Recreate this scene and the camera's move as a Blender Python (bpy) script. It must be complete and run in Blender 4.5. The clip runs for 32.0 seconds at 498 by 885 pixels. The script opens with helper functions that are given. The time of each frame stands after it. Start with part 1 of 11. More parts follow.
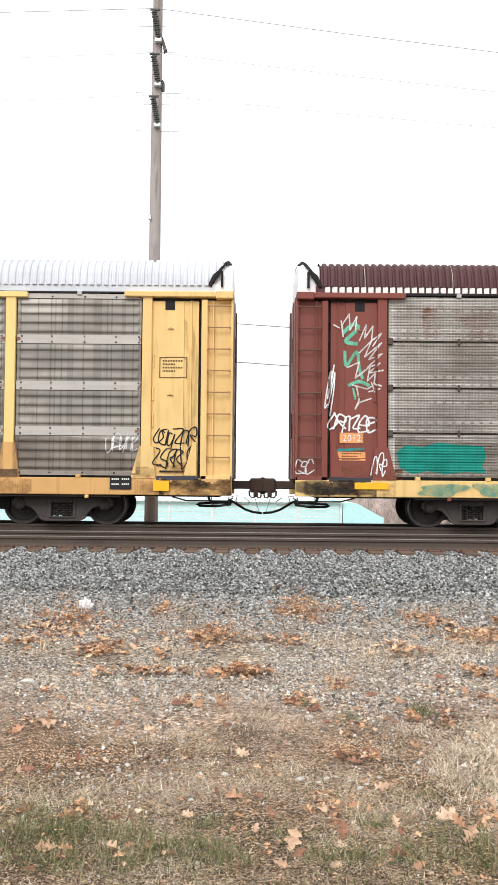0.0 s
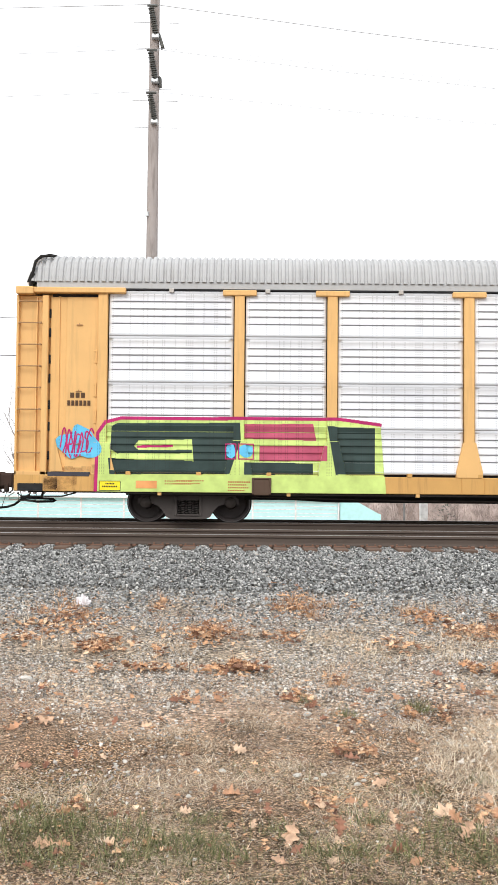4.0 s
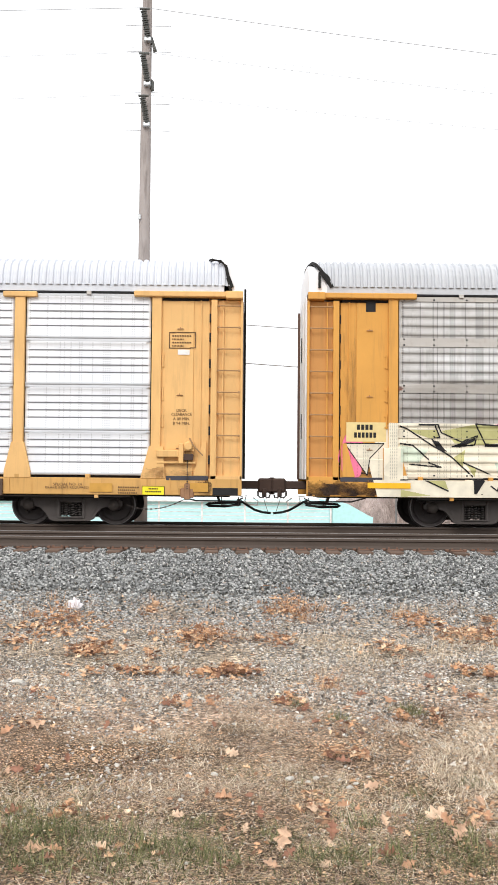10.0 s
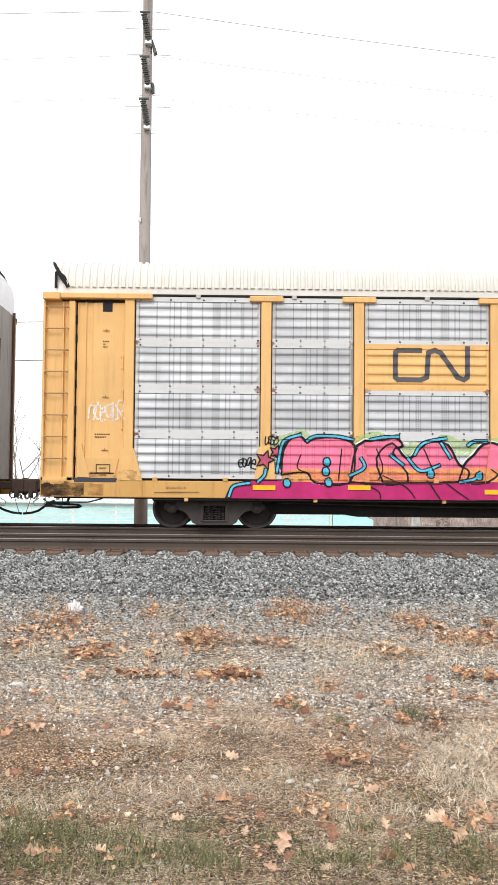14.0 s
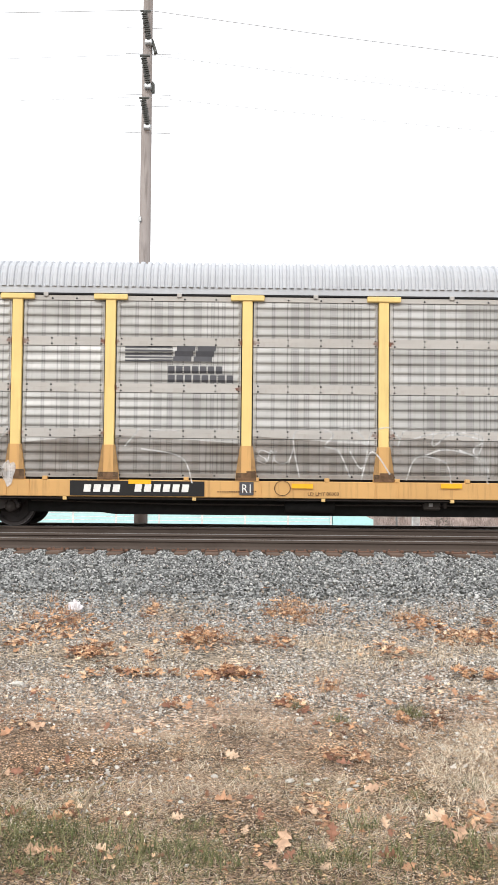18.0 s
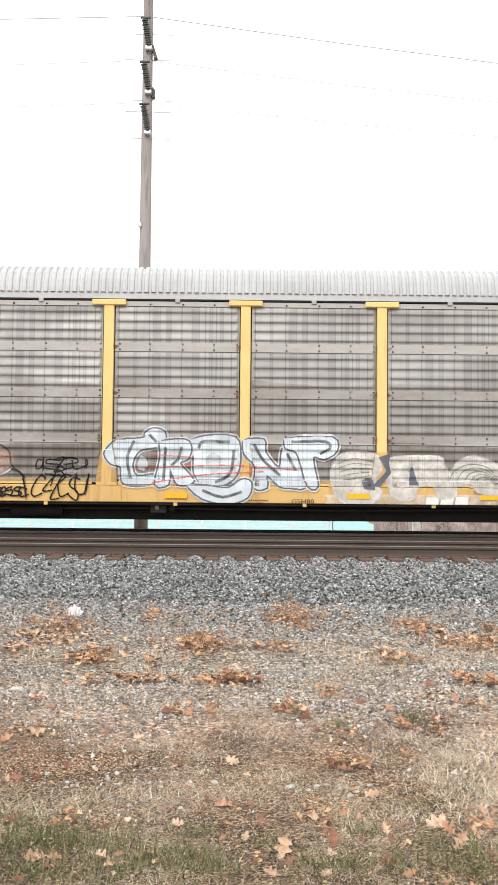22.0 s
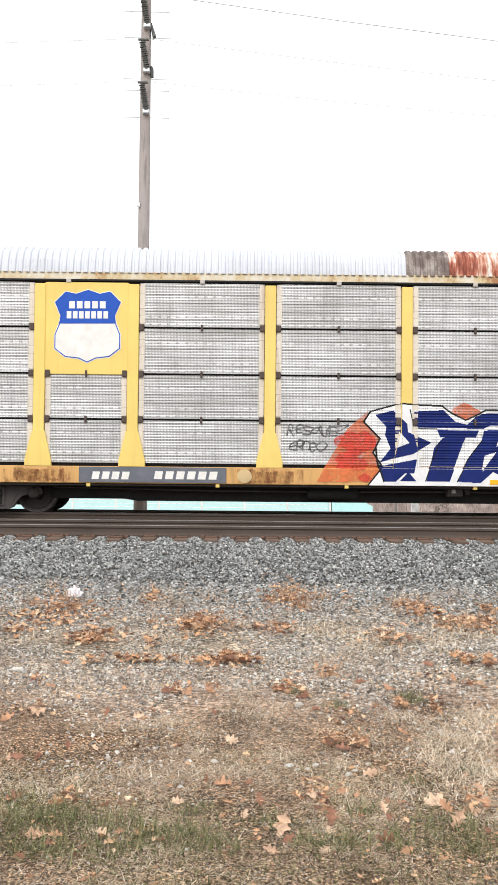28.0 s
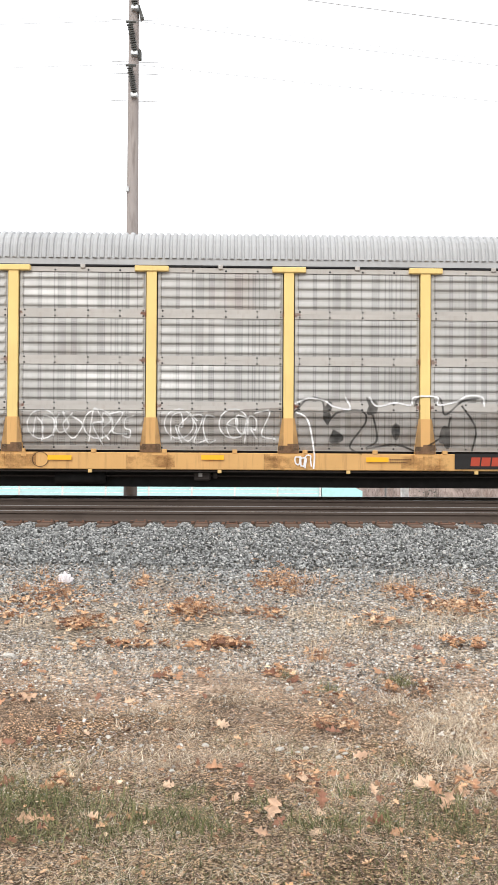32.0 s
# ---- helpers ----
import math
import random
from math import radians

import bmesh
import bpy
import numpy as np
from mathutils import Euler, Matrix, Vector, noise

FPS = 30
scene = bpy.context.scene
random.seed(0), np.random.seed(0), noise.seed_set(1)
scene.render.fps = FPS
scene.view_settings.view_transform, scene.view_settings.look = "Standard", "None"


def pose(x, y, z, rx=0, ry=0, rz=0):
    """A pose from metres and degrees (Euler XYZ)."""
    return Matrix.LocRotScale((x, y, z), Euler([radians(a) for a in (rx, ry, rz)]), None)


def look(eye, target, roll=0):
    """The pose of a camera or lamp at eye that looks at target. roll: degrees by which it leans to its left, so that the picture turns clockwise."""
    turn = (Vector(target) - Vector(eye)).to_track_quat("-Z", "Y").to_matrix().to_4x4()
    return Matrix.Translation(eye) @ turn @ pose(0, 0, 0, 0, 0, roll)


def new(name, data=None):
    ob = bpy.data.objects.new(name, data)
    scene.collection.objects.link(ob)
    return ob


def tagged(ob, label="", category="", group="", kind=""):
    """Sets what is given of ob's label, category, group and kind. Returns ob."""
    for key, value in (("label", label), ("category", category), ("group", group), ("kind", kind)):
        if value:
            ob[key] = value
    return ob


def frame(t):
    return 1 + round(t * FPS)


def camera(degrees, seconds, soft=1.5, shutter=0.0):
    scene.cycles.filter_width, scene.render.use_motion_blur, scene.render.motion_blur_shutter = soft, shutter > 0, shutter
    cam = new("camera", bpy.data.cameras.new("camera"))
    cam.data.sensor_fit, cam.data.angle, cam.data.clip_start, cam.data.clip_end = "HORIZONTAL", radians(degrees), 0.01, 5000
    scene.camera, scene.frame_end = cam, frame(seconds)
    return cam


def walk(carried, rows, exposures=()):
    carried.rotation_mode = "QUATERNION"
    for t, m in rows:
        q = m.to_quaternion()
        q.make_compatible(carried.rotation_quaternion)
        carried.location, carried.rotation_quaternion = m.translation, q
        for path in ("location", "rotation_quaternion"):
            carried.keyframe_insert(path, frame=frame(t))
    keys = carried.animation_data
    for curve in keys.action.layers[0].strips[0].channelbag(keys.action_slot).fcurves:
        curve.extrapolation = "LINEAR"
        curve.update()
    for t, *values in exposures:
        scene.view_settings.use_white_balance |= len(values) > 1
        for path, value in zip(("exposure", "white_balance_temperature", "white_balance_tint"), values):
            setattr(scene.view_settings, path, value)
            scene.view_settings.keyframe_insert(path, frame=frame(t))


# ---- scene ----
cam = camera(30.82, 32.0)
PATH = [
    (0, pose(0, 0, 1.6, 92.313, -0.530, 0.178)),
    (0.5, pose(0, 0, 1.6, 92.509, -0.534, 0.164)),
    (1, pose(0, 0, 1.6, 92.530, -0.531, 0.162)),
    (1.5, pose(0, 0, 1.6, 92.442, -0.527, 0.199)),
    (2, pose(0, 0, 1.6, 92.361, -0.528, 0.230)),
    (2.5, pose(0, 0, 1.6, 92.233, -0.522, 0.151)),
    (3, pose(0, 0, 1.6, 92.151, -0.507, 0.072)),
    (3.5, pose(0, 0, 1.6, 92.160, -0.510, 0.066)),
    (5.5, pose(0, 0, 1.6, 91.880, -0.497, -0.404)),
    (6, pose(0, 0, 1.6, 91.942, -0.494, -0.496)),
    (6.5, pose(0, 0, 1.6, 92.041, -0.498, -0.484)),
    (7, pose(0, 0, 1.6, 92.136, -0.498, -0.482)),
    (7.5, pose(0, 0, 1.6, 92.164, -0.497, -0.483)),
    (8, pose(0, 0, 1.6, 92.179, -0.496, -0.473)),
    (8.5, pose(0, 0, 1.6, 92.208, -0.498, -0.483)),
    (9, pose(0, 0, 1.6, 92.256, -0.496, -0.483)),
    (9.5, pose(0, 0, 1.6, 92.305, -0.503, -0.484)),
    (10, pose(0, 0, 1.6, 92.310, -0.501, -0.484)),
    (10.5, pose(0, 0, 1.6, 92.316, -0.508, -0.481)),
    (11, pose(0, 0, 1.6, 92.353, -0.513, -0.485)),
    (11.5, pose(0, 0, 1.6, 92.420, -0.516, -0.471)),
    (12, pose(0, 0, 1.6, 92.578, -0.516, -0.461)),
    (12.5, pose(0, 0, 1.6, 92.604, -0.518, -0.476)),
    (13, pose(0, 0, 1.6, 92.577, -0.514, -0.470)),
    (13.5, pose(0, 0, 1.6, 92.497, -0.516, -0.470)),
    (14, pose(0, 0, 1.6, 92.474, -0.522, -0.470)),
    (14.5, pose(0, 0, 1.6, 92.524, -0.532, -0.461)),
    (16.5, pose(0, 0, 1.6, 92.460, -0.537, -0.466)),
    (17, pose(0, 0, 1.6, 92.486, -0.546, -0.464)),
    (17.5, pose(0, 0, 1.6, 92.485, -0.548, -0.461)),
    (18, pose(0, 0, 1.6, 92.437, -0.544, -0.464)),
    (18.5, pose(0, 0, 1.6, 92.412, -0.540, -0.466)),
    (19, pose(0, 0, 1.6, 92.444, -0.536, -0.475)),
    (19.5, pose(0, 0, 1.6, 92.524, -0.527, -0.461)),
    (20, pose(0, 0, 1.6, 92.548, -0.523, -0.463)),
    (20.5, pose(0, 0, 1.6, 92.511, -0.523, -0.476)),
    (21, pose(0, 0, 1.6, 92.573, -0.519, -0.456)),
    (21.5, pose(0, 0, 1.6, 92.695, -0.520, -0.450)),
    (22, pose(0, 0, 1.6, 92.762, -0.522, -0.452)),
    (22.5, pose(0, 0, 1.6, 92.714, -0.521, -0.456)),
    (23, pose(0, 0, 1.6, 92.680, -0.517, -0.456)),
    (23.5, pose(0, 0, 1.6, 92.680, -0.521, -0.456)),
    (24, pose(0, 0, 1.6, 92.703, -0.518, -0.465)),
    (24.5, pose(0, 0, 1.6, 92.734, -0.517, -0.465)),
    (25, pose(0, 0, 1.6, 92.737, -0.515, -0.463)),
    (25.5, pose(0, 0, 1.6, 92.621, -0.510, -0.473)),
    (27.5, pose(0, 0, 1.6, 92.160, -0.517, -0.537)),
    (28, pose(0, 0, 1.6, 91.583, -0.525, -0.500)),
    (28.5, pose(0, 0, 1.6, 90.934, -0.539, -0.485)),
    (29, pose(0, 0, 1.6, 90.689, -0.519, -0.945)),
    (29.5, pose(0, 0, 1.6, 90.746, -0.502, -1.302)),
    (30, pose(0, 0, 1.6, 90.782, -0.478, -1.331)),
    (30.5, pose(0, 0, 1.6, 90.925, -0.453, -1.237)),
    (31, pose(0, 0, 1.6, 91.000, -0.406, -1.142)),
    (31.5, pose(0, 0, 1.6, 90.921, -0.373, -1.114)),
    (32, pose(0, 0, 1.6, 90.667, -0.346, -1.135)),
]
walk(cam, PATH)

# the train's way to the west, metres along the track at each second
RUN = [(0, 0.0), (1, 8.461), (2, 17.288), (3, 25.840), (5.5, 47.150), (6, 51.127), (7, 59.935), (8, 68.483), (9, 77.005), (10, 85.520), (11, 93.765), (12, 102.549), (13, 110.760), (14, 119.583), (14.5, 123.812), (16.5, 140.798), (17, 145.073), (18, 153.309), (19, 162.074), (20, 170.29), (21, 179.032), (22, 187.555), (23, 195.748), (24, 204.535), (25, 212.749), (25.5, 217.265), (27.5, 233.994), (28, 238.530), (29, 247.007), (30, 255.206), (31, 264.020), (32, 272.210)]
# where the west corner of each car stands at the start
CAR_X = [-27.681, 1.065, 29.679, 58.258, 86.865, 115.447, 144.015, 172.551, 201.128, 229.728, 258.334]

# ---- sky and light: bright overcast ----
world = bpy.data.worlds.new("overcast_sky")
scene.world = world
world.use_nodes = True
wn, wl = world.node_tree.nodes, world.node_tree.links
wn.clear()
sky = wn.new("ShaderNodeTexSky")
sky.sky_type, sky.sun_disc = "NISHITA", False
sky.sun_elevation, sky.sun_rotation = radians(38), radians(160)
cloud = wn.new("ShaderNodeMix")
cloud.data_type = "RGBA"
cloud.inputs[0].default_value = 0.96
cloud.inputs[7].default_value = (11.2, 11.3, 11.5, 1)
wl.new(sky.outputs[0], cloud.inputs[6])
back = wn.new("ShaderNodeBackground")
back.inputs[1].default_value = 0.105
wl.new(cloud.outputs[2], back.inputs[0])
wl.new(back.outputs[0], wn.new("ShaderNodeOutputWorld").inputs[0])

sun = bpy.data.lights.new("sun", "SUN")
sun.energy, sun.angle, sun.color = 1.5, radians(25), (1.0, 0.96, 0.9)
new("sun", sun).matrix_world = look((-18, -45, 46), (0, 10, 0))
scene.view_settings.exposure = 0.25


# ---- materials ----
def shader(name, rough=0.7, metal=0.0, spec=0.3):
    m = bpy.data.materials.new(name)
    m.use_nodes = True
    b = m.node_tree.nodes["Principled BSDF"]
    b.inputs["Roughness"].default_value = rough
    b.inputs["Metallic"].default_value = metal
    b.inputs["Specular IOR Level"].default_value = spec
    return m, m.node_tree.nodes, m.node_tree.links, b


def ramp(nodes, stops):
    r = nodes.new("ShaderNodeValToRGB")
    r.color_ramp.elements[0].position, r.color_ramp.elements[0].color = stops[0][0], (*stops[0][1], 1)
    r.color_ramp.elements[1].position, r.color_ramp.elements[1].color = stops[-1][0], (*stops[-1][1], 1)
    for p, c in stops[1:-1]:
        r.color_ramp.elements.new(p).color = (*c, 1)
    return r


def noise_at(nodes, links, scale, detail=4, coords="Object", stretch=None, rough=0.55):
    c = nodes.new("ShaderNodeTexCoord")
    n = nodes.new("ShaderNodeTexNoise")
    n.inputs["Scale"].default_value, n.inputs["Detail"].default_value = scale, detail
    n.inputs["Roughness"].default_value = rough
    who = nodes.new("ShaderNodeObjectInfo")
    far = nodes.new("ShaderNodeVectorMath")
    far.operation = "MULTIPLY_ADD"
    far.inputs[1].default_value = (41.0, 23.0, 57.0)
    links.new(who.outputs["Random"], far.inputs[0])
    links.new(c.outputs[coords], far.inputs[2])
    m = nodes.new("ShaderNodeMapping")
    m.inputs["Scale"].default_value = stretch or (1, 1, 1)
    links.new(far.outputs[0], m.inputs[0])
    links.new(m.outputs[0], n.inputs["Vector"])
    return n


def mixed(nodes, links, fac, a, b, mode="MIX"):
    x = nodes.new("ShaderNodeMix")
    x.data_type, x.blend_type = "RGBA", mode
    for sock, v in ((0, fac), (6, a), (7, b)):
        if hasattr(v, "links"):
            links.new(v, x.inputs[sock])
        else:
            x.inputs[sock].default_value = v if sock == 0 else (*v, 1)
    return x.outputs[2]


def math_node(nodes, links, op, a, b=None, c=None):
    n = nodes.new("ShaderNodeMath")
    n.operation = op
    for i, v in enumerate((a, b, c)):
        if v is None:
            continue
        if hasattr(v, "links"):
            links.new(v, n.inputs[i])
        else:
            n.inputs[i].default_value = v
    return n.outputs[0]


def bump(nodes, links, b, height, strength=0.3, dist=0.01):
    u = nodes.new("ShaderNodeBump")
    u.inputs["Strength"].default_value, u.inputs["Distance"].default_value = strength, dist
    links.new(height, u.inputs["Height"])
    links.new(u.outputs[0], b.inputs["Normal"])


def painted(name, colour, dirt=(0.16, 0.1, 0.06), amount=0.35, rough=0.6, streak=True, fine=0.12):
    """Weathered paint: broad fading, runs of dirt down the face, fine specks."""
    m, n, l, b = shader(name, rough)
    big = noise_at(n, l, 1.1, 5)
    tone = ramp(n, [(0.3, tuple(v * 0.86 for v in colour)), (0.7, colour)])
    l.new(big.outputs[0], tone.inputs[0])
    col = tone.outputs[0]
    run = noise_at(n, l, 1.0, 6, stretch=(9, 9, 0.7) if streak else (2, 2, 2), rough=0.65)
    mask = ramp(n, [(0.52, (0, 0, 0)), (0.8, (1, 1, 1))])
    l.new(run.outputs[0], mask.inputs[0])
    f = math_node(n, l, "MULTIPLY", mask.outputs[0], amount)
    col = mixed(n, l, f, col, dirt)
    speck = noise_at(n, l, 60, 3)
    sm = ramp(n, [(0.62, (0, 0, 0)), (0.75, (1, 1, 1))])
    l.new(speck.outputs[0], sm.inputs[0])
    col = mixed(n, l, math_node(n, l, "MULTIPLY", sm.outputs[0], fine), col, dirt)
    l.new(col, b.inputs["Base Color"])
    bump(n, l, b, speck.outputs[0], 0.12, 0.004)
    return m


def perforated(name, light, dark, column=0.045, share=0.3, dot=0.048, grime=0.5, fine=False, rust=0.0, ink=0.8):
    """Galvanised sheet with rows of small punched holes."""
    m, n, l, b = shader(name, 0.55, 0.25)
    big = noise_at(n, l, 0.9, 6, stretch=(0.5, 0.5, 1.6), rough=0.62)
    tone = ramp(n, [(0.3, dark), (0.68, light)])
    l.new(big.outputs[0], tone.inputs[0])
    col = tone.outputs[0]
    run = noise_at(n, l, 1.0, 5, stretch=(7, 7, 0.6), rough=0.7)
    mask = ramp(n, [(0.5, (0, 0, 0)), (0.8, (1, 1, 1))])
    l.new(run.outputs[0], mask.inputs[0])
    col = mixed(n, l, math_node(n, l, "MULTIPLY", mask.outputs[0], grime), col, tuple(v * 0.42 for v in dark))
    if rust:
        spot = noise_at(n, l, 0.55, 3)
        rm = ramp(n, [(0.6, (0, 0, 0)), (0.75, (1, 1, 1))])
        l.new(spot.outputs[0], rm.inputs[0])
        col = mixed(n, l, math_node(n, l, "MULTIPLY", rm.outputs[0], rust), col, (0.33, 0.16, 0.1))
    c = n.new("ShaderNodeTexCoord")
    s = n.new("ShaderNodeSeparateXYZ")
    l.new(c.outputs["Object"], s.inputs[0])
    px = math_node(n, l, "DIVIDE", s.outputs[0], column)
    cell = math_node(n, l, "FLOOR", px)
    w = n.new("ShaderNodeTexWhiteNoise")
    w.noise_dimensions = "1D"
    l.new(cell, w.inputs["W"])
    on = math_node(n, l, "LESS_THAN", w.outputs[0], share)
    fx = math_node(n, l, "ABSOLUTE", math_node(n, l, "SUBTRACT", math_node(n, l, "FRACT", px), 0.5))
    inx = math_node(n, l, "LESS_THAN", fx, 0.3 if fine else 0.26)
    fz = math_node(n, l, "FRACT", math_node(n, l, "DIVIDE", s.outputs[2], dot))
    inz = math_node(n, l, "LESS_THAN", fz, 0.5)
    hole = math_node(n, l, "MULTIPLY", math_node(n, l, "MULTIPLY", on, inx), inz)
    if fine:
        # rows of blind pads between the holes
        pz = math_node(n, l, "DIVIDE", s.outputs[2], 0.0525)
        wz = n.new("ShaderNodeTexWhiteNoise")
        wz.noise_dimensions = "1D"
        l.new(math_node(n, l, "FLOOR", pz), wz.inputs["W"])
        row = math_node(n, l, "LESS_THAN", wz.outputs[0], 0.3)
        far = math_node(n, l, "LESS_THAN", math_node(n, l, "FRACT", math_node(n, l, "DIVIDE", s.outputs[0], 0.19)), 0.62)
        seam = math_node(n, l, "LESS_THAN", math_node(n, l, "FRACT", pz), 0.75)
        drift = noise_at(n, l, 1.3, 3, stretch=(1, 1, 3))
        some = ramp(n, [(0.4, (0.1, 0.1, 0.1)), (0.6, (1, 1, 1))])
        l.new(drift.outputs[0], some.inputs[0])
        pad = math_node(n, l, "MULTIPLY", math_node(n, l, "MULTIPLY", row, far), math_node(n, l, "MULTIPLY", seam, some.outputs[0]))
        hole = math_node(n, l, "MULTIPLY", hole, math_node(n, l, "SUBTRACT", 1.0, pad))
        col = mixed(n, l, math_node(n, l, "MULTIPLY", pad, 0.5), col, tuple(min(0.9, v * 1.3) for v in light))
    col = mixed(n, l, math_node(n, l, "MULTIPLY", hole, ink * 0.78 if fine else ink), col, (0.03, 0.03, 0.03))
    l.new(col, b.inputs["Base Color"])
    rr = ramp(n, [(0.3, (0.7, 0.7, 0.7)), (0.7, (0.42, 0.42, 0.42))])
    l.new(big.outputs[0], rr.inputs[0])
    l.new(rr.outputs[0], b.inputs["Roughness"])
    return m


def plain(name, colour, rough=0.7, metal=0.0, vary=0.25, scale=6.0, relief=0.15):
    m, n, l, b = shader(name, rough, metal, 0.2)
    t = noise_at(n, l, scale, 5)
    r = ramp(n, [(0.3, tuple(v * (1 - vary) for v in colour)), (0.7, tuple(min(1, v * (1 + vary * 0.4)) for v in colour))])
    l.new(t.outputs[0], r.inputs[0])
    l.new(r.outputs[0], b.inputs["Base Color"])
    g = noise_at(n, l, scale * 14, 3)
    bump(n, l, b, g.outputs[0], relief, 0.004)
    return m


YELLOWS = {
    "amber": painted("amber paint", (0.82, 0.5, 0.2), (0.2, 0.1, 0.05), 0.3),
    "golden": painted("golden paint", (0.86, 0.6, 0.25), (0.22, 0.12, 0.06), 0.35),
    "orange": painted("orange yellow paint", (0.72, 0.36, 0.08), (0.2, 0.1, 0.05), 0.4),
    "bright": painted("bright yellow paint", (0.88, 0.66, 0.2), (0.55, 0.3, 0.1), 0.25),
    "brown": painted("boxcar red paint", (0.24, 0.072, 0.055), (0.1, 0.05, 0.04), 0.4),
}
M = {
    "sheet_grey": perforated("galvanised perforated sheet", (0.5, 0.495, 0.485), (0.37, 0.36, 0.345), share=0.4, grime=0.4, rust=0.2, ink=0.72),
    "sheet_pale": perforated("pale galvanised sheet", (0.6, 0.62, 0.65), (0.38, 0.39, 0.41), grime=0.25),
    "sheet_white": perforated("white painted sheet", (0.85, 0.865, 0.895), (0.7, 0.72, 0.76), share=0.26, grime=0.14, ink=0.3),
    "sheet_old": perforated("old perforated sheet", (0.62, 0.6, 0.565), (0.3, 0.28, 0.26), column=0.03, share=1.1, dot=0.03, grime=0.45, fine=True, rust=0.3),
    "sheet_fresh": perforated("fresh white sheet", (0.9, 0.88, 0.92), (0.82, 0.8, 0.84), column=0.03, share=1.1, dot=0.03, grime=0.03, fine=True, ink=0.3),
    "band": painted("smooth galvanised band", (0.53, 0.505, 0.475), (0.3, 0.21, 0.17), 0.35),
    # near-black tone stands in for the dark inside gaps, slots and openings
    "slot": plain("near-black fill", (0.03, 0.03, 0.032), 0.9),
    "black": plain("grimy black steel", (0.022, 0.021, 0.02), 0.75),
    "iron": painted("brown brake dust on cast steel", (0.06, 0.05, 0.045), (0.03, 0.025, 0.02), 0.5, 0.85, False),
    "wheel": painted("dusty wheel steel", (0.045, 0.037, 0.036), (0.03, 0.025, 0.02), 0.5, 0.7, False),
    "tread": plain("worn steel", (0.2, 0.19, 0.19), 0.45, 0.6),
    "rubber": plain("black rubber", (0.02, 0.02, 0.02), 0.8),
    "roof_grey": painted("grey galvanised roof", (0.49, 0.5, 0.51), (0.28, 0.25, 0.22), 0.25),
    "roof_white": painted("pale zinc roof", (0.68, 0.71, 0.77), (0.45, 0.46, 0.48), 0.2),
    "roof_brown": painted("oxide brown roof", (0.1, 0.043, 0.046), (0.05, 0.025, 0.025), 0.4),
    "white": plain("white paint", (0.85, 0.85, 0.84), 0.6, vary=0.06),
    "cream": painted("cream edge paint", (0.66, 0.62, 0.5), (0.3, 0.25, 0.2), 0.4),
    "reflector": plain("yellow reflective tape", (0.95, 0.5, 0.03), 0.4, vary=0.08),
    "label_yellow": plain("yellow sticker", (0.95, 0.78, 0.04), 0.45, vary=0.08),
}


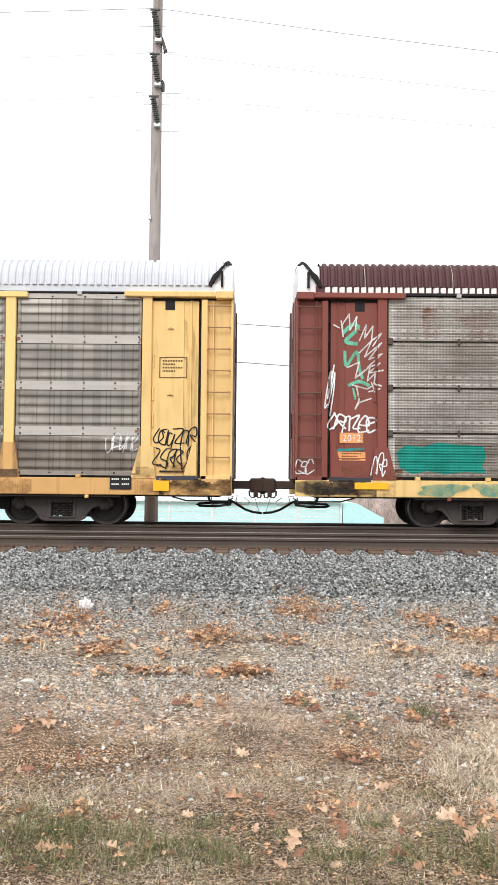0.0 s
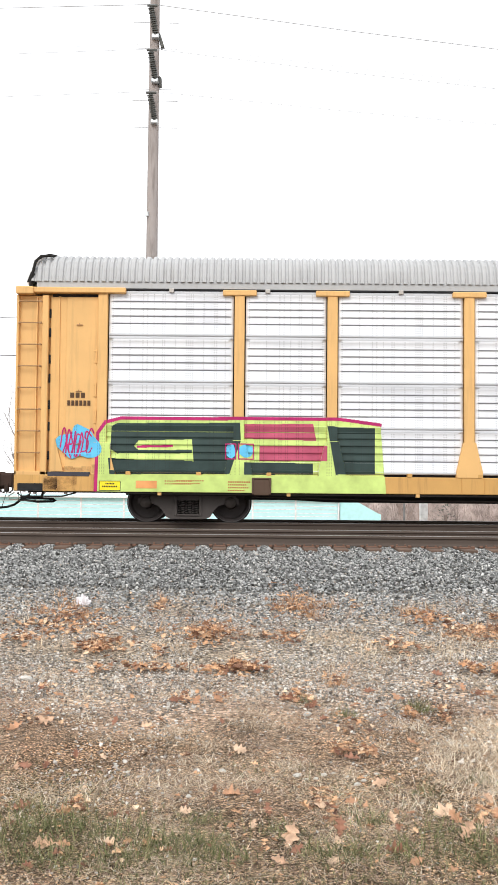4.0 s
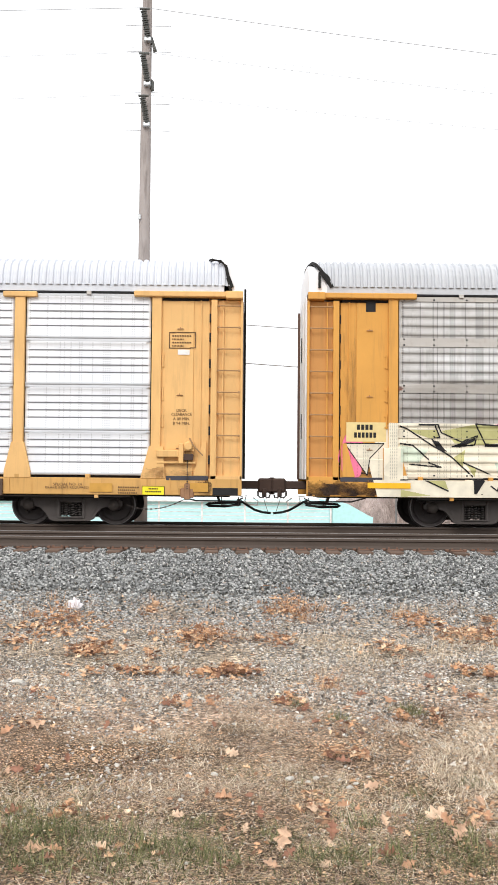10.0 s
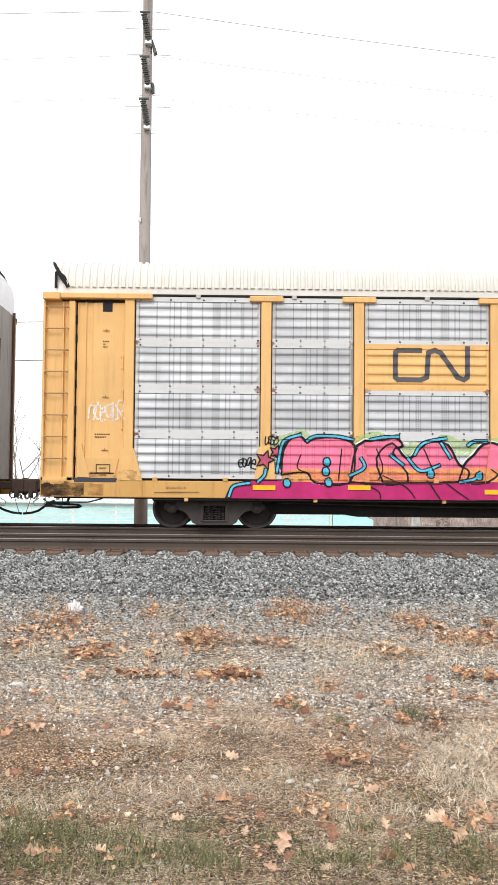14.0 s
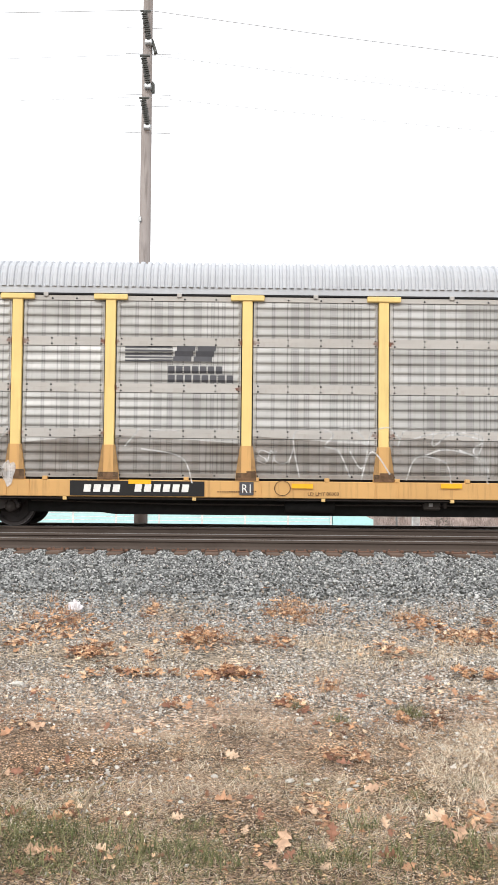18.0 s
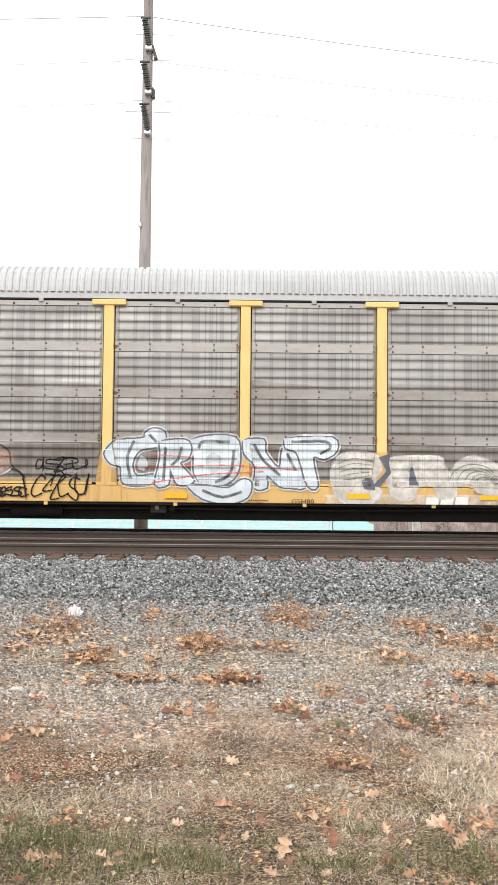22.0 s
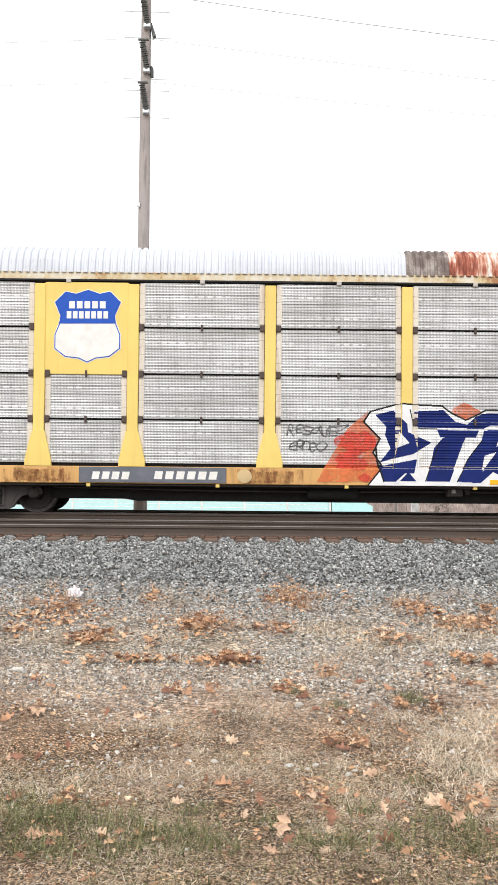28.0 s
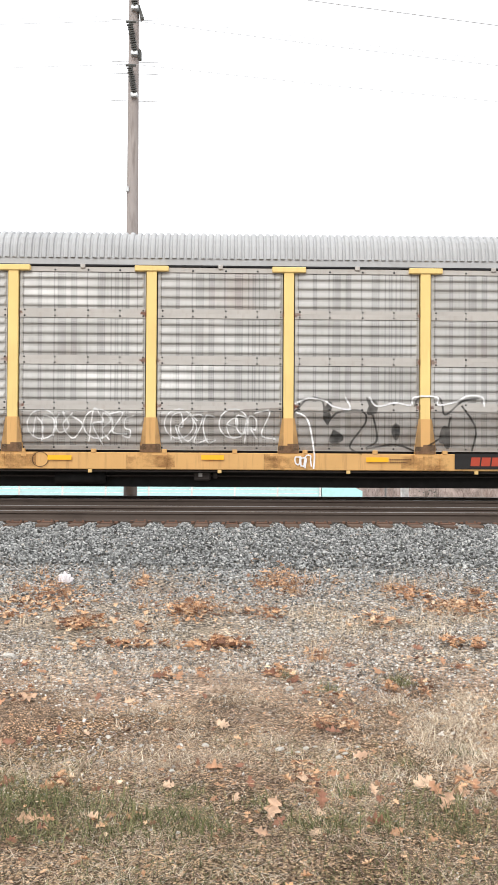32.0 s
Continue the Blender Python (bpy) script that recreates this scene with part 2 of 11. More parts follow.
# ---- mesh building ----
class Geo:
    def __init__(self):
        self.v, self.f, self.m = [], [], []

    def add(self, verts, faces, mat=0):
        k = len(self.v)
        self.v += [tuple(p) for p in verts]
        self.f += [tuple(i + k for i in f) for f in faces]
        self.m += [mat] * len(faces)
        return self

    def box(self, x0, x1, y0, y1, z0, z1, mat=0, bev=0.0):
        if bev <= 0:
            v = [(x, y, z) for z in (z0, z1) for y in (y0, y1) for x in (x0, x1)]
            f = [(0, 2, 3, 1), (4, 5, 7, 6), (0, 1, 5, 4), (2, 6, 7, 3), (0, 4, 6, 2), (1, 3, 7, 5)]
            return self.add(v, f, mat)
        v, idx = [], {}
        for sx in (0, 1):
            for sy in (0, 1):
                for sz in (0, 1):
                    X, Y, Z = (x0, x1)[sx], (y0, y1)[sy], (z0, z1)[sz]
                    dx, dy, dz = (bev, -bev)[sx], (bev, -bev)[sy], (bev, -bev)[sz]
                    for a, p in (("x", (X, Y + dy, Z + dz)), ("y", (X + dx, Y, Z + dz)), ("z", (X + dx, Y + dy, Z))):
                        idx[sx, sy, sz, a] = len(v)
                        v.append(p)
        f = []
        for s in (0, 1):
            q = lambda seq: f.append(tuple(seq) if s else tuple(reversed(seq)))
            q([idx[s, 0, 0, "x"], idx[s, 1, 0, "x"], idx[s, 1, 1, "x"], idx[s, 0, 1, "x"]])
            q([idx[0, s, 0, "y"], idx[0, s, 1, "y"], idx[1, s, 1, "y"], idx[1, s, 0, "y"]])
            q([idx[0, 0, s, "z"], idx[1, 0, s, "z"], idx[1, 1, s, "z"], idx[0, 1, s, "z"]])
        for a in (0, 1):
            for c in (0, 1):
                f.append((idx[a, c, 0, "x"], idx[a, c, 1, "x"], idx[a, c, 1, "y"], idx[a, c, 0, "y"]))
                f.append((idx[a, 0, c, "x"], idx[a, 1, c, "x"], idx[a, 1, c, "z"], idx[a, 0, c, "z"]))
                f.append((idx[0, a, c, "y"], idx[1, a, c, "y"], idx[1, a, c, "z"], idx[0, a, c, "z"]))
        for sx in (0, 1):
            for sy in (0, 1):
                for sz in (0, 1):
                    f.append(tuple(idx[sx, sy, sz, a] for a in "xyz"))
        return self.add(v, f, mat)

    def plate(self, poly, y0, y1, mat=0):
        """A flat outline in x and z, thick from y0 to y1."""
        n = len(poly)
        v = [(x, y0, z) for x, z in poly] + [(x, y1, z) for x, z in poly]
        f = [tuple(range(n)), tuple(reversed(range(n, 2 * n)))]
        f += [(i, i + n, (i + 1) % n + n, (i + 1) % n) for i in range(n)]
        return self.add(v, f, mat)

    def slab(self, poly, x0, x1, mat=0):
        """An outline in y and z, drawn out along x."""
        n = len(poly)
        v = [(x0, y, z) for y, z in poly] + [(x1, y, z) for y, z in poly]
        f = [tuple(range(n)), tuple(reversed(range(n, 2 * n)))]
        f += [(i, i + n, (i + 1) % n + n, (i + 1) % n) for i in range(n)]
        return self.add(v, f, mat)

    def rod(self, points, r, n=6, mat=0, r2=None):
        pts = [Vector(p) for p in points]
        rings = []
        for i, p in enumerate(pts):
            d = (pts[min(i + 1, len(pts) - 1)] - pts[max(i - 1, 0)]).normalized()
            a = d.orthogonal().normalized()
            c = d.cross(a)
            rr = r if r2 is None else r + (r2 - r) * i / (len(pts) - 1)
            rings.append([p + (a * math.cos(2 * math.pi * k / n) + c * math.sin(2 * math.pi * k / n)) * rr for k in range(n)])
        v = [q for ring in rings for q in ring]
        f = [(i * n + k, i * n + (k + 1) % n, (i + 1) * n + (k + 1) % n, (i + 1) * n + k) for i in range(len(pts) - 1) for k in range(n)]
        f += [tuple(reversed(range(n))), tuple(range((len(pts) - 1) * n, len(pts) * n))]
        return self.add(v, f, mat)

    def lathe(self, cx, cz, profile, n=28, mat=0):
        """A turned shape on an axis along y: profile of (radius, y)."""
        k, v, f = len(profile), [], []
        for i in range(n):
            a = 2 * math.pi * i / n
            v += [(cx + r * math.cos(a), y, cz + r * math.sin(a)) for r, y in profile]
        for i in range(n):
            j = (i + 1) % n
            f += [(i * k + q, i * k + q + 1, j * k + q + 1, j * k + q) for q in range(k - 1)]
        return self.add(v, f, mat)

    def mesh(self, name, mats, smooth=False):
        me = bpy.data.meshes.new(name)
        me.from_pydata(self.v, [], self.f)
        for m in mats if isinstance(mats, (list, tuple)) else [mats]:
            me.materials.append(m)
        if len(me.materials) > 1:
            me.polygons.foreach_set("material_index", self.m)
        bm = bmesh.new()
        bm.from_mesh(me)
        bmesh.ops.recalc_face_normals(bm, faces=bm.faces)
        bm.to_mesh(me)
        bm.free()
        if smooth:
            me.polygons.foreach_set("use_smooth", [True] * len(me.polygons))
        me.update()
        return me


def part(name, data, material, parent, label="", at=None):
    """One mesh object under a thing or a part."""
    me = data.mesh(name, material) if isinstance(data, Geo) else data
    ob = new(name, me)
    ob.parent = parent
    if at is not None:
        ob.matrix_basis = at
    return tagged(ob, label)


def thing(name, label, category, group="", kind="", at=None):
    ob = new(name)
    ob.empty_display_size = 0.2
    if at is not None:
        ob.matrix_basis = at
    return tagged(ob, label, category, group, kind)

# ---- the ground ----
RAIL = 0.6          # top of the rails
NEAR_TRACK, TRAIN_TRACK = 16.14, 20.1


def terrain(y):
    keys = [(-4000, -1.0), (-30, -0.3), (0, 0.0), (10.2, 0.02), (11.4, 0.1), (14.3, 0.31), (14.75, 0.34), (22.0, 0.36), (24.5, -0.9), (45, -3.3), (4000, -145)]
    return np.interp(y, [k[0] for k in keys], [k[1] for k in keys])


def bumps(x, y, seed, step):
    """Smooth random heights on a lattice."""
    rng = np.random.default_rng(seed)
    tab = rng.random((64, 64))
    u, w = x / step, y / step
    i, j = np.floor(u).astype(int), np.floor(w).astype(int)
    fu, fw = u - i, w - j
    fu, fw = fu * fu * (3 - 2 * fu), fw * fw * (3 - 2 * fw)
    g = lambda a, b: tab[a % 64, b % 64]
    return (g(i, j) * (1 - fu) + g(i + 1, j) * fu) * (1 - fw) + (g(i, j + 1) * (1 - fu) + g(i + 1, j + 1) * fu) * fw


def ground_z(x, y):
    z = terrain(y)
    near = np.clip((14.2 - y) / 2, 0, 1) * np.clip((y + 2) / 2, 0, 1)
    return z + near * (0.09 * (bumps(x, y, 3, 1.9) - 0.5) + 0.04 * (bumps(x, y, 4, 0.45) - 0.5))


xs = np.concatenate([[-4000, -800, -200, -80, -40, -20, -12], np.arange(-7, 7.01, 0.11), [12, 20, 40, 80, 200, 800, 4000]])
ys = np.concatenate([[-4000, -500, -80, -20, -5, 0], np.arange(1.5, 14.61, 0.11), np.arange(15, 26, 0.8), [30, 37, 45, 60, 90, 150, 300, 800, 2000, 4000]])
GX, GY = np.meshgrid(xs, ys)
GZ = ground_z(GX, GY)
nx, ny = len(xs), len(ys)
gm = bpy.data.meshes.new("ground")
gm.from_pydata(np.stack([GX.ravel(), GY.ravel(), GZ.ravel()], 1).tolist(), [],
               [(j * nx + i, j * nx + i + 1, (j + 1) * nx + i + 1, (j + 1) * nx + i) for j in range(ny - 1) for i in range(nx - 1)])
gm.polygons.foreach_set("use_smooth", [True] * len(gm.polygons))


def ground_material():
    m, n, l, b = shader("dry turf, soil and trodden gravel", 0.95, 0, 0.2)
    c = n.new("ShaderNodeTexCoord")
    s = n.new("ShaderNodeSeparateXYZ")
    l.new(c.outputs["Object"], s.inputs[0])
    wob = noise_at(n, l, 0.9, 6, rough=0.65)
    edge = math_node(n, l, "ADD", s.outputs[1], math_node(n, l, "MULTIPLY", math_node(n, l, "SUBTRACT", wob.outputs[0], 0.5), 3.6))

    def cells(scale, stops):
        v = n.new("ShaderNodeTexVoronoi")
        v.inputs["Scale"].default_value = scale
        l.new(c.outputs["Object"], v.inputs["Vector"])
        d = n.new("ShaderNodeSeparateColor")
        l.new(v.outputs["Color"], d.inputs[0])
        r = ramp(n, stops)
        l.new(d.outputs[0], r.inputs[0])
        return r.outputs[0], v.outputs["Distance"]

    turf, _ = cells(115, [(0, (0.028, 0.021, 0.015)), (0.4, (0.085, 0.062, 0.042)), (0.65, (0.19, 0.135, 0.095)), (0.87, (0.4, 0.3, 0.21)), (1, (0.66, 0.53, 0.39))])
    stony, gap = cells(42, [(0, (0.07, 0.065, 0.06)), (0.4, (0.22, 0.2, 0.175)), (0.75, (0.38, 0.345, 0.3)), (1, (0.66, 0.62, 0.56))])
    def span(a, z, of=edge):
        k = n.new("ShaderNodeMapRange")
        k.inputs[1].default_value, k.inputs[2].default_value = a, z
        l.new(of, k.inputs[0])
        return k.outputs[0]
    col = mixed(n, l, span(5.4, 6.9), turf, stony)
    # dark far stops put the shade between ballast stones into the soil colour
    tone = ramp(n, [(0.0, (1.35, 1.28, 1.14)), (0.14, (1.6, 1.46, 1.3)), (0.28, (1.75, 1.5, 1.35)), (0.4, (1.4, 1.28, 1.14)), (0.6, (1.1, 1.0, 0.92)), (0.72, (0.75, 0.73, 0.7)), (0.82, (0.4, 0.4, 0.39)), (1, (0.3, 0.3, 0.3))])
    l.new(span(3.0, 15.0), tone.inputs[0])
    col = mixed(n, l, 1.0, col, tone.outputs[0], "MULTIPLY")
    patch = noise_at(n, l, 2.3, 8, rough=0.72)
    p = ramp(n, [(0.36, (0.6, 0.6, 0.58)), (0.5, (1, 0.98, 0.95)), (0.66, (1.35, 1.28, 1.2))])
    l.new(patch.outputs[0], p.inputs[0])
    col = mixed(n, l, 1.0, col, p.outputs[0], "MULTIPLY")
    col = mixed(n, l, span(24.0, 27.0, s.outputs[1]), col, (0.4, 0.34, 0.28))
    l.new(col, b.inputs["Base Color"])
    grit = noise_at(n, l, 60, 6, rough=0.75)
    bump(n, l, b, grit.outputs[0], 0.9, 0.03)
    return m


gm.materials.append(ground_material())
tagged(new("ground", gm), "dry late-autumn turf and gravel falling away behind the railway", "ground", kind="structure")


# ---- tracks ----
rail_mat = painted("brown rail steel", (0.1, 0.077, 0.064), (0.045, 0.032, 0.026), 0.5, 0.85, False)
head_mat = plain("polished railhead", (0.5, 0.5, 0.5), 0.35, 0.9)
tie_mat = painted("weathered timber tie", (0.15, 0.1, 0.075), (0.035, 0.028, 0.022), 0.9, 0.9, False)
plate_mat = painted("rusty tie plate", (0.18, 0.1, 0.07), (0.06, 0.035, 0.022), 0.5, 0.85, False)

RAIL_SECTION = [(-0.07, -0.17), (0.07, -0.17), (0.07, -0.16), (0.02, -0.145), (0.009, -0.125), (0.009, -0.055), (0.036, -0.04),
                (0.037, -0.008), (0.028, 0.0), (-0.028, 0.0), (-0.037, -0.008), (-0.036, -0.04), (-0.009, -0.055), (-0.009, -0.125), (-0.02, -0.145), (-0.07, -0.16)]


def track(y, label, detailed):
    t = thing("railway_track", label, "railway track", kind="structure", at=pose(0, y, RAIL))
    for side in (-0.754, 0.754):
        g = Geo().slab([(side + a, b) for a, b in RAIL_SECTION], -300, 300)
        rail = part("rail", g, [rail_mat], t, "brown steel rail with a polished head")
        part("railhead", Geo().slab([(side - 0.027, 0.0005), (side + 0.027, 0.0005), (side + 0.024, 0.003), (side - 0.024, 0.003)], -300, 300), head_mat, rail)
    tie = Geo().box(-0.115, 0.115, -1.3, 1.3, -0.36, -0.185, bev=0.012).mesh("tie", tie_mat)
    pg = Geo()
    for side in (-0.754, 0.754):
        pg.box(-0.1, 0.1, side - 0.17, side + 0.17, -0.184, -0.168, bev=0.004)
        for dx in (-0.07, 0.07):
            for dy in (-0.1, 0.1):
                pg.box(dx - 0.014, dx + 0.014, side + dy - 0.014, side + dy + 0.014, -0.168, -0.14)
        for dx in (-0.15, 0.15):
            pg.box(dx - 0.03, dx + 0.03, side - 0.1, side + 0.1, -0.2, -0.155, bev=0.008)
    pm = pg.mesh("tie_plate", plate_mat)
    rng = random.Random(int(y * 10))
    k = 30 if detailed else 12
    for i in range(-k, k + 1):
        o = part("tie", tie, None, t, at=pose(i * 0.515 + rng.uniform(-0.03, 0.03), rng.uniform(-0.05, 0.05), rng.uniform(-0.012, 0.006), 0, 0, rng.uniform(-1.2, 1.2)))
        part("tie_plate", pm, None, o, at=pose(0, 0, 0))
    rest = Geo()
    for i in list(range(-400, -k)) + list(range(k + 1, 401)):
        rest.box(i * 0.515 - 0.115, i * 0.515 + 0.115, -1.3, 1.3, -0.36, -0.185)
    tagged(part("ties_beyond", rest, tie_mat, t), kind="stuff")
    return t


track(NEAR_TRACK, "empty near track of brown rails on timber ties", True)
track(TRAIN_TRACK, "far track of brown rails carrying the freight train", False)

# ---- the train ----
LONG = 27.27
JAMB, WIDE, SLIM = 1.785, 2.835, 1.928
POSTS = [JAMB, JAMB + WIDE, JAMB + WIDE + SLIM] + [JAMB + WIDE * (k + 2) + SLIM for k in range(5)]
POSTS += [POSTS[-1] + SLIM, POSTS[-1] + SLIM + WIDE]
ROWS_Z = [1.05, 1.97, 2.91, 3.875, 4.82]
SILL0, SILL1 = 0.65, 1.0
FACE = -1.5
SHEET = -1.43
CACHE = {}


def cached(key, make):
    if key not in CACHE:
        CACHE[key] = make()
    return CACHE[key]


def profile(kind, z):
    """How far a side sheet stands out at the height z."""
    for z0, z1 in zip(ROWS_Z, ROWS_Z[1:]):
        if z0 <= z <= z1:
            break
    else:
        return 0.0
    if kind == "rib":
        if z - z0 < 0.085 or z1 - z < 0.1:
            return 0.024
        u = (z - z0 - 0.085) / (z1 - z0 - 0.185) * 4 % 1.0
        return 0.028 * float(np.interp(u, [0, 0.18, 0.28, 0.36, 0.48, 0.62, 0.97, 1], [0, 0, 0.45, 0.9, 1, 0.82, 0, 0]))
    if kind == "slot":
        if z - z0 < 0.0555:
            return 0.026 + 0.3 * (z - z0)
        if z1 - z < 0.0555:
            return 0.026 - 0.3 * (z1 - z)
        u = (z - z0 - 0.238) / 0.153
        if u < 0 or u > 4:
            return 0.012
        return float(np.interp(u % 1.0, [0, 0.12, 0.26, 0.36, 0.9, 1], [0, 0, 0.02, 0.022, 0.0, 0]))
    u = (z - z0) / (z1 - z0)
    return 0.012 + 0.007 * math.sin(u * 2 * math.pi * 5.5) + 0.0075 * math.sin(u * 2 * math.pi * 16.5)


def profile_steps(kind, z0, z1):
    if kind == "perf":
        return list(np.linspace(z0 + 0.022, z1 - 0.022, 84))
    if kind == "rib":
        a, b = z0 + 0.085, z1 - 0.1
        us = [0.001, 0.18, 0.28, 0.36, 0.48, 0.62, 0.97]
    else:
        a, b = z0 + 0.238, z0 + 0.85
        us = [0.001, 0.12, 0.19, 0.26, 0.36, 0.9]
        return [z0 + 0.0005, z0 + 0.055, z0 + 0.056, a - 0.001] + [a + (b - a) * (k + u) / 4 for k in range(4) for u in us] + [b + 0.001, z1 - 0.056, z1 - 0.055, z1 - 0.0005]
    return [z0 + 0.0005, a - 0.001] + [a + (b - a) * (k + u) / 4 for k in range(4) for u in us] + [b + 0.001, z1 - 0.0005]


def sheet_mesh(kind, width, row, mats):
    z0, z1 = ROWS_Z[row], ROWS_Z[row + 1]
    zs = profile_steps(kind, z0, z1)
    a, b = 0.128, width - 0.128
    end = 0.07 if kind == "rib" else 0.11
    cols = [(a, 0.3), (a + end * 0.5, 0.25), (a + end, 1), (b - end, 1), (b - end * 0.5, 0.25), (b, 0.3)]
    g, k = Geo(), len(cols)
    v = []
    for z in zs:
        band = kind == "rib" and (z - z0 < 0.086 or z1 - z < 0.101) or kind == "slot" and (z - z0 < 0.0555 or z1 - z < 0.0555)
        for x, s in cols:
            v.append((x, -profile(kind, z) * (1 if band else s), z - z0))
    g.v = v
    for i in range(len(zs) - 1):
        zm = (zs[i] + zs[i + 1]) / 2
        for j in range(k - 1):
            mat = 0
            if kind == "rib" and (zm - z0 < 0.085 or z1 - zm < 0.1):
                mat = 1
            if kind == "slot" and (zm - z0 < 0.0555 or z1 - zm < 0.0555):
                mat = 1
            # faces under each louvre get the darker shade material
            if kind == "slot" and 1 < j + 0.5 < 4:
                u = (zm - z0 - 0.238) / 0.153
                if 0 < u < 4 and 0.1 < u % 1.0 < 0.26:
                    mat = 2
            g.f.append((i * k + j, i * k + j + 1, (i + 1) * k + j + 1, (i + 1) * k + j))
            g.m.append(mat)
    if kind == "rib":
        for bz in (0.05, z1 - z0 - 0.065):
            for bx_ in (0.08, 0.3, 0.54, 0.77, 0.94) if width > 2 else (0.11, 0.37, 0.63, 0.9):
                c = bx_ * width
                g.box(c - 0.019, c + 0.019, -0.036, -0.02, bz - 0.016, bz + 0.016, 2, 0.006)
    # turned-in edges give the sheet its thickness
    n = len(zs)
    ring = [j for j in range(k)] + [i * k + k - 1 for i in range(1, n)] + [(n - 1) * k + j for j in range(k - 2, -1, -1)] + [i * k for i in range(n - 2, 0, -1)]
    base = len(g.v)
    g.v += [(g.v[i][0], 0.03, g.v[i][2]) for i in ring]
    for q in range(len(ring)):
        p = (q + 1) % len(ring)
        g.f.append((ring[q], ring[p], base + p, base + q))
        g.m.append(0)
    return g.mesh("side_panel", mats, kind != "rib")


def edge_geo(half):
    """A steel angle beside a post, pinched where the sheets are clipped."""
    g = Geo()
    for z0, z1 in zip(ROWS_Z, ROWS_Z[1:]):
        for k in range(5):
            a = z0 + 0.09 + (z1 - z0 - 0.18) * k / 5
            g.box(-half, half, -1.46, -1.41, a, a + (z1 - z0 - 0.18) / 5 - 0.012, bev=0.004)
        g.box(0.01 - half, half - 0.01, -1.455, -1.41, z0 + 0.04, z1 - 0.04)
    return g


def post_geo(kind):
    g = Geo()
    w = 0.105
    if kind == "perf":
        w = 0.115
    g.box(-w, w, FACE, SHEET + 0.05, 1.66, 4.77, bev=0.012)
    return g


def foot_geo(kind):
    k = 0.27 if kind != "rib" else 0.215
    return Geo().plate([(-k, 1.0), (k, 1.0), (k, 1.12), (0.13, 1.72), (-0.13, 1.72), (-k, 1.12)], FACE - 0.012, SHEET + 0.05)


SLANTS = {"lean": (0.5, 0.06), "blunt": (0.48, 0.48)}


def slant(kind, z):
    """How far from the car's end its roof sheets stop, by height."""
    if kind == "square":
        return float(np.interp(z, [5.0, 5.2, 5.42, 5.56, 5.7], [0.28, 0.33, 0.38, 0.52, 0.74]))
    a, b = SLANTS[kind]
    return a + (b - a) * min(1, max(0, (z - 5.0) / 0.68))


def roof_mesh(mat, x0, x1, pitch=0.149, depth=0.046, drop=0.0, ends="blunt", west=0.0, east=0.0):
    arc = [(-1.465, 5.0), (-1.45, 5.12), (-1.415, 5.27), (-1.35, 5.41), (-1.24, 5.52), (-1.08, 5.585), (-0.6, 5.64), (-0.1, 5.67)]
    arc = arc + [(-y, z) for y, z in reversed(arc)]
    arc = [(y, z - drop * (z - 5.0) / 0.8) for y, z in arc]
    nrm = []
    for i in range(len(arc)):
        a, b = arc[max(i - 1, 0)], arc[min(i + 1, len(arc) - 1)]
        d = math.hypot(b[0] - a[0], b[1] - a[1])
        nrm.append((-(b[1] - a[1]) / d, (b[0] - a[0]) / d))
    g, k = Geo(), len(arc)
    xs, hs = [], []
    n = int((x1 - x0) / pitch)
    for i in range(n):
        for u, h in ((0, 0), (0.24, 0), (0.38, 0.9), (0.6, 1), (0.86, 0.8)):
            xs.append(x0 + (i + u) * (x1 - x0) / n)
            hs.append(h)
    xs.append(x1)
    hs.append(0)
    for x, h in zip(xs, hs):
        g.v += [(min(max(x, slant(ends, z) - west), LONG + east - slant(ends, z)), y + ny_ * h * depth, z + nz_ * h * depth) for (y, z), (ny_, nz_) in zip(arc, nrm)]
    g.f = [(i * k + j, (i + 1) * k + j, (i + 1) * k + j + 1, i * k + j + 1) for i in range(len(xs) - 1) for j in range(k - 1)]
    g.m = [0] * len(g.f)
    return g.mesh("roof", mat)


def coil(cx, y, z0, z1, r, turns=4):
    return [(cx + r * math.cos(a), y + r * math.sin(a), z0 + (z1 - z0) * a / (2 * math.pi * turns)) for a in np.linspace(0, 2 * math.pi * turns, turns * 8 + 1)]


def wheelset_mesh():
    g = Geo()
    for s in (-1, 1):
        prof = [(0.02, s * 0.70), (0.12, s * 0.69), (0.14, s * 0.72), (0.32, s * 0.735), (0.355, s * 0.79), (0.4, s * 0.80), (0.414, s * 0.797), (0.417, s * 0.72), (0.445, s * 0.705), (0.445, s * 0.675), (0.36, s * 0.665), (0.3, s * 0.69), (0.12, s * 0.66), (0.02, s * 0.65)]
        for k, mat in ((slice(0, 6), 0), (slice(5, 8), 1), (slice(7, 14), 0)):
            g.lathe(0, 0, prof[k], 32, mat)
        for a in range(4):
            c, q = math.cos(a * math.pi / 2), math.sin(a * math.pi / 2)
            g.box(c * 0.2 - 0.03, c * 0.2 + 0.03, s * 0.74 - 0.012, s * 0.74 + 0.012, q * 0.2 - 0.03, q * 0.2 + 0.03, 0)
    g.rod([(0, -1.0, 0), (0, 1.0, 0)], 0.075, 12)
    return g.mesh("wheelset", [M["wheel"], M["tread"]])


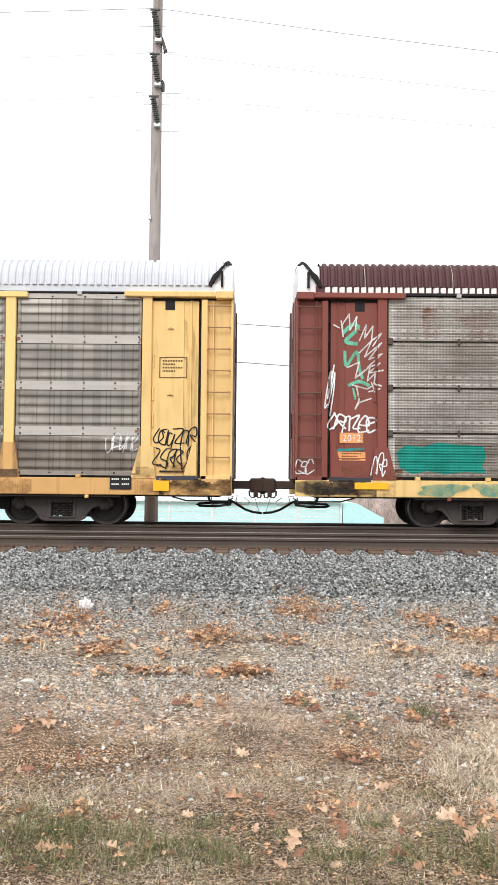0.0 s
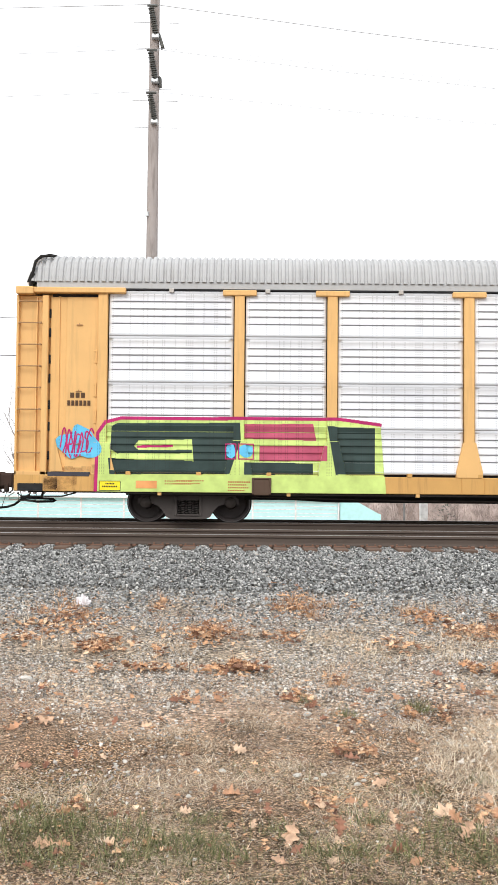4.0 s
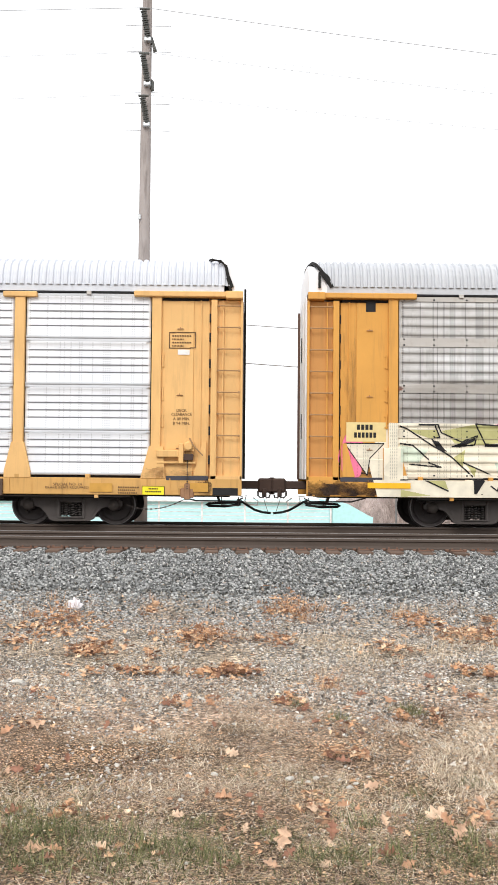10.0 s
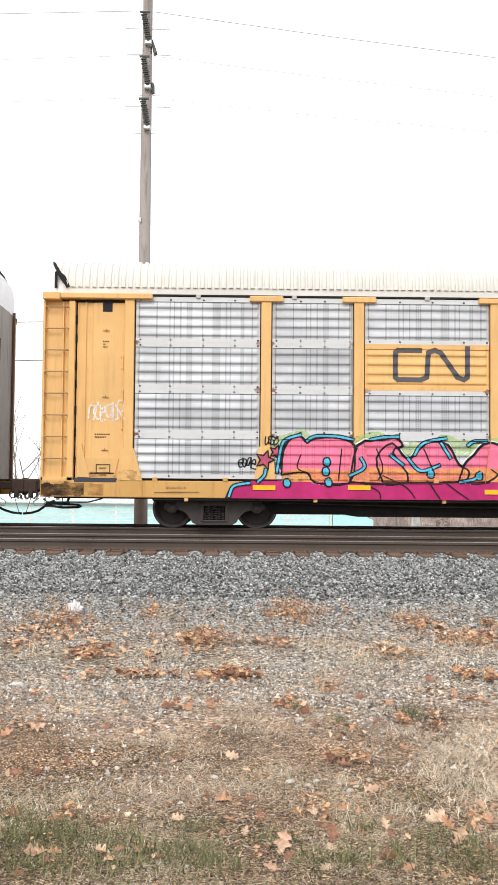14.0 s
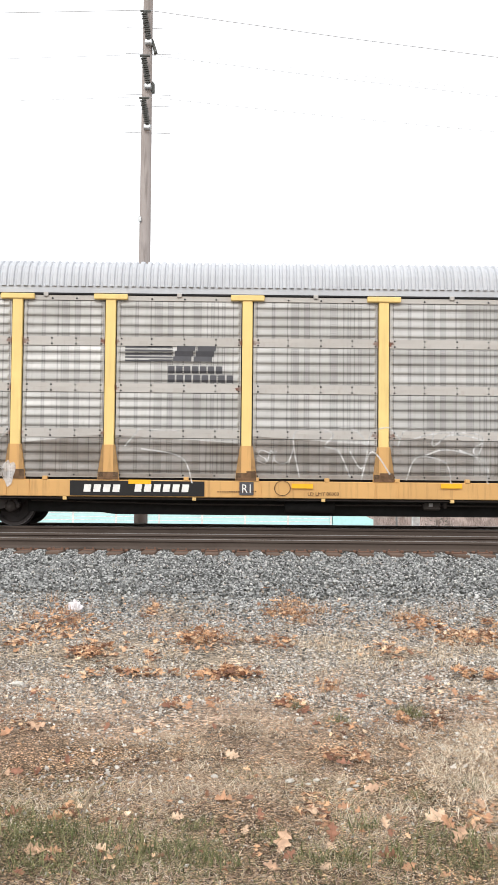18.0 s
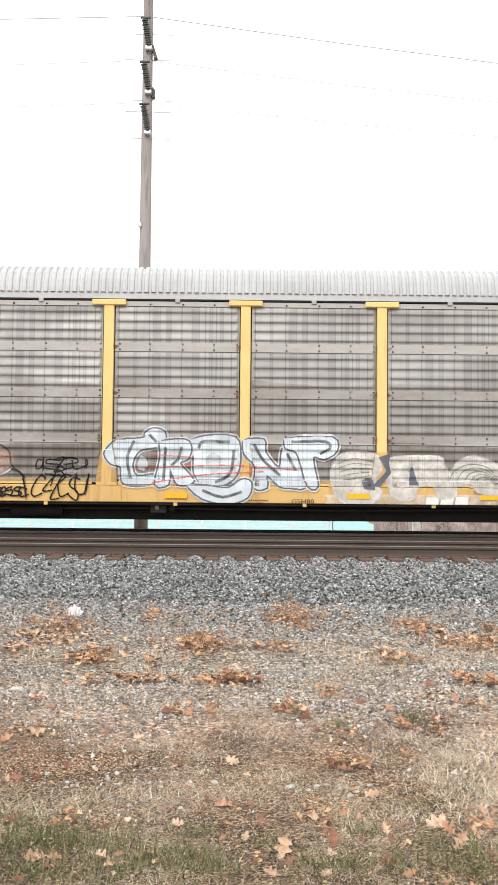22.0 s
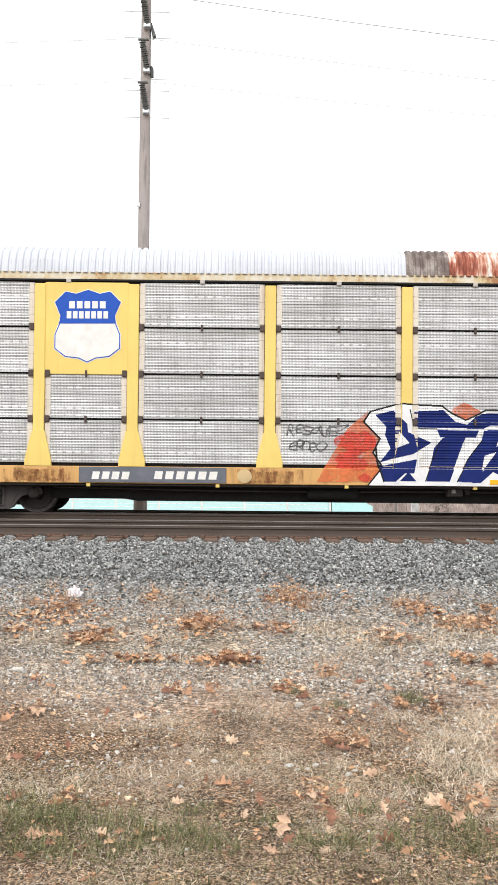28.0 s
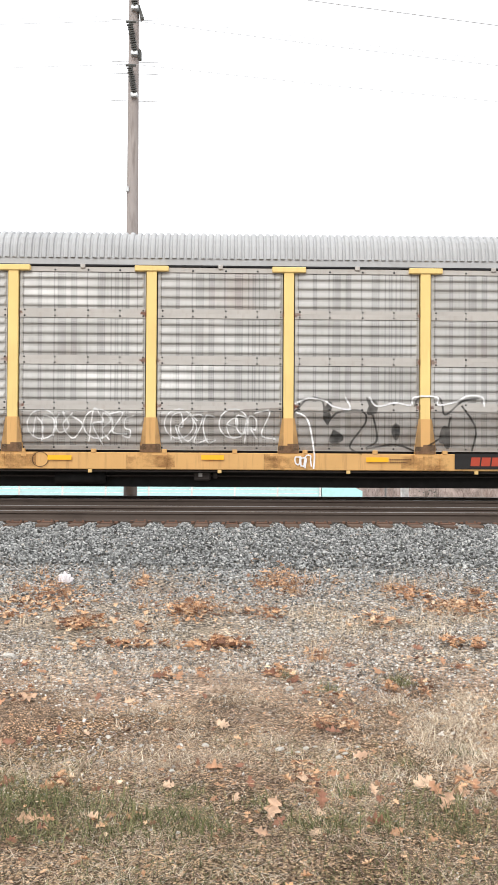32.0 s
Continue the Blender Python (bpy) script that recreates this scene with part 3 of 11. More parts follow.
def truck_parts(car, cx):
    frame_g = Geo()
    for y0, y1 in ((-1.1, -0.95), (0.95, 1.1)):
        for sx in (-1, 1):
            frame_g.plate([(sx * a, b) for a, b in ((1.06, 0.5), (1.06, 0.4), (0.78, 0.4), (0.64, 0.36), (0.54, 0.26), (0.46, 0.13), (0.38, 0.09), (0.225, 0.09), (0.225, 0.605), (0.6, 0.605), (0.92, 0.585))], y0, y1)
            frame_g.box(*sorted((sx * 0.225, sx * 0.3)), y0 - 0.022, y1 + 0.012, 0.14, 0.56, bev=0.02)
            frame_g.box(*sorted((sx * 0.8, sx * 1.0)), y0 - 0.016, y1 + 0.016, 0.5, 0.61, bev=0.025)
            frame_g.plate([(sx * a, b) for a, b in ((0.34, 0.2), (0.44, 0.2), (0.52, 0.36), (0.6, 0.5), (0.34, 0.5))], y0 - 0.012, y0 + 0.004)
        frame_g.box(-0.225, 0.225, y0 + 0.002, y1 - 0.002, 0.09, 0.175)
        frame_g.box(-0.24, 0.24, y0 - 0.03, y1 + 0.02, 0.475, 0.61, bev=0.02)
        frame_g.box(-0.235, 0.235, y0 - 0.034, y0 + 0.02, 0.15, 0.185, bev=0.01)
    frame_g.box(-0.3, 0.3, -0.92, 0.92, 0.2, 0.6, bev=0.02)
    t = part("truck", cached("truck", lambda: frame_g.mesh("truck", M["truck"])), None, car, "dusty dark cast-steel truck frame", at=pose(cx, 0, 0))
    spring = cached("spring", lambda: Geo().rod(coil(0, 0, 0.185, 0.48, 0.058, 6), 0.015, 5).mesh("spring", M["spring"], True))
    cap = cached("bearing", lambda: Geo().lathe(0, 0, [(0.0, -0.17), (0.05, -0.17), (0.06, -0.15), (0.1, -0.14), (0.12, -0.1), (0.12, 0.08)], 14).mesh("bearing_cap", M["iron"], True))
    for sx in (-0.145, 0, 0.145):
        part("spring", spring, None, t, at=pose(sx, -1.03, 0))
    for sx in (-0.89, 0.89):
        part("bearing_cap", cap, None, t, at=pose(sx, -1.02, 0.43))
        w = part("wheelset", cached("wheelset", wheelset_mesh), None, t, "dark steel wheels on an axle", at=pose(sx, 0, 0.42))
        WHEELS.append((w, sx))
    return t


CARS, WHEELS = [], []


def build_end(car, spec, right):
    """One end of a car: corner ladder, door pocket, top beam, hood, doors, coupler. Built for the west end; the east one is its mirror."""
    kind, paint, kind_ = spec["sheet"], YELLOWS[spec["paint"]], spec.get("hood", "lean")
    sx = -1 if right else 1
    ox = LONG + spec.get("east", 0.0) if right else -spec.get("west", 0.0)

    def X(a):
        return ox + sx * a

    def bx(g, a, b, *rest, **kw):
        lo, hi = sorted((X(a), X(b)))
        return g.box(lo, hi, *rest, **kw)

    for s in (-1, 1):
        def Y(a, b):
            return sorted((s * a, s * b))
        g = Geo()
        bx(g, 0.0, 0.045, *Y(1.5, 1.34), 0.98, 4.71, bev=0.006)
        bx(g, 0.53, 0.66, *Y(1.5, 1.34), 0.98, 4.71, bev=0.012)
        bx(g, 0.0, 0.66, *Y(1.5, 1.34), 0.98, 1.06, bev=0.008)
        bx(g, 0.40, 0.425, *Y(1.46, 1.39), 1.05, 4.68)
        post = part("corner_post", g, paint, car)
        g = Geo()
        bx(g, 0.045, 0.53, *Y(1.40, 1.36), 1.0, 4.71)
        part("ladder_panel", g, M["panel_" + spec["paint"]], post, "shade-tinted rusty recessed panel behind the rungs")
        rm = M["bar_dark"] if spec["paint"] == "brown" else M["rung"]
        rung = cached(("rung", rm.name), lambda: Geo().rod([(0, 0.03, 0), (0, -0.03, 0), (0.03, -0.055, 0), (0.43, -0.055, 0), (0.46, -0.03, 0), (0.46, 0.03, 0)], 0.0135, 6).mesh("rung", rm))
        if s < 0:
            for k in range(8):
                part("rung", rung, None, post, at=pose(min(X(0.06), X(0.52)), -1.47, 1.44 + 0.448 * k))
                for q in (0.075, 0.505):
                    part("bolt", cached(("bolt", rm.name), lambda: Geo().box(-0.02, 0.02, -0.02, 0.01, -0.02, 0.02, bev=0.006).mesh("bolt", rm)), None, post, at=pose(X(q), -1.52, 1.44 + 0.448 * k))
        # pocket wall with its offset fold
        g = Geo()
        bx(g, spec.get("gap", 0.695), 1.02, *Y(1.40, 1.34), 1.0, 4.69)
        bx(g, 1.02, 1.72, *Y(1.425, 1.34), 1.0, 4.69, bev=0.008)
        bx(g, 0.86, 0.885, *Y(1.43, 1.39), 1.0, 4.7)
        wall = part("door_pocket", g, paint, car)
        # added backing hides the sky; where near-black it stands in for gap shade
        g = Geo()
        bx(g, 0.58, 0.78, *Y(1.335, 1.3), 1.0, 4.74)
        part("gap_backing", g, paint if kind_ == "square" or spec.get("shut") else M["slot"], car)
        # black strip set into the gap imitates the top beam's shadow
        g = Geo()
        bx(g, 0.72, 1.74, *Y(1.38, 1.34), 4.66, 4.757)
        part("pocket_gap", g, M["slot"], wall, "black strip in the gap above the pocket, standing in for shadow")
        if s < 0:
            slot = cached("vent_slot", lambda: Geo().box(-0.0175, 0.0175, -1.42, -1.36, 0, 0.18).mesh("vent_slot", M["slot"]))
            for z in (1.3, 1.9, 2.35, 2.9, 3.3, 3.85, 4.25) if spec.get("well") or kind_ != "square" and not spec.get("shut") and spec.get("gap", 0.7) > 0.66 else ():
                part("vent_slot", slot, None, wall, at=pose(X(0.6825), 0, z))
            hinge = cached(("hinge", spec["paint"]), lambda: Geo().box(-0.015, 0.015, -1.46, -1.41, 0, 0.3, bev=0.006).box(-0.045, 0.03, -1.45, -1.42, 0.02, 0.05).box(-0.045, 0.03, -1.45, -1.42, 0.25, 0.28).mesh("hinge", paint))
            grip = cached(("grip", spec["paint"]), lambda: Geo().rod([(-0.06, -1.42, 0), (-0.06, -1.45, 0), (0.06, -1.45, 0), (0.06, -1.42, 0)], 0.009, 5).rod([(0, -1.44, 0), (0, -1.44, 0.035)], 0.008, 5).mesh("door_grip", M["guide"]))
            for z in (1.62, 2.72, 4.1):
                part("door_grip", grip, None, wall, at=pose(X(1.3), 0, z))
            g = Geo().plate([(X(0.74), 1.06), (X(1.0), 1.06), (X(0.82), 1.75), (X(0.74), 1.75)], -1.46, -1.40)
            part("pocket_gusset", g, paint, wall)
            for z in (2.05, 2.6, 3.3):
                part("hinge", hinge, None, wall, at=pose(X(1.655), 0, z))
            g = Geo()
            bx(g, 0.69, 1.56, -1.505, -1.36, 0.955, 1.05, bev=0.008)
            part("tread_plate", g, M["tread_dark"], car, "blue-black tread plate above the sill")
            if kind == "rib":
                g = Geo()
                bx(g, 1.0, 1.5, -1.45, -1.40, 1.125, 1.16)
                part("step_slot", g, M["slot"], wall)
            if spec.get("well"):
                g = Geo()
                bx(g, 0.08, 0.6, -1.506, -1.36, 0.655, 0.81)
                part("step_well", g, M["slot"], car, "black recess in the end of the sill")
            if spec.get("hole"):
                g = Geo()
                bx(g, 1.22, 1.42, -1.432, -1.40, 4.5, 4.72)
                part("hand_hole", g, M["slot"], wall, "black opening under the top beam")
            if spec.get("foot"):
                lo = Geo().plate([(X(0.95), 1.04), (X(1.5), 1.04), (X(1.6), 1.45), (X(0.9), 1.45)], -1.445, -1.40)
                part("kick_plate", lo, paint, wall)
        # jamb
        g = Geo()
        bx(g, JAMB - 0.1, JAMB + 0.1, *Y(1.5, 1.36), 1.6, 4.77, bev=0.012)
        g.plate([(X(JAMB - 0.2), 1.0), (X(JAMB + 0.3), 1.0), (X(JAMB + 0.27), 1.12), (X(JAMB + 0.13), 1.66), (X(JAMB - 0.16), 1.66)], *Y(1.512, 1.36))
        part("door_jamb", g, paint, car)
        g = Geo()
        bx(g, 0.0, 2.26, *Y(1.56, 1.3), 4.755, 4.87, bev=0.015)
        bx(g, 0.0, 0.36, *Y(1.6, 1.3), 4.72, 4.875, bev=0.015)
        part("top_beam", g, paint, car)
    if right and spec.get("brake"):
        # hand brake on the east end
        g = Geo()
        bx(g, 1.28, 1.76, -1.58, -1.44, 1.43, 1.58, bev=0.015)
        bx(g, 1.2, 1.3, -1.6, -1.44, 1.3, 1.72, bev=0.012)
        bx(g, 0.95, 1.75, -1.52, -1.43, 1.3, 1.345, bev=0.008)
        hb = part("hand_brake", g, paint, car, "hand brake box with lever and chain")
        g = Geo().lathe(0, 0, [(0.0, -0.1), (0.07, -0.1), (0.1, -0.07), (0.1, 0.06)], 14)
        g.plate([(-0.12, -0.1), (0.12, -0.1), (0.1, 0.1), (0.045, 0.17), (-0.045, 0.17), (-0.1, 0.1)], -0.045, 0.05)
        part("brake_drum", g, paint, hb, at=pose(X(1.1), -1.5, 1.66))
        g = Geo()
        bx(g, 1.0, 1.2, -1.57, -1.44, 1.37, 1.5, bev=0.01)
        part("gear_case", g, M["coupler"], hb, "dark greasy gear case")
        g = Geo().rod([(X(1.08), -1.6, 1.83), (X(1.0), -1.61, 1.68), (X(0.8), -1.59, 1.47)], 0.017, 6)
        part("brake_lever", g, M["rung"], hb)
        g = Geo()
        for a, b in (((X(1.12), -1.54, 1.4), (X(1.12), -1.54, 0.78)), ((X(1.1), -1.5, 0.62), (X(2.4), -1.2, 0.44))):
            for k in range(26):
                u, w = k / 26, (k + 0.8) / 26
                p, q = Vector(a).lerp(Vector(b), u), Vector(a).lerp(Vector(b), w)
                sag = Vector((0, 0, -0.16)) if b[2] < 0.7 else Vector((0, 0, 0))
                g.rod([p + sag * 4 * u * (1 - u), q + sag * 4 * w * (1 - w)], 0.018 if k % 2 else 0.011, 4)
        part("brake_chain", g, M["iron"], hb, "dark hanging brake chain")
        g = Geo()
        bx(g, 0.98, 1.26, -1.53, -1.45, 0.6, 0.8, bev=0.02)
        bx(g, 1.06, 1.18, -1.55, -1.45, 0.56, 0.9, bev=0.02)
        part("chain_guide", g, M["guide"], hb, "rusty chain guide on the sill")
    # doors across the end
    for y0, y1, d in ((-1.33, -0.9, 0.03), (-0.88, -0.3, 0.0), (-0.28, 0.28, -0.015), (0.3, 0.88, 0.0), (0.9, 1.33, 0.03)):
        lo, hi = sorted((X(d), X(d + 0.05)))
        door = part("end_door", Geo().box(lo, hi, y0, y1, 1.0, 4.9, bev=0.008), paint if y1 < -0.2 and kind_ == "square" else M["door_white"] if spec.get("white_ends", "").find("e" if right else "w") >= 0 else M["door_dark"] if right else paint, car, "folding end door leaf streaked with grime")
        if abs(y0) < 0.3:
            for z in (1.9, 3.6):
                lo, hi = sorted((X(d - 0.015), X(d + 0.02)))
                part("window_slit", Geo().box(lo, hi, (y0 + y1) / 2 - 0.035, (y0 + y1) / 2 + 0.035, z, z + 0.55), M["slot"], door)
    lo, hi = sorted((X(-0.03), X(0.02)))
    part("door_bar", Geo().box(lo, hi, 1.26, 1.32, 1.0, 4.95), M["bar_dark"], door)
    if kind_ == "square":
        lo, hi = sorted((X(-0.07), X(-0.02)))
        g = Geo().box(lo, hi, 0.33, 0.37, 1.0, 5.32, bev=0.006)
        for z in (1.25, 2.7):
            g.box(lo, hi, 0.31, 0.39, z, z + 1.25, bev=0.01)
        part("locking_rod", g, M["black"], door, "black locking rod down the end doors")
    # hood and its black seal
    if kind_ == "square":
        top = [(-1.43, 4.88), (-1.43, 5.04), (-1.43, 5.2), (-1.425, 5.42), (-1.4, 5.53), (-1.32, 5.57), (-1.1, 5.61), (0, 5.66)]
    else:
        top = [(-1.42, 4.88), (-1.42, 5.0), (-1.41, 5.1), (-1.385, 5.24), (-1.33, 5.36), (-1.21, 5.465), (-1.05, 5.53), (-0.57, 5.59), (0, 5.62)]
    top = top + [(-y, z) for y, z in reversed(top[:-1])]
    inner = [slant(kind_, z) - 0.01 if kind_ == "square" else max(0.42, slant(kind_, z) + 0.02) for y, z in top]
    g = Geo().slab(top, 0.0, 1.0)
    g.v = [(X(0.03 if k < len(top) else inner[k - len(top)]), p[1], p[2]) for k, p in enumerate(g.v)]
    hood = part("end_hood", g, M["hood"], car, "pale lavender sheet hood over the end doors")
    edge = [(-1.46, 4.96), (-1.455, 5.1), (-1.43, 5.25), (-1.37, 5.38), (-1.26, 5.49), (-1.08, 5.56), (-0.6, 5.62), (-0.1, 5.65)]
    edge = edge + [(-y, z) for y, z in reversed(edge)]
    if kind_ == "square":
        edge = [(y * 1.015, z) for y, z in top]
    pts = [(X(slant("lean" if kind_ == "blunt" else kind_, z) - 0.01 + (0.12 if kind_ == "square" and z > 5.54 else 0)), y * 1.02, z + (0.0 if kind_ == "square" else 0.03)) for y, z in edge]
    part("rubber_seal", Geo().rod(pts, 0.034, 6), M["black"], hood, "black rubber seal along the roof edge")
    if kind_ == "square":
        pl = Geo().plate([(X(0.2), 4.98), (X(0.3), 4.98), (X(0.36), 5.16), (X(0.28), 5.2)], -1.5, -1.45)
    else:
        pl = Geo().plate([(X(0.54), 5.0), (X(0.46), 5.0), (X(0.27), 5.26), (X(0.27), 4.98), (X(0.22), 4.98), (X(0.22), 5.3), (X(0.28), 5.36), (X(0.44), 5.23)], -1.49, -1.44)
    part("seal_flap", pl, M["black"], hood)
    # coupler and hoses
    g = Geo()
    bx(g, -0.42, 0.4, -0.11, 0.11, 0.78, 0.96, bev=0.02)
    bx(g, -0.68, -0.36, -0.17, 0.17, 0.7, 1.02, bev=0.04)
    bx(g, -0.72, -0.6, -0.12, 0.02, 0.66, 1.04, bev=0.03)
    bx(g, -0.55, -0.45, -0.2, -0.12, 0.6, 0.8, bev=0.02)
    part("coupler", g, M["coupler"], car, "rusty cast-steel coupler")
    for zz in (-0.5, -0.36):
        part("coupler_hook", Geo().rod([(X(zz), -0.18, 0.74), (X(zz), -0.2, 0.64), (X(zz - 0.05), -0.2, 0.59), (X(zz - 0.11), -0.2, 0.6), (X(zz - 0.12), -0.2, 0.66)], 0.022, 5), M["iron"], car)
    pts = [(X(0.1), -0.5, 0.55), (X(-0.02), -0.5, 0.5), (X(-0.14), -0.42, 0.42), (X(-0.28), -0.3, 0.33), (X(-0.45), -0.25, 0.275), (X(-0.64), -0.22, 0.255)]
    part("air_hose", Geo().rod(pts, 0.027, 7).mesh("air_hose", M["rubber"], True), None, car, "drooping black air hose")
    pts = [(X(0.0), -0.9, 0.5), (X(0.4), -0.92, 0.49), (X(0.7), -0.92, 0.475), (X(0.76), -0.92, 0.45), (X(0.7), -0.92, 0.425), (X(0.35), -0.92, 0.415), (X(0.02), -0.9, 0.46)]
    part("hose_loop", Geo().rod(pts, 0.026, 7).mesh("hose_loop", M["rubber"], True), None, car, "black hose looped under the end sill")
    part("uncoupling_rod", Geo().rod([(X(1.25), -1.25, 0.62), (X(0.95), -1.25, 0.54), (X(0.1), -1.22, 0.535), (X(-0.02), -1.1, 0.6)], 0.017, 5), M["iron"], car)
    part("stirrup", Geo().rod([(X(0.42), -1.3, 0.62), (X(0.42), -1.3, 0.46), (X(0.06), -1.3, 0.44), (X(0.06), -1.3, 0.62)], 0.013, 5), M["iron"], car)
    part("hose_strap", Geo().rod([(X(0.02), -0.6, 0.62), (X(-0.1), -0.55, 0.64), (X(-0.07), -0.55, 0.52), (X(-0.16), -0.52, 0.45), (X(-0.34), -0.5, 0.44), (X(-0.36), -0.5, 0.52), (X(-0.24), -0.5, 0.6)], 0.014, 5), M["strap"], car, "bent grey wire strap")
    part("hose_chain", Geo().rod([(X(-0.46), -0.22, 0.68), (X(-0.52), -0.22, 0.46), (X(-0.58), -0.22, 0.28)], 0.008, 4), M["iron"], car)
    part("end_bracket", Geo().rod([(X(0.5), -1.0, 0.62), (X(0.46), -1.0, 0.5)], 0.03, 6), M["iron"], car)


def build_car(index, spec):
    kind, paint = spec["sheet"], YELLOWS[spec["paint"]]
    west, east = spec.get("west", 0.0), spec.get("east", 0.0)
    car = thing("autorack_car", spec["label"], "rail car", "freight train")
    CARS.append(car)
    # under-frame
    g = Geo().box(0.25, LONG - 0.25, -1.33, 1.33, 0.62, 0.99)
    part("deck", g, M["black"], car)
    g = Geo()
    belly = spec.get("belly", 0.27)
    for y0, y1 in ((-0.85, -0.8), (0.8, 0.85)):
        g.plate([(4.75, 0.6), (4.75, 0.54), (6.6, belly), (LONG - 6.6, belly), (LONG - 4.75, 0.54), (LONG - 4.75, 0.6)], y0, y1)
    g.box(4.75, LONG - 4.75, -0.8, 0.8, belly + 0.04, 0.6)
    part("centre_sill", g, M["black"], car, "deep black fish-belly centre sill")
    for s in (-1, 1):
        ys = sorted((s * 1.5, s * 1.33))
        g = Geo().box(-west, LONG + east, *ys, SILL0, SILL1, bev=0.012)
        ysl = sorted((s * 1.515, s * 1.4))
        for p in POSTS:
            g.box(p - 0.17, p - 0.15, *ysl, SILL0 + 0.01, SILL1)
            g.box(p + 0.3, p + 0.315, *ysl, SILL0 + 0.01, SILL1)
        for k in range(1, 18):
            x = 0.9 + k * 1.45
            if spec.get("caps", True):
                g.box(x - 0.05, x + 0.05, *ysl, SILL1 - 0.01, SILL1 + 0.07, bev=0.008)
        sill = part("side_sill", g, YELLOWS[spec.get("sill", spec["paint"])], car)
        if s < 0:
            clip = cached(("sill_clip", spec["paint"]), lambda: Geo().box(-0.04, 0.04, -1.49, -1.4, SILL0 - 0.07, SILL0 + 0.01, bev=0.008).mesh("sill_clip", paint))
            for k in range(9):
                part("sill_clip", clip, None, sill, at=pose(3.0 + k * 2.66, 0, 0))
            part("train_line", Geo().rod([(2.3, -1.42, SILL0 - 0.03), (LONG - 2.3, -1.42, SILL0 - 0.03)], 0.022, 6), M["iron"], sill)
            part("under_channel", Geo().box(2.3, LONG - 2.3, -1.36, -1.28, SILL0 - 0.07, SILL0 - 0.01), M["black"], sill)
    # added near-black block: stops see-through, stands in for the unlit interior
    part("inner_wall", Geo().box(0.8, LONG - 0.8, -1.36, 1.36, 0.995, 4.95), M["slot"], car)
    # roof
    rk = spec["roof"]
    bays = [b - a for a, b in zip(POSTS, POSTS[1:])]
    ends = spec.get("hood", "lean")
    x0, x1 = 0.06 - west, LONG - 0.06 + east
    if spec.get("patched"):
        part("roof", roof_mesh(M[rk], x0, 12.2, ends=ends), None, car, "white corrugated roof")
        part("roof", roof_mesh(M["roof_soot"], 12.2, 13.1, ends=ends), None, car, "sooty brown corrugated roof panel")
        part("roof", roof_mesh(M["roof_rust"], 13.1, x1, ends=ends), None, car, "rust-streaked corrugated roof")
    else:
        part("roof", cached(("roof", rk, ends), lambda: roof_mesh(M[rk], x0, x1, drop=spec.get("drop", 0.0), ends=ends, west=west, east=east)), None, car)
    g = Geo()
    for s in (-1, 1):
        g.box(0.4 - west, LONG - 0.4 + east, *sorted((s * 1.47, s * 1.38)), 4.87, 5.03)
    eave = part("eave_fascia", g, M[spec.get("fascia", rk)], car)
    g = Geo()
    for s in (-1, 1):
        g.box(0.4 - west, LONG - 0.4 + east, *sorted((s * 1.475, s * 1.38)), 4.835, 4.868)
    part("eave_channel", g, M["slot"], eave)
    clip = cached("eave_clip", lambda: Geo().box(-0.05, 0.05, -1.49, -1.44, 4.79, 4.875, bev=0.01).mesh("eave_clip", M["band"]))
    for p, w in zip(POSTS, bays):
        part("eave_clip", clip, None, eave, at=pose(p + w * (0.5 if w > 2 else 0.3), 0, 0))
    if spec.get("eave_blocks"):
        g = Geo()
        k = int((LONG - 0.8) / 0.15)
        for i in range(k):
            x = 0.4 + i * 0.15
            g.box(x + 0.02, x + 0.125, -1.486, -1.45, 4.885, 5.0)
        part("eave_blocks", g, M["white"], eave, "row of small white blocks under the roof")
        seam = Geo().rod([(0, -1.508, 5.0), (0, -1.495, 5.11), (0, -1.46, 5.24), (0, -1.39, 5.38), (0, -1.27, 5.5), (0, -1.1, 5.58)], 0.006, 5).mesh("roof_seam", M["cream"])
        for i in range(14):
            part("roof_seam", seam, None, eave, "pale seam between the roof sheets", at=pose(1.25 + i * 1.82, 0, 0))
    if spec.get("ledge"):
        for i, w in enumerate(bays):
            part("ledge", cached(("ledge", round(w, 2), spec["paint"]), lambda: Geo().box(0.3, w - 0.3, -1.5, -1.45, 1.012, 1.12, bev=0.008).mesh("ledge", paint)), None, car, at=pose(POSTS[i], 0, 0))
    # posts
    tone = YELLOWS[spec.get("post", spec["paint"])]
    pm = cached(("post", kind, tone.name), lambda: post_geo(kind).mesh("post", tone))
    cm = cached(("cap", tone.name), lambda: Geo().box(-0.35, 0.35, -1.53, -1.38, 4.73, 4.845, bev=0.015).mesh("post_cap", tone))
    for p in POSTS[1:-1]:
        for m in (pose(p, 0, 0), pose(p, 0, 0, 0, 0, 180)):
            o = part("post", pm, None, car, at=m)
            low = YELLOWS[spec.get("base", spec["sill"] if "post" in spec else spec["paint"])]
            part("post_foot", cached(("foot", kind, low.name), lambda: foot_geo(kind).mesh("post_foot", low)), None, o, "flared foot of the post")
            if spec.get("caps", True):
                part("post_cap", cm, None, o)
            if kind == "perf":
                for q in (-0.165, 0.165) if spec["paint"] == "brown" else (-0.18, 0.18):
                    part("edge_angle", cached(("edge", spec["paint"]), lambda: edge_geo(0.034 if spec["paint"] == "brown" else 0.056).mesh("edge_angle", M["angle_" + spec["paint"]])), None, o, "chalky angle strip with a toothed edge", at=pose(q, 0, 0))
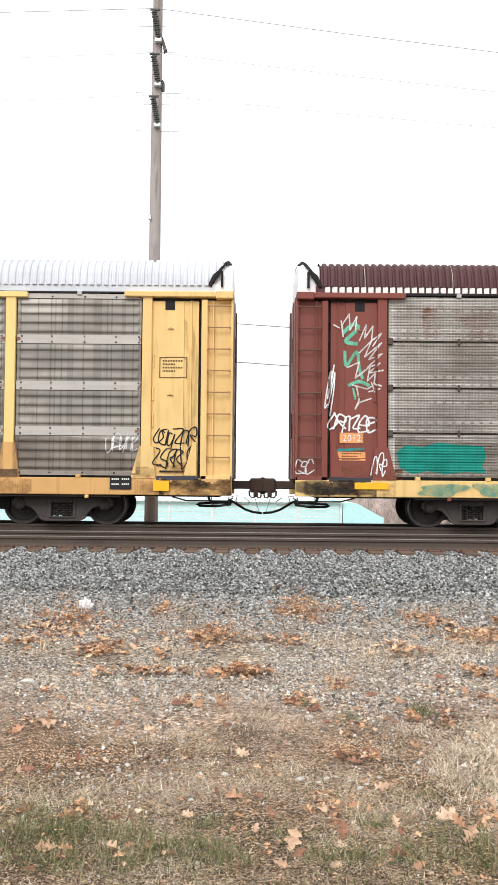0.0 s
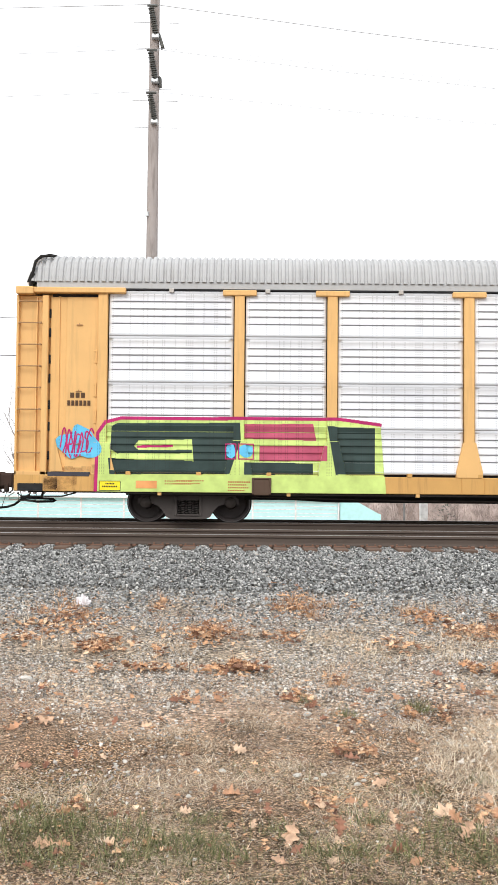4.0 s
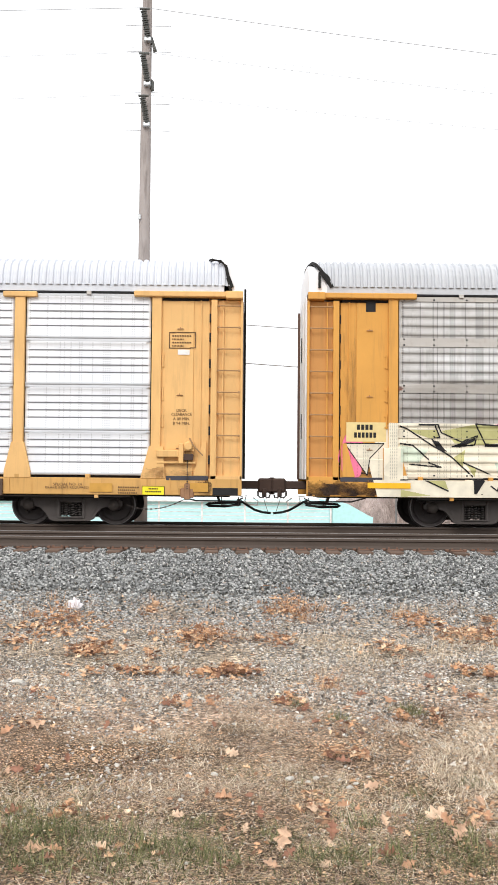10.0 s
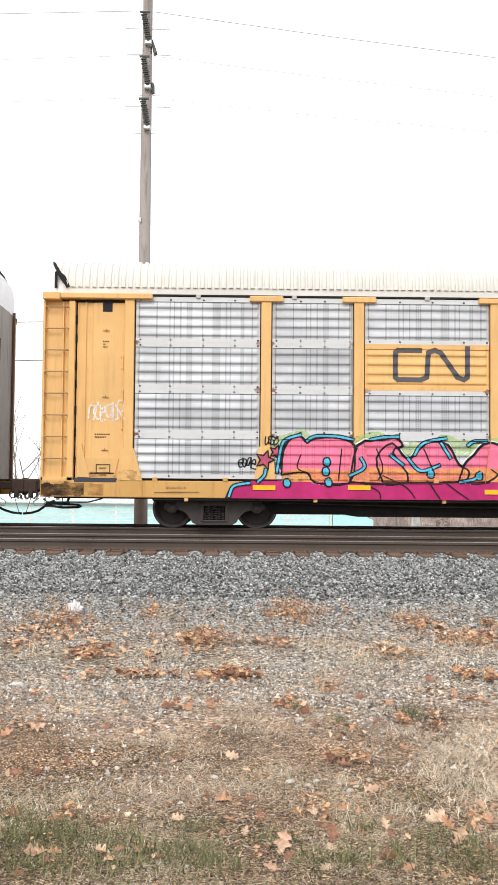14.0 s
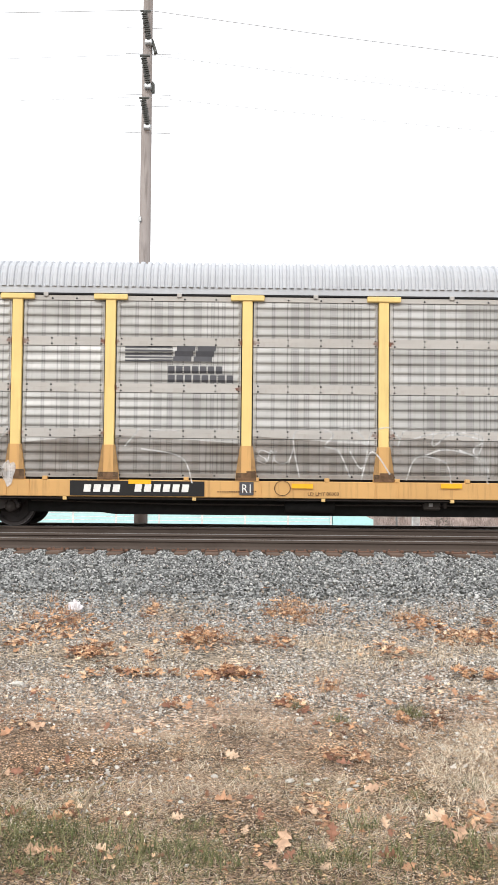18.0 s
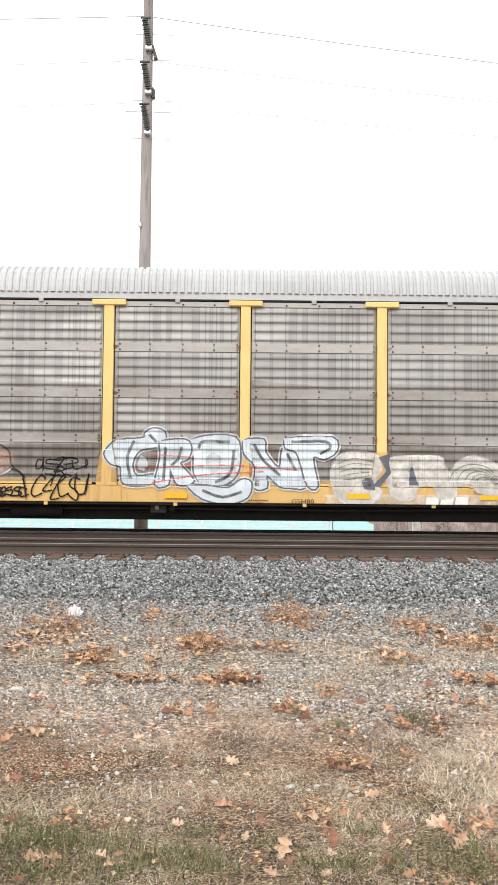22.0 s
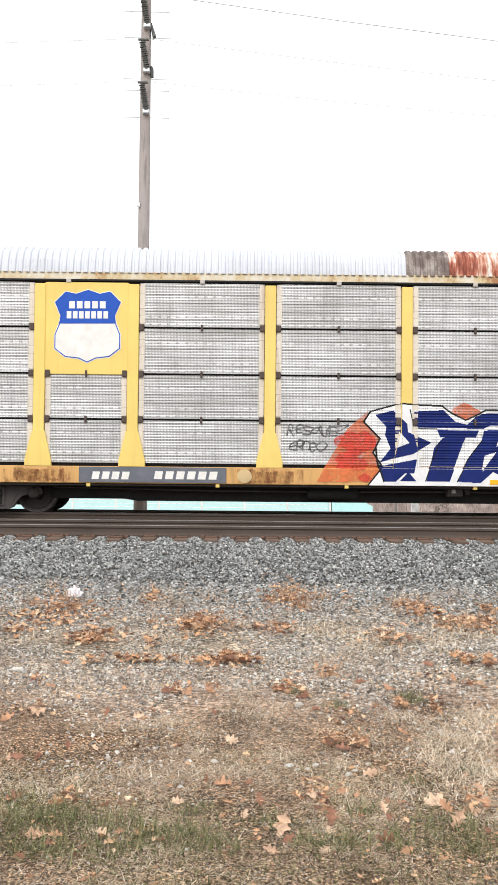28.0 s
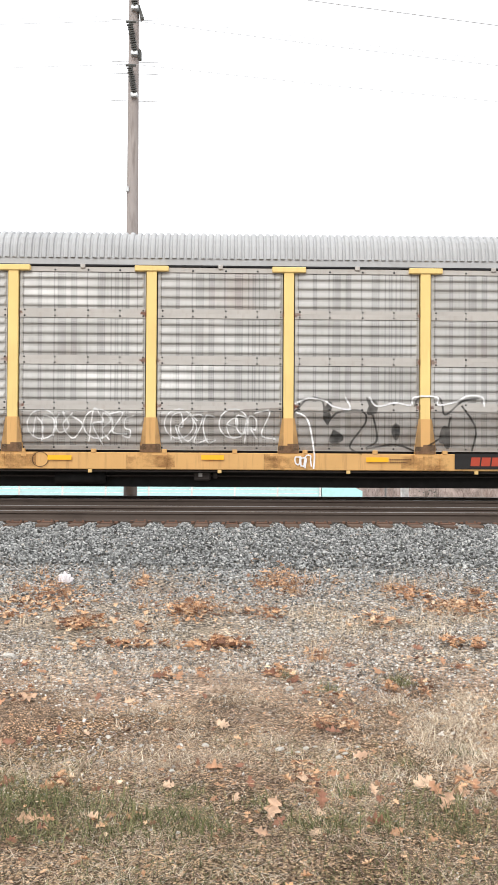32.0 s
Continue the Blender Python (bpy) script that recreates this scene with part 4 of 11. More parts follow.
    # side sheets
    mats = [M[spec["metal"]], M[spec.get("band", "band_dimmed" if kind == "slot" else "band")], M["slot"] if kind == "rib" else M["louvre"]]
    for i, w in enumerate(bays):
        at_x, wide_ = POSTS[i] - (west if i == 0 else 0), w + (west if i == 0 else 0) + (east if i == len(bays) - 1 else 0)
        for r in range(4):
            name, metal = "side_panel", mats
            if (i, r) in spec.get("fresh", ()):
                metal = [M["sheet_fresh"], M["band"], M["slot"]]
            if (i, r) in spec.get("boards", ()):
                continue
            if (i, r) in spec.get("yellow", ()):
                metal = [paint, paint, paint]
            me = cached(("sheet", kind, round(wide_, 2), r, metal[0].name), lambda: sheet_mesh(kind, wide_, r, metal))
            part(name, me, None, car, at=pose(at_x, SHEET, ROWS_Z[r]))
        if kind == "perf":
            for r in (1, 2, 3):
                if (i, r) in spec.get("boards", ()) and (i, r - 1) in spec.get("boards", ()):
                    continue
                for x in (at_x + 0.17, at_x + wide_ - 0.17, POSTS[i] + w / 2):
                    wide = 0.05 if abs(x - POSTS[i] - w / 2) > 0.1 else 0.022
                    part("clip", cached(("clip", wide), lambda: Geo().box(-wide, wide, -0.07, 0, -0.07, 0.07, bev=0.012).mesh("clip", M["clip"])), None, car, at=pose(x, SHEET - 0.005, ROWS_Z[r]))
        g = cached(("far", round(w, 2), spec["metal"]), lambda: Geo().box(0.1, w - 0.1, 1.4, 1.46, 1.06, 4.8).mesh("side_panel", M[spec["metal"]]))
        part("side_panel", g, None, car, at=pose(POSTS[i], 0, 0))
    # brake gear hung below the sill
    part("air_reservoir", Geo().rod([(10.2, -1.05, 0.47), (11.25, -1.05, 0.47)], 0.14, 12).mesh("air_reservoir", M["black"], True), None, car, "black air reservoir under the floor")
    part("brake_valve", Geo().box(13.1, 13.45, -1.25, -1.0, 0.42, 0.62, bev=0.03).box(13.5, 13.6, -1.22, -1.06, 0.46, 0.6, bev=0.02), M["iron"], car, "dusty brake valve block")
    part("brake_pipe", Geo().rod([(4.9, -1.15, 0.56), (8.2, -1.15, 0.5), (10.2, -1.12, 0.5), (13.1, -1.15, 0.52), (17.0, -1.15, 0.5), (22.3, -1.15, 0.56)], 0.018, 6), M["iron"], car)
    part("valve_tag", Geo().box(13.2, 13.28, -1.27, -1.252, 0.5, 0.58), M["strap"], car)
    for right in (False, True):
        build_end(car, spec, right)
    truck_parts(car, 3.57)
    truck_parts(car, LONG - 3.57)
    if "pad" in spec:
        for x in (spec["pad"], LONG - spec["pad"]):
            g = Geo().box(x - 0.17, x + 0.17, -1.54, -1.42, 0.6, 0.93, bev=0.015).box(x - 0.2, x + 0.2, -1.55, -1.42, 0.93, 0.965, bev=0.01)
            g.box(x - 0.2, x - 0.16, -1.56, -1.42, 0.62, 0.94, bev=0.008).box(x + 0.16, x + 0.2, -1.56, -1.42, 0.62, 0.94, bev=0.008)
            part("bolster_pad", g, M["pad"], car, "sooty brown boxed pad on the sill")
    return car


M["truck"] = painted("dusty grey-brown cast steel", (0.085, 0.074, 0.07), (0.045, 0.038, 0.034), 0.5, 0.85, False)
M["spring"] = painted("dusty spring steel", (0.12, 0.108, 0.1), (0.05, 0.04, 0.035), 0.5, 0.8, False)
M["pad"] = painted("sooty brown bolster pad", (0.11, 0.07, 0.05), (0.06, 0.04, 0.03), 0.7, 0.85)
M["angle_brown"] = painted("chalky cream primer on an angle", (0.6, 0.55, 0.45), (0.24, 0.14, 0.1), 0.8, 0.85)
M["angle_bright"] = painted("rusty pale angle", (0.74, 0.68, 0.6), (0.36, 0.2, 0.12), 0.8, 0.85)
M["tread_dark"] = painted("blue-black tread plate", (0.06, 0.06, 0.075), (0.03, 0.025, 0.02), 0.5, 0.7, False)
M["guide"] = painted("rusty tan casting", (0.36, 0.2, 0.11), (0.1, 0.05, 0.03), 0.7, 0.85, False)
M["strap"] = plain("grey galvanised wire", (0.42, 0.4, 0.38), 0.6, 0.3)
M["rung"] = painted("rusty yellow rung", (0.42, 0.25, 0.12), (0.2, 0.1, 0.05), 0.6)
M["door_white"] = painted("white door with soot", (0.92, 0.91, 0.9), (0.2, 0.19, 0.18), 0.6)
M["door_dark"] = painted("dark sooty end door", (0.36, 0.32, 0.29), (0.07, 0.06, 0.055), 1.0)
M["bar_dark"] = painted("brown steel bar", (0.14, 0.08, 0.06), (0.05, 0.04, 0.03), 0.5)
M["hood"] = painted("lavender-white hood sheet", (0.96, 0.96, 0.98), (0.86, 0.86, 0.9), 0.25)
# grey stands in for the shade inside the louvre openings
M["louvre"] = plain("louvre slot shade", (0.3, 0.31, 0.335), 0.9)
# lip faces slightly down; part of its shade is in this grey
M["band_dimmed"] = painted("white band dimmed as shade", (0.6, 0.615, 0.65), (0.5, 0.5, 0.5), 0.2)
M["band_pale"] = painted("pale band", (0.68, 0.69, 0.7), (0.4, 0.38, 0.36), 0.25)
M["coupler"] = painted("rusty cast steel", (0.085, 0.055, 0.045), (0.03, 0.025, 0.02), 0.5, 0.85, False)
M["clip"] = painted("brown steel clip", (0.1, 0.075, 0.065), (0.04, 0.03, 0.03), 0.5, 0.8, False)

SPECS = [
    dict(post="straw", sill="worn", label="golden autorack car with dark weathered perforated sides", paint="golden", gap=0.72, sheet="rib", metal="sheet_dark", roof="roof_white", hole=True),
    dict(hood="blunt", west=0.17, east=0.07, label="boxcar-red autorack car with old grey perforated sides and turquoise tags", paint="brown", gap=0.72, sill="golden", sheet="perf", metal="sheet_old", roof="roof_brown", eave_blocks=True, drop=0.06, hole=True, foot=True,
         boards={(5, 3), (6, 3)}),
    dict(sill="deep", white_ends="e", hood="square", label="amber autorack car with white louvred sides and a painted pumpkin", pad=5.1, brake=True, paint="amber", sheet="slot", metal="sheet_white", roof="roof_grey", belly=0.45, well=True),
    dict(sill="deep", hood="square", label="clean amber autorack car with white louvred sides", pad=5.1, brake=True, paint="amber", sheet="slot", metal="sheet_white", roof="roof_white", belly=0.45, well=True),
    dict(label="orange-yellow autorack car with grey sides under pale olive graffiti", paint="orange", sheet="rib", metal="sheet_tan", roof="roof_pale", hole=True, boards={(1, 2), (1, 3)}, white_ends="w"),
    dict(sill="deep", label="amber autorack car with bright galvanised sides and pink graffiti", paint="amber", sheet="rib", metal="sheet_pale", roof="roof_cream", hole=True, yellow={(2, 2)}, foot=True, band="band_pale", brake=True, white_ends="we"),
    dict(post="straw", sill="worn", label="golden autorack car with grey sides and thin white scrawls", brake=True, paint="golden", sheet="rib", metal="sheet_grey", roof="roof_pale", hole=True, foot=True),
    dict(post="straw", sill="worn2", white_ends="we", hood="square", label="golden autorack car with grey sides and white block graffiti", brake=True, ledge=True, pad=3.5, paint="lemon2", sheet="rib", metal="sheet_dun", roof="roof_silver"),
    dict(post="straw", sill="worn2", hood="square", label="golden autorack car with grey sides and mint green graffiti", base="lemon2", ledge=True, pad=3.5, paint="lemon2", sheet="rib", metal="sheet_grey", roof="roof_silver"),
    dict(hood="blunt", label="bright yellow autorack car with old perforated sides and a half-rusted roof", paint="bright", gap=0.655, fascia="fascia_rust", sill="worn", sheet="perf", metal="sheet_silver", roof="roof_white", caps=False, drop=0.05, boards={(1, 2), (1, 3)},
         fresh={(8, 0), (8, 1)}, patched=True),
    dict(post="straw", sill="worn", label="golden autorack car with grey sides and black bubble graffiti", shut=True, paint="golden", sheet="rib", metal="sheet_grey", roof="roof_grey", hole=True, foot=True),
]
YELLOWS["straw"] = painted("bright straw-yellow post paint", (0.9, 0.67, 0.27), (0.3, 0.18, 0.09), 0.22)
YELLOWS["worn"] = painted("weathered golden sill paint", (0.72, 0.42, 0.16), (0.2, 0.1, 0.05), 0.55)
YELLOWS["worn2"] = painted("tawny sill paint", (0.78, 0.5, 0.19), (0.24, 0.12, 0.06), 0.5)
YELLOWS["deep"] = painted("deep amber sill paint", (0.68, 0.39, 0.13), (0.2, 0.1, 0.045), 0.5)
YELLOWS["lemon2"] = painted("clean golden yellow paint", (0.86, 0.6, 0.25), (0.25, 0.15, 0.08), 0.28)
M["sheet_dark"] = perforated("dark weathered perforated sheet", (0.33, 0.31, 0.28), (0.19, 0.175, 0.16), grime=0.5, rust=0.2)
M["sheet_silver"] = perforated("silvery perforated sheet", (0.76, 0.77, 0.79), (0.47, 0.465, 0.455), column=0.03, share=1.1, dot=0.03, grime=0.4, fine=True)
M["sheet_dun"] = perforated("dun weathered sheet", (0.45, 0.44, 0.425), (0.31, 0.295, 0.28), share=0.4, grime=0.4, rust=0.2, ink=0.72)
M["sheet_tan"] = perforated("brown-stained perforated sheet", (0.58, 0.58, 0.58), (0.3, 0.275, 0.255), grime=0.6, rust=0.35)
M["roof_silver"] = painted("silvery galvanised roof", (0.6, 0.61, 0.62), (0.34, 0.31, 0.28), 0.25)
M["roof_pale"] = painted("pale grey roof", (0.56, 0.58, 0.615), (0.4, 0.39, 0.38), 0.2)
M["roof_cream"] = painted("cream white roof", (0.77, 0.755, 0.71), (0.55, 0.52, 0.48), 0.2)


def blotched(name, stops, scale):
    """Paint peeling to rust in ragged patches."""
    m, n, l, b = shader(name, 0.85)
    big = noise_at(n, l, scale, 8, stretch=(1.2, 1, 1), rough=0.72)
    r = ramp(n, stops)
    l.new(big.outputs[0], r.inputs[0])
    l.new(r.outputs[0], b.inputs["Base Color"])
    bump(n, l, b, big.outputs[0], 0.3, 0.01)
    return m


M["fascia_rust"] = blotched("pale eave strip with rust", [(0.36, (0.4, 0.2, 0.1)), (0.46, (0.62, 0.5, 0.3)), (0.6, (0.74, 0.7, 0.6))], 1.6)
M["roof_soot"] = blotched("sooty brown roof panel", [(0.3, (0.1, 0.08, 0.075)), (0.5, (0.2, 0.16, 0.145)), (0.64, (0.4, 0.36, 0.34))], 2.2)


def streaked_roof():
    """White roof panels gone to rust in runs down the slope, each panel by its own amount."""
    m, n, l, b = shader("white roof gone to rust", 0.85)
    run = noise_at(n, l, 1.0, 4, stretch=(7, 1.6, 1.6), rough=0.6)
    c = n.new("ShaderNodeTexCoord")
    q = n.new("ShaderNodeSeparateXYZ")
    l.new(c.outputs["Object"], q.inputs[0])
    w = n.new("ShaderNodeTexWhiteNoise")
    w.noise_dimensions = "1D"
    l.new(math_node(n, l, "FLOOR", math_node(n, l, "DIVIDE", q.outputs[0], 0.91)), w.inputs["W"])
    shift = math_node(n, l, "ADD", run.outputs[0], math_node(n, l, "MULTIPLY", math_node(n, l, "SUBTRACT", w.outputs[0], 0.5), 0.12))
    r = ramp(n, [(0.32, (0.1, 0.05, 0.042)), (0.42, (0.26, 0.08, 0.055)), (0.5, (0.42, 0.15, 0.1)), (0.56, (0.6, 0.36, 0.27)), (0.64, (0.78, 0.73, 0.68))])
    l.new(shift, r.inputs[0])
    l.new(r.outputs[0], b.inputs["Base Color"])
    bump(n, l, b, run.outputs[0], 0.2, 0.01)
    return m


M["roof_rust"] = streaked_roof()
# recess shading and rust brown are both mixed into these darker colours
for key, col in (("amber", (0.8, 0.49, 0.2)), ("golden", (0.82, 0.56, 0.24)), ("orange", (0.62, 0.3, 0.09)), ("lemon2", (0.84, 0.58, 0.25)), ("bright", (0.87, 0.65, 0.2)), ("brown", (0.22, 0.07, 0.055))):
    M["panel_" + key] = painted("shade-tinted rusty recessed panel " + key, col, tuple(v * 0.4 for v in col), 0.35)
for k, spec in enumerate(SPECS):
    build_car(k, spec)


def turn_wheels():
    """Every wheelset rolls without slipping."""
    step = radians(76) * 0.42
    rows, s = [], 0.0
    ts, ss = [t for t, _ in RUN], [v for _, v in RUN]
    while s < ss[-1]:
        rows.append((float(np.interp(s, ss, ts)), -math.degrees(s / 0.42)))
        s += step
    rows.append((32.0, -math.degrees(ss[-1] / 0.42)))
    for w, sx in WHEELS:
        walk(w, [(t, pose(sx, 0, 0.42, 0, a, 0)) for t, a in rows])

# ---- lettering and graffiti: thin coats that follow the relief of the car sides ----
def spray(name, colour, alpha=1.0, rough=0.6, vary=0.22):
    """Spray paint; thin coats let the metal through in soft patches."""
    m, n, l, b = shader(name, rough, 0, 0.12)
    t = noise_at(n, l, 2.6, 5)
    r = ramp(n, [(0.3, tuple(v * (1 - vary) for v in colour)), (0.7, tuple(min(1, v * (1 + vary * 0.5)) for v in colour))])
    l.new(t.outputs[0], r.inputs[0])
    c = n.new("ShaderNodeTexCoord")
    s = n.new("ShaderNodeSeparateXYZ")
    l.new(c.outputs["Object"], s.inputs[0])
    px = math_node(n, l, "DIVIDE", s.outputs[0], 0.045)
    w = n.new("ShaderNodeTexWhiteNoise")
    w.noise_dimensions = "1D"
    l.new(math_node(n, l, "FLOOR", px), w.inputs["W"])
    on = math_node(n, l, "LESS_THAN", w.outputs[0], 0.3)
    ix = math_node(n, l, "LESS_THAN", math_node(n, l, "FRACT", px), 0.4)
    iz = math_node(n, l, "LESS_THAN", math_node(n, l, "FRACT", math_node(n, l, "DIVIDE", s.outputs[2], 0.03)), 0.5)
    up = math_node(n, l, "GREATER_THAN", s.outputs[2], 1.02)
    hole = math_node(n, l, "MULTIPLY", math_node(n, l, "MULTIPLY", on, ix), math_node(n, l, "MULTIPLY", iz, up))
    l.new(mixed(n, l, math_node(n, l, "MULTIPLY", hole, 0.45), r.outputs[0], (0.04, 0.04, 0.04)), b.inputs["Base Color"])
    if alpha < 1:
        a = noise_at(n, l, 5.0, 6, rough=0.7)
        k = ramp(n, [(0.3, (alpha * 0.45,) * 3), (0.72, (min(1, alpha * 1.5),) * 3)])
        l.new(a.outputs[0], k.inputs[0])
        l.new(k.outputs[0], b.inputs["Alpha"])
    return m


INK = {k: spray("spray " + k, c) for k, c in dict(
    black=(0.02, 0.02, 0.022), white=(0.84, 0.84, 0.85), lime=(0.6, 0.76, 0.24), magenta=(0.52, 0.035, 0.17), pine=(0.045, 0.07, 0.066), rose=(0.5, 0.1, 0.17), orange=(0.86, 0.2, 0.025),
    coral=(0.85, 0.16, 0.12), pink=(0.85, 0.2, 0.33), cyan=(0.1, 0.5, 0.72), teal=(0.045, 0.27, 0.27), cream=(0.8, 0.74, 0.6), olive=(0.5, 0.48, 0.22), maroon=(0.26, 0.075, 0.065), purple=(0.19, 0.1, 0.36),
    blue=(0.014, 0.026, 0.15), mint=(0.42, 0.64, 0.54), acid=(0.64, 0.66, 0.3), plum=(0.17, 0.04, 0.11), deep_teal=(0.015, 0.26, 0.21), blush_pink=(0.62, 0.22, 0.18), turquoise=(0.03, 0.38, 0.32), hotpink=(0.76, 0.1, 0.19), pale_lime=(0.8, 0.88, 0.52), amber=(0.9, 0.36, 0.05), red=(0.62, 0.05, 0.03), apricot=(0.85, 0.38, 0.15),
    tan=(0.62, 0.47, 0.26), ochre=(0.62, 0.34, 0.08), ice=(0.68, 0.74, 0.78), slate=(0.16, 0.17, 0.2), pistachio=(0.66, 0.74, 0.6), silver=(0.55, 0.58, 0.6), sky=(0.14, 0.55, 0.85), grey=(0.3, 0.3, 0.32)).items()}
INK.update({k: spray("thin spray " + k, c, a) for k, (c, a) in dict(
    haze_white=((0.84, 0.84, 0.84), 0.62), haze_pink=((0.8, 0.25, 0.4), 0.5), haze_maroon=((0.4, 0.08, 0.07), 0.7), haze_red=((0.78, 0.2, 0.08), 0.6), haze_coral=((0.8, 0.09, 0.07), 0.6), haze_purple=((0.25, 0.18, 0.5), 0.4), haze_lime=((0.55, 0.75, 0.3), 0.5),
    haze_apricot=((0.9, 0.42, 0.14), 0.75), haze_mint=((0.2, 0.72, 0.5), 0.95), haze_teal=((0.05, 0.34, 0.29), 0.5), block_green=((0.2, 0.68, 0.36), 1.0), haze_black=((0.03, 0.03, 0.03), 0.55), line_white=((0.88, 0.88, 0.88), 0.98), haze_rust=((0.3, 0.09, 0.05), 0.55), haze_green=((0.2, 0.6, 0.4), 0.75)).items()})


def grimy(name, colour, alpha, scale=2.2, stretch=(1, 1, 1), lo=0.42, hi=0.66):
    """Ragged dirt that lies in patches and leaves the paint between them clean."""
    m, n, l, b = shader(name, 0.9, 0, 0.1)
    t = noise_at(n, l, scale, 7, stretch=stretch, rough=0.7)
    k = ramp(n, [(lo, (0, 0, 0)), (hi, (alpha,) * 3)])
    l.new(t.outputs[0], k.inputs[0])
    l.new(k.outputs[0], b.inputs["Alpha"])
    g = noise_at(n, l, scale * 6, 4)
    r = ramp(n, [(0.3, tuple(v * 0.6 for v in colour)), (0.7, tuple(v * 1.25 for v in colour))])
    l.new(g.outputs[0], r.inputs[0])
    l.new(r.outputs[0], b.inputs["Base Color"])
    return m


INK.update(thin_dust=grimy("thin brown dust", (0.2, 0.15, 0.11), 0.3, 1.0, (0.6, 0.6, 1.4), 0.3, 0.7), haze_sky=spray("thin sky blue spray", (0.2, 0.6, 0.85), 0.75), scratch=spray("faded red spray", (0.75, 0.2, 0.12), 0.6), ghost=grimy("dark overspray", (0.1, 0.1, 0.095), 0.5, 1.6, (0.6, 1, 1.4), 0.25, 0.6), soot=grimy("black brake soot", (0.045, 0.03, 0.024), 0.92, 1.7, (0.7, 1, 1.3), 0.38, 0.6), dirt=grimy("brown road dirt", (0.27, 0.13, 0.055), 0.7, 2.2, (1, 1, 1.5), 0.42, 0.72), dust=grimy("brown dust on the sheets", (0.17, 0.125, 0.09), 0.42, 1.2, (0.6, 0.6, 1.6), 0.2, 0.6), rust=grimy("rust bleeding", (0.26, 0.1, 0.05), 0.8, 3.0, (3, 3, 0.7), 0.45, 0.66),
           runs=grimy("sooty runs", (0.12, 0.08, 0.055), 0.4, 2.4, (5, 5, 0.5), 0.45, 0.7), foot=grimy("dark dirt thrown on the feet", (0.19, 0.115, 0.07), 0.85, 1.6, (1, 1, 1), 0.1, 0.4), bruise=grimy("rust bruises", (0.3, 0.11, 0.085), 0.6, 1.1, (1.2, 1.2, 0.9), 0.5, 0.72), rust_spot=grimy("rust bleeding at the seam ends", (0.25, 0.09, 0.055), 0.7, 7.0, (1, 1, 1), 0.3, 0.6), wash=spray("washed-out cream paint", (0.8, 0.76, 0.7), 0.85), blush=spray("thin peach spray", (0.78, 0.5, 0.4), 0.42), milk=spray("thin milky spray", (0.82, 0.76, 0.66), 0.5), peach=spray("peach spray", (0.88, 0.55, 0.28), 0.95), faded=grimy("worn white paint", (0.8, 0.8, 0.8), 0.85, 2.6, (1, 1, 1), 0.33, 0.55), worn_slate=grimy("worn dark print", (0.12, 0.12, 0.14), 0.85, 4.0, (1, 1, 1), 0.3, 0.5), worn_turquoise=grimy("worn turquoise paint", (0.035, 0.36, 0.3), 0.95, 1.5, (1, 1, 1.3), 0.34, 0.44))
SIGN = {k: plain("sign " + k, c, 0.6, vary=0.12) for k, c in dict(
    red=(0.72, 0.03, 0.05), brick=(0.45, 0.07, 0.04), navy=(0.05, 0.05, 0.07), white=(0.84, 0.83, 0.8), black=(0.025, 0.024, 0.024), cream=(0.78, 0.62, 0.3), gold=(0.82, 0.5, 0.06), blue=(0.025, 0.1, 0.5), grey=(0.09, 0.09, 0.1), sepia=(0.1, 0.055, 0.03), ochre=(0.5, 0.32, 0.1)).items()}
SIGN["yellow"], SIGN["tape"] = M["label_yellow"], M["reflector"]

WORDS = ["HALLOWEEN", "GANG!!", "KANES", "CROW", "ETRAINZ", "SFU", "2012", "2017", "DECK", "CLEARANCE", "A 89 MIN.", "B 94 MIN.", "L-89-4", "RLH80C", "GSH80", "JSH80", "BSH 12", "BSH 15", "R1", "J",
         "LD LMT 80000", "SPECIAL NO. 24", "BRAKE BEAM REQUIRED", "32\" WHEELS", "Quality", "Auto Rack", "SPLITS", "SOFT", "RAVIF", "NORTH", "SEAS"]


def font_loops():
    """Closed outlines of every word, in the built-in font."""
    out, obs = {}, []
    for w in WORDS:
        for off in (0.0, 0.035, 0.06):
            c = bpy.data.curves.new("letters", "FONT")
            c.body, c.fill_mode, c.offset, c.resolution_u = w, "NONE", off, 2
            c.space_character = 1.0 if off < 0.03 else 1.12
            o = new("letters", c)
            obs.append((w, off, o, c))
    dg = bpy.context.evaluated_depsgraph_get()
    for w, off, o, c in obs:
        me = bpy.data.meshes.new_from_object(o.evaluated_get(dg))
        nxt = {}
        for e in me.edges:
            a, b = e.vertices
            nxt.setdefault(a, []).append(b)
            nxt.setdefault(b, []).append(a)
        seen, loops = set(), []
        for s in nxt:
            if s in seen:
                continue
            ring, prev, cur = [], None, s
            while cur not in seen:
                seen.add(cur)
                ring.append((me.vertices[cur].co.x, me.vertices[cur].co.y))
                step = [q for q in nxt[cur] if q != prev and q not in seen]
                if not step:
                    break
                prev, cur = cur, step[0]
            if len(ring) > 2:
                loops.append(ring)
        out[w, off] = loops
        bpy.data.objects.remove(o)
        bpy.data.meshes.remove(me)
        bpy.data.curves.remove(c)
    return out


FONT = font_loops()
U = 1 / 86.0     # one sketch unit in metres
FLARE = ([1.0, 1.12, 1.74], [0.28, 0.28, 0.135])
FLARE_RIB = ([1.0, 1.12, 1.74], [0.222, 0.222, 0.132])
COATS = {}


def foot(kind, z):
    """Half the width of a post at the height z."""
    return 0.108 if z > 1.72 else float(np.interp(z, *(FLARE_RIB if kind == "rib" else FLARE)))


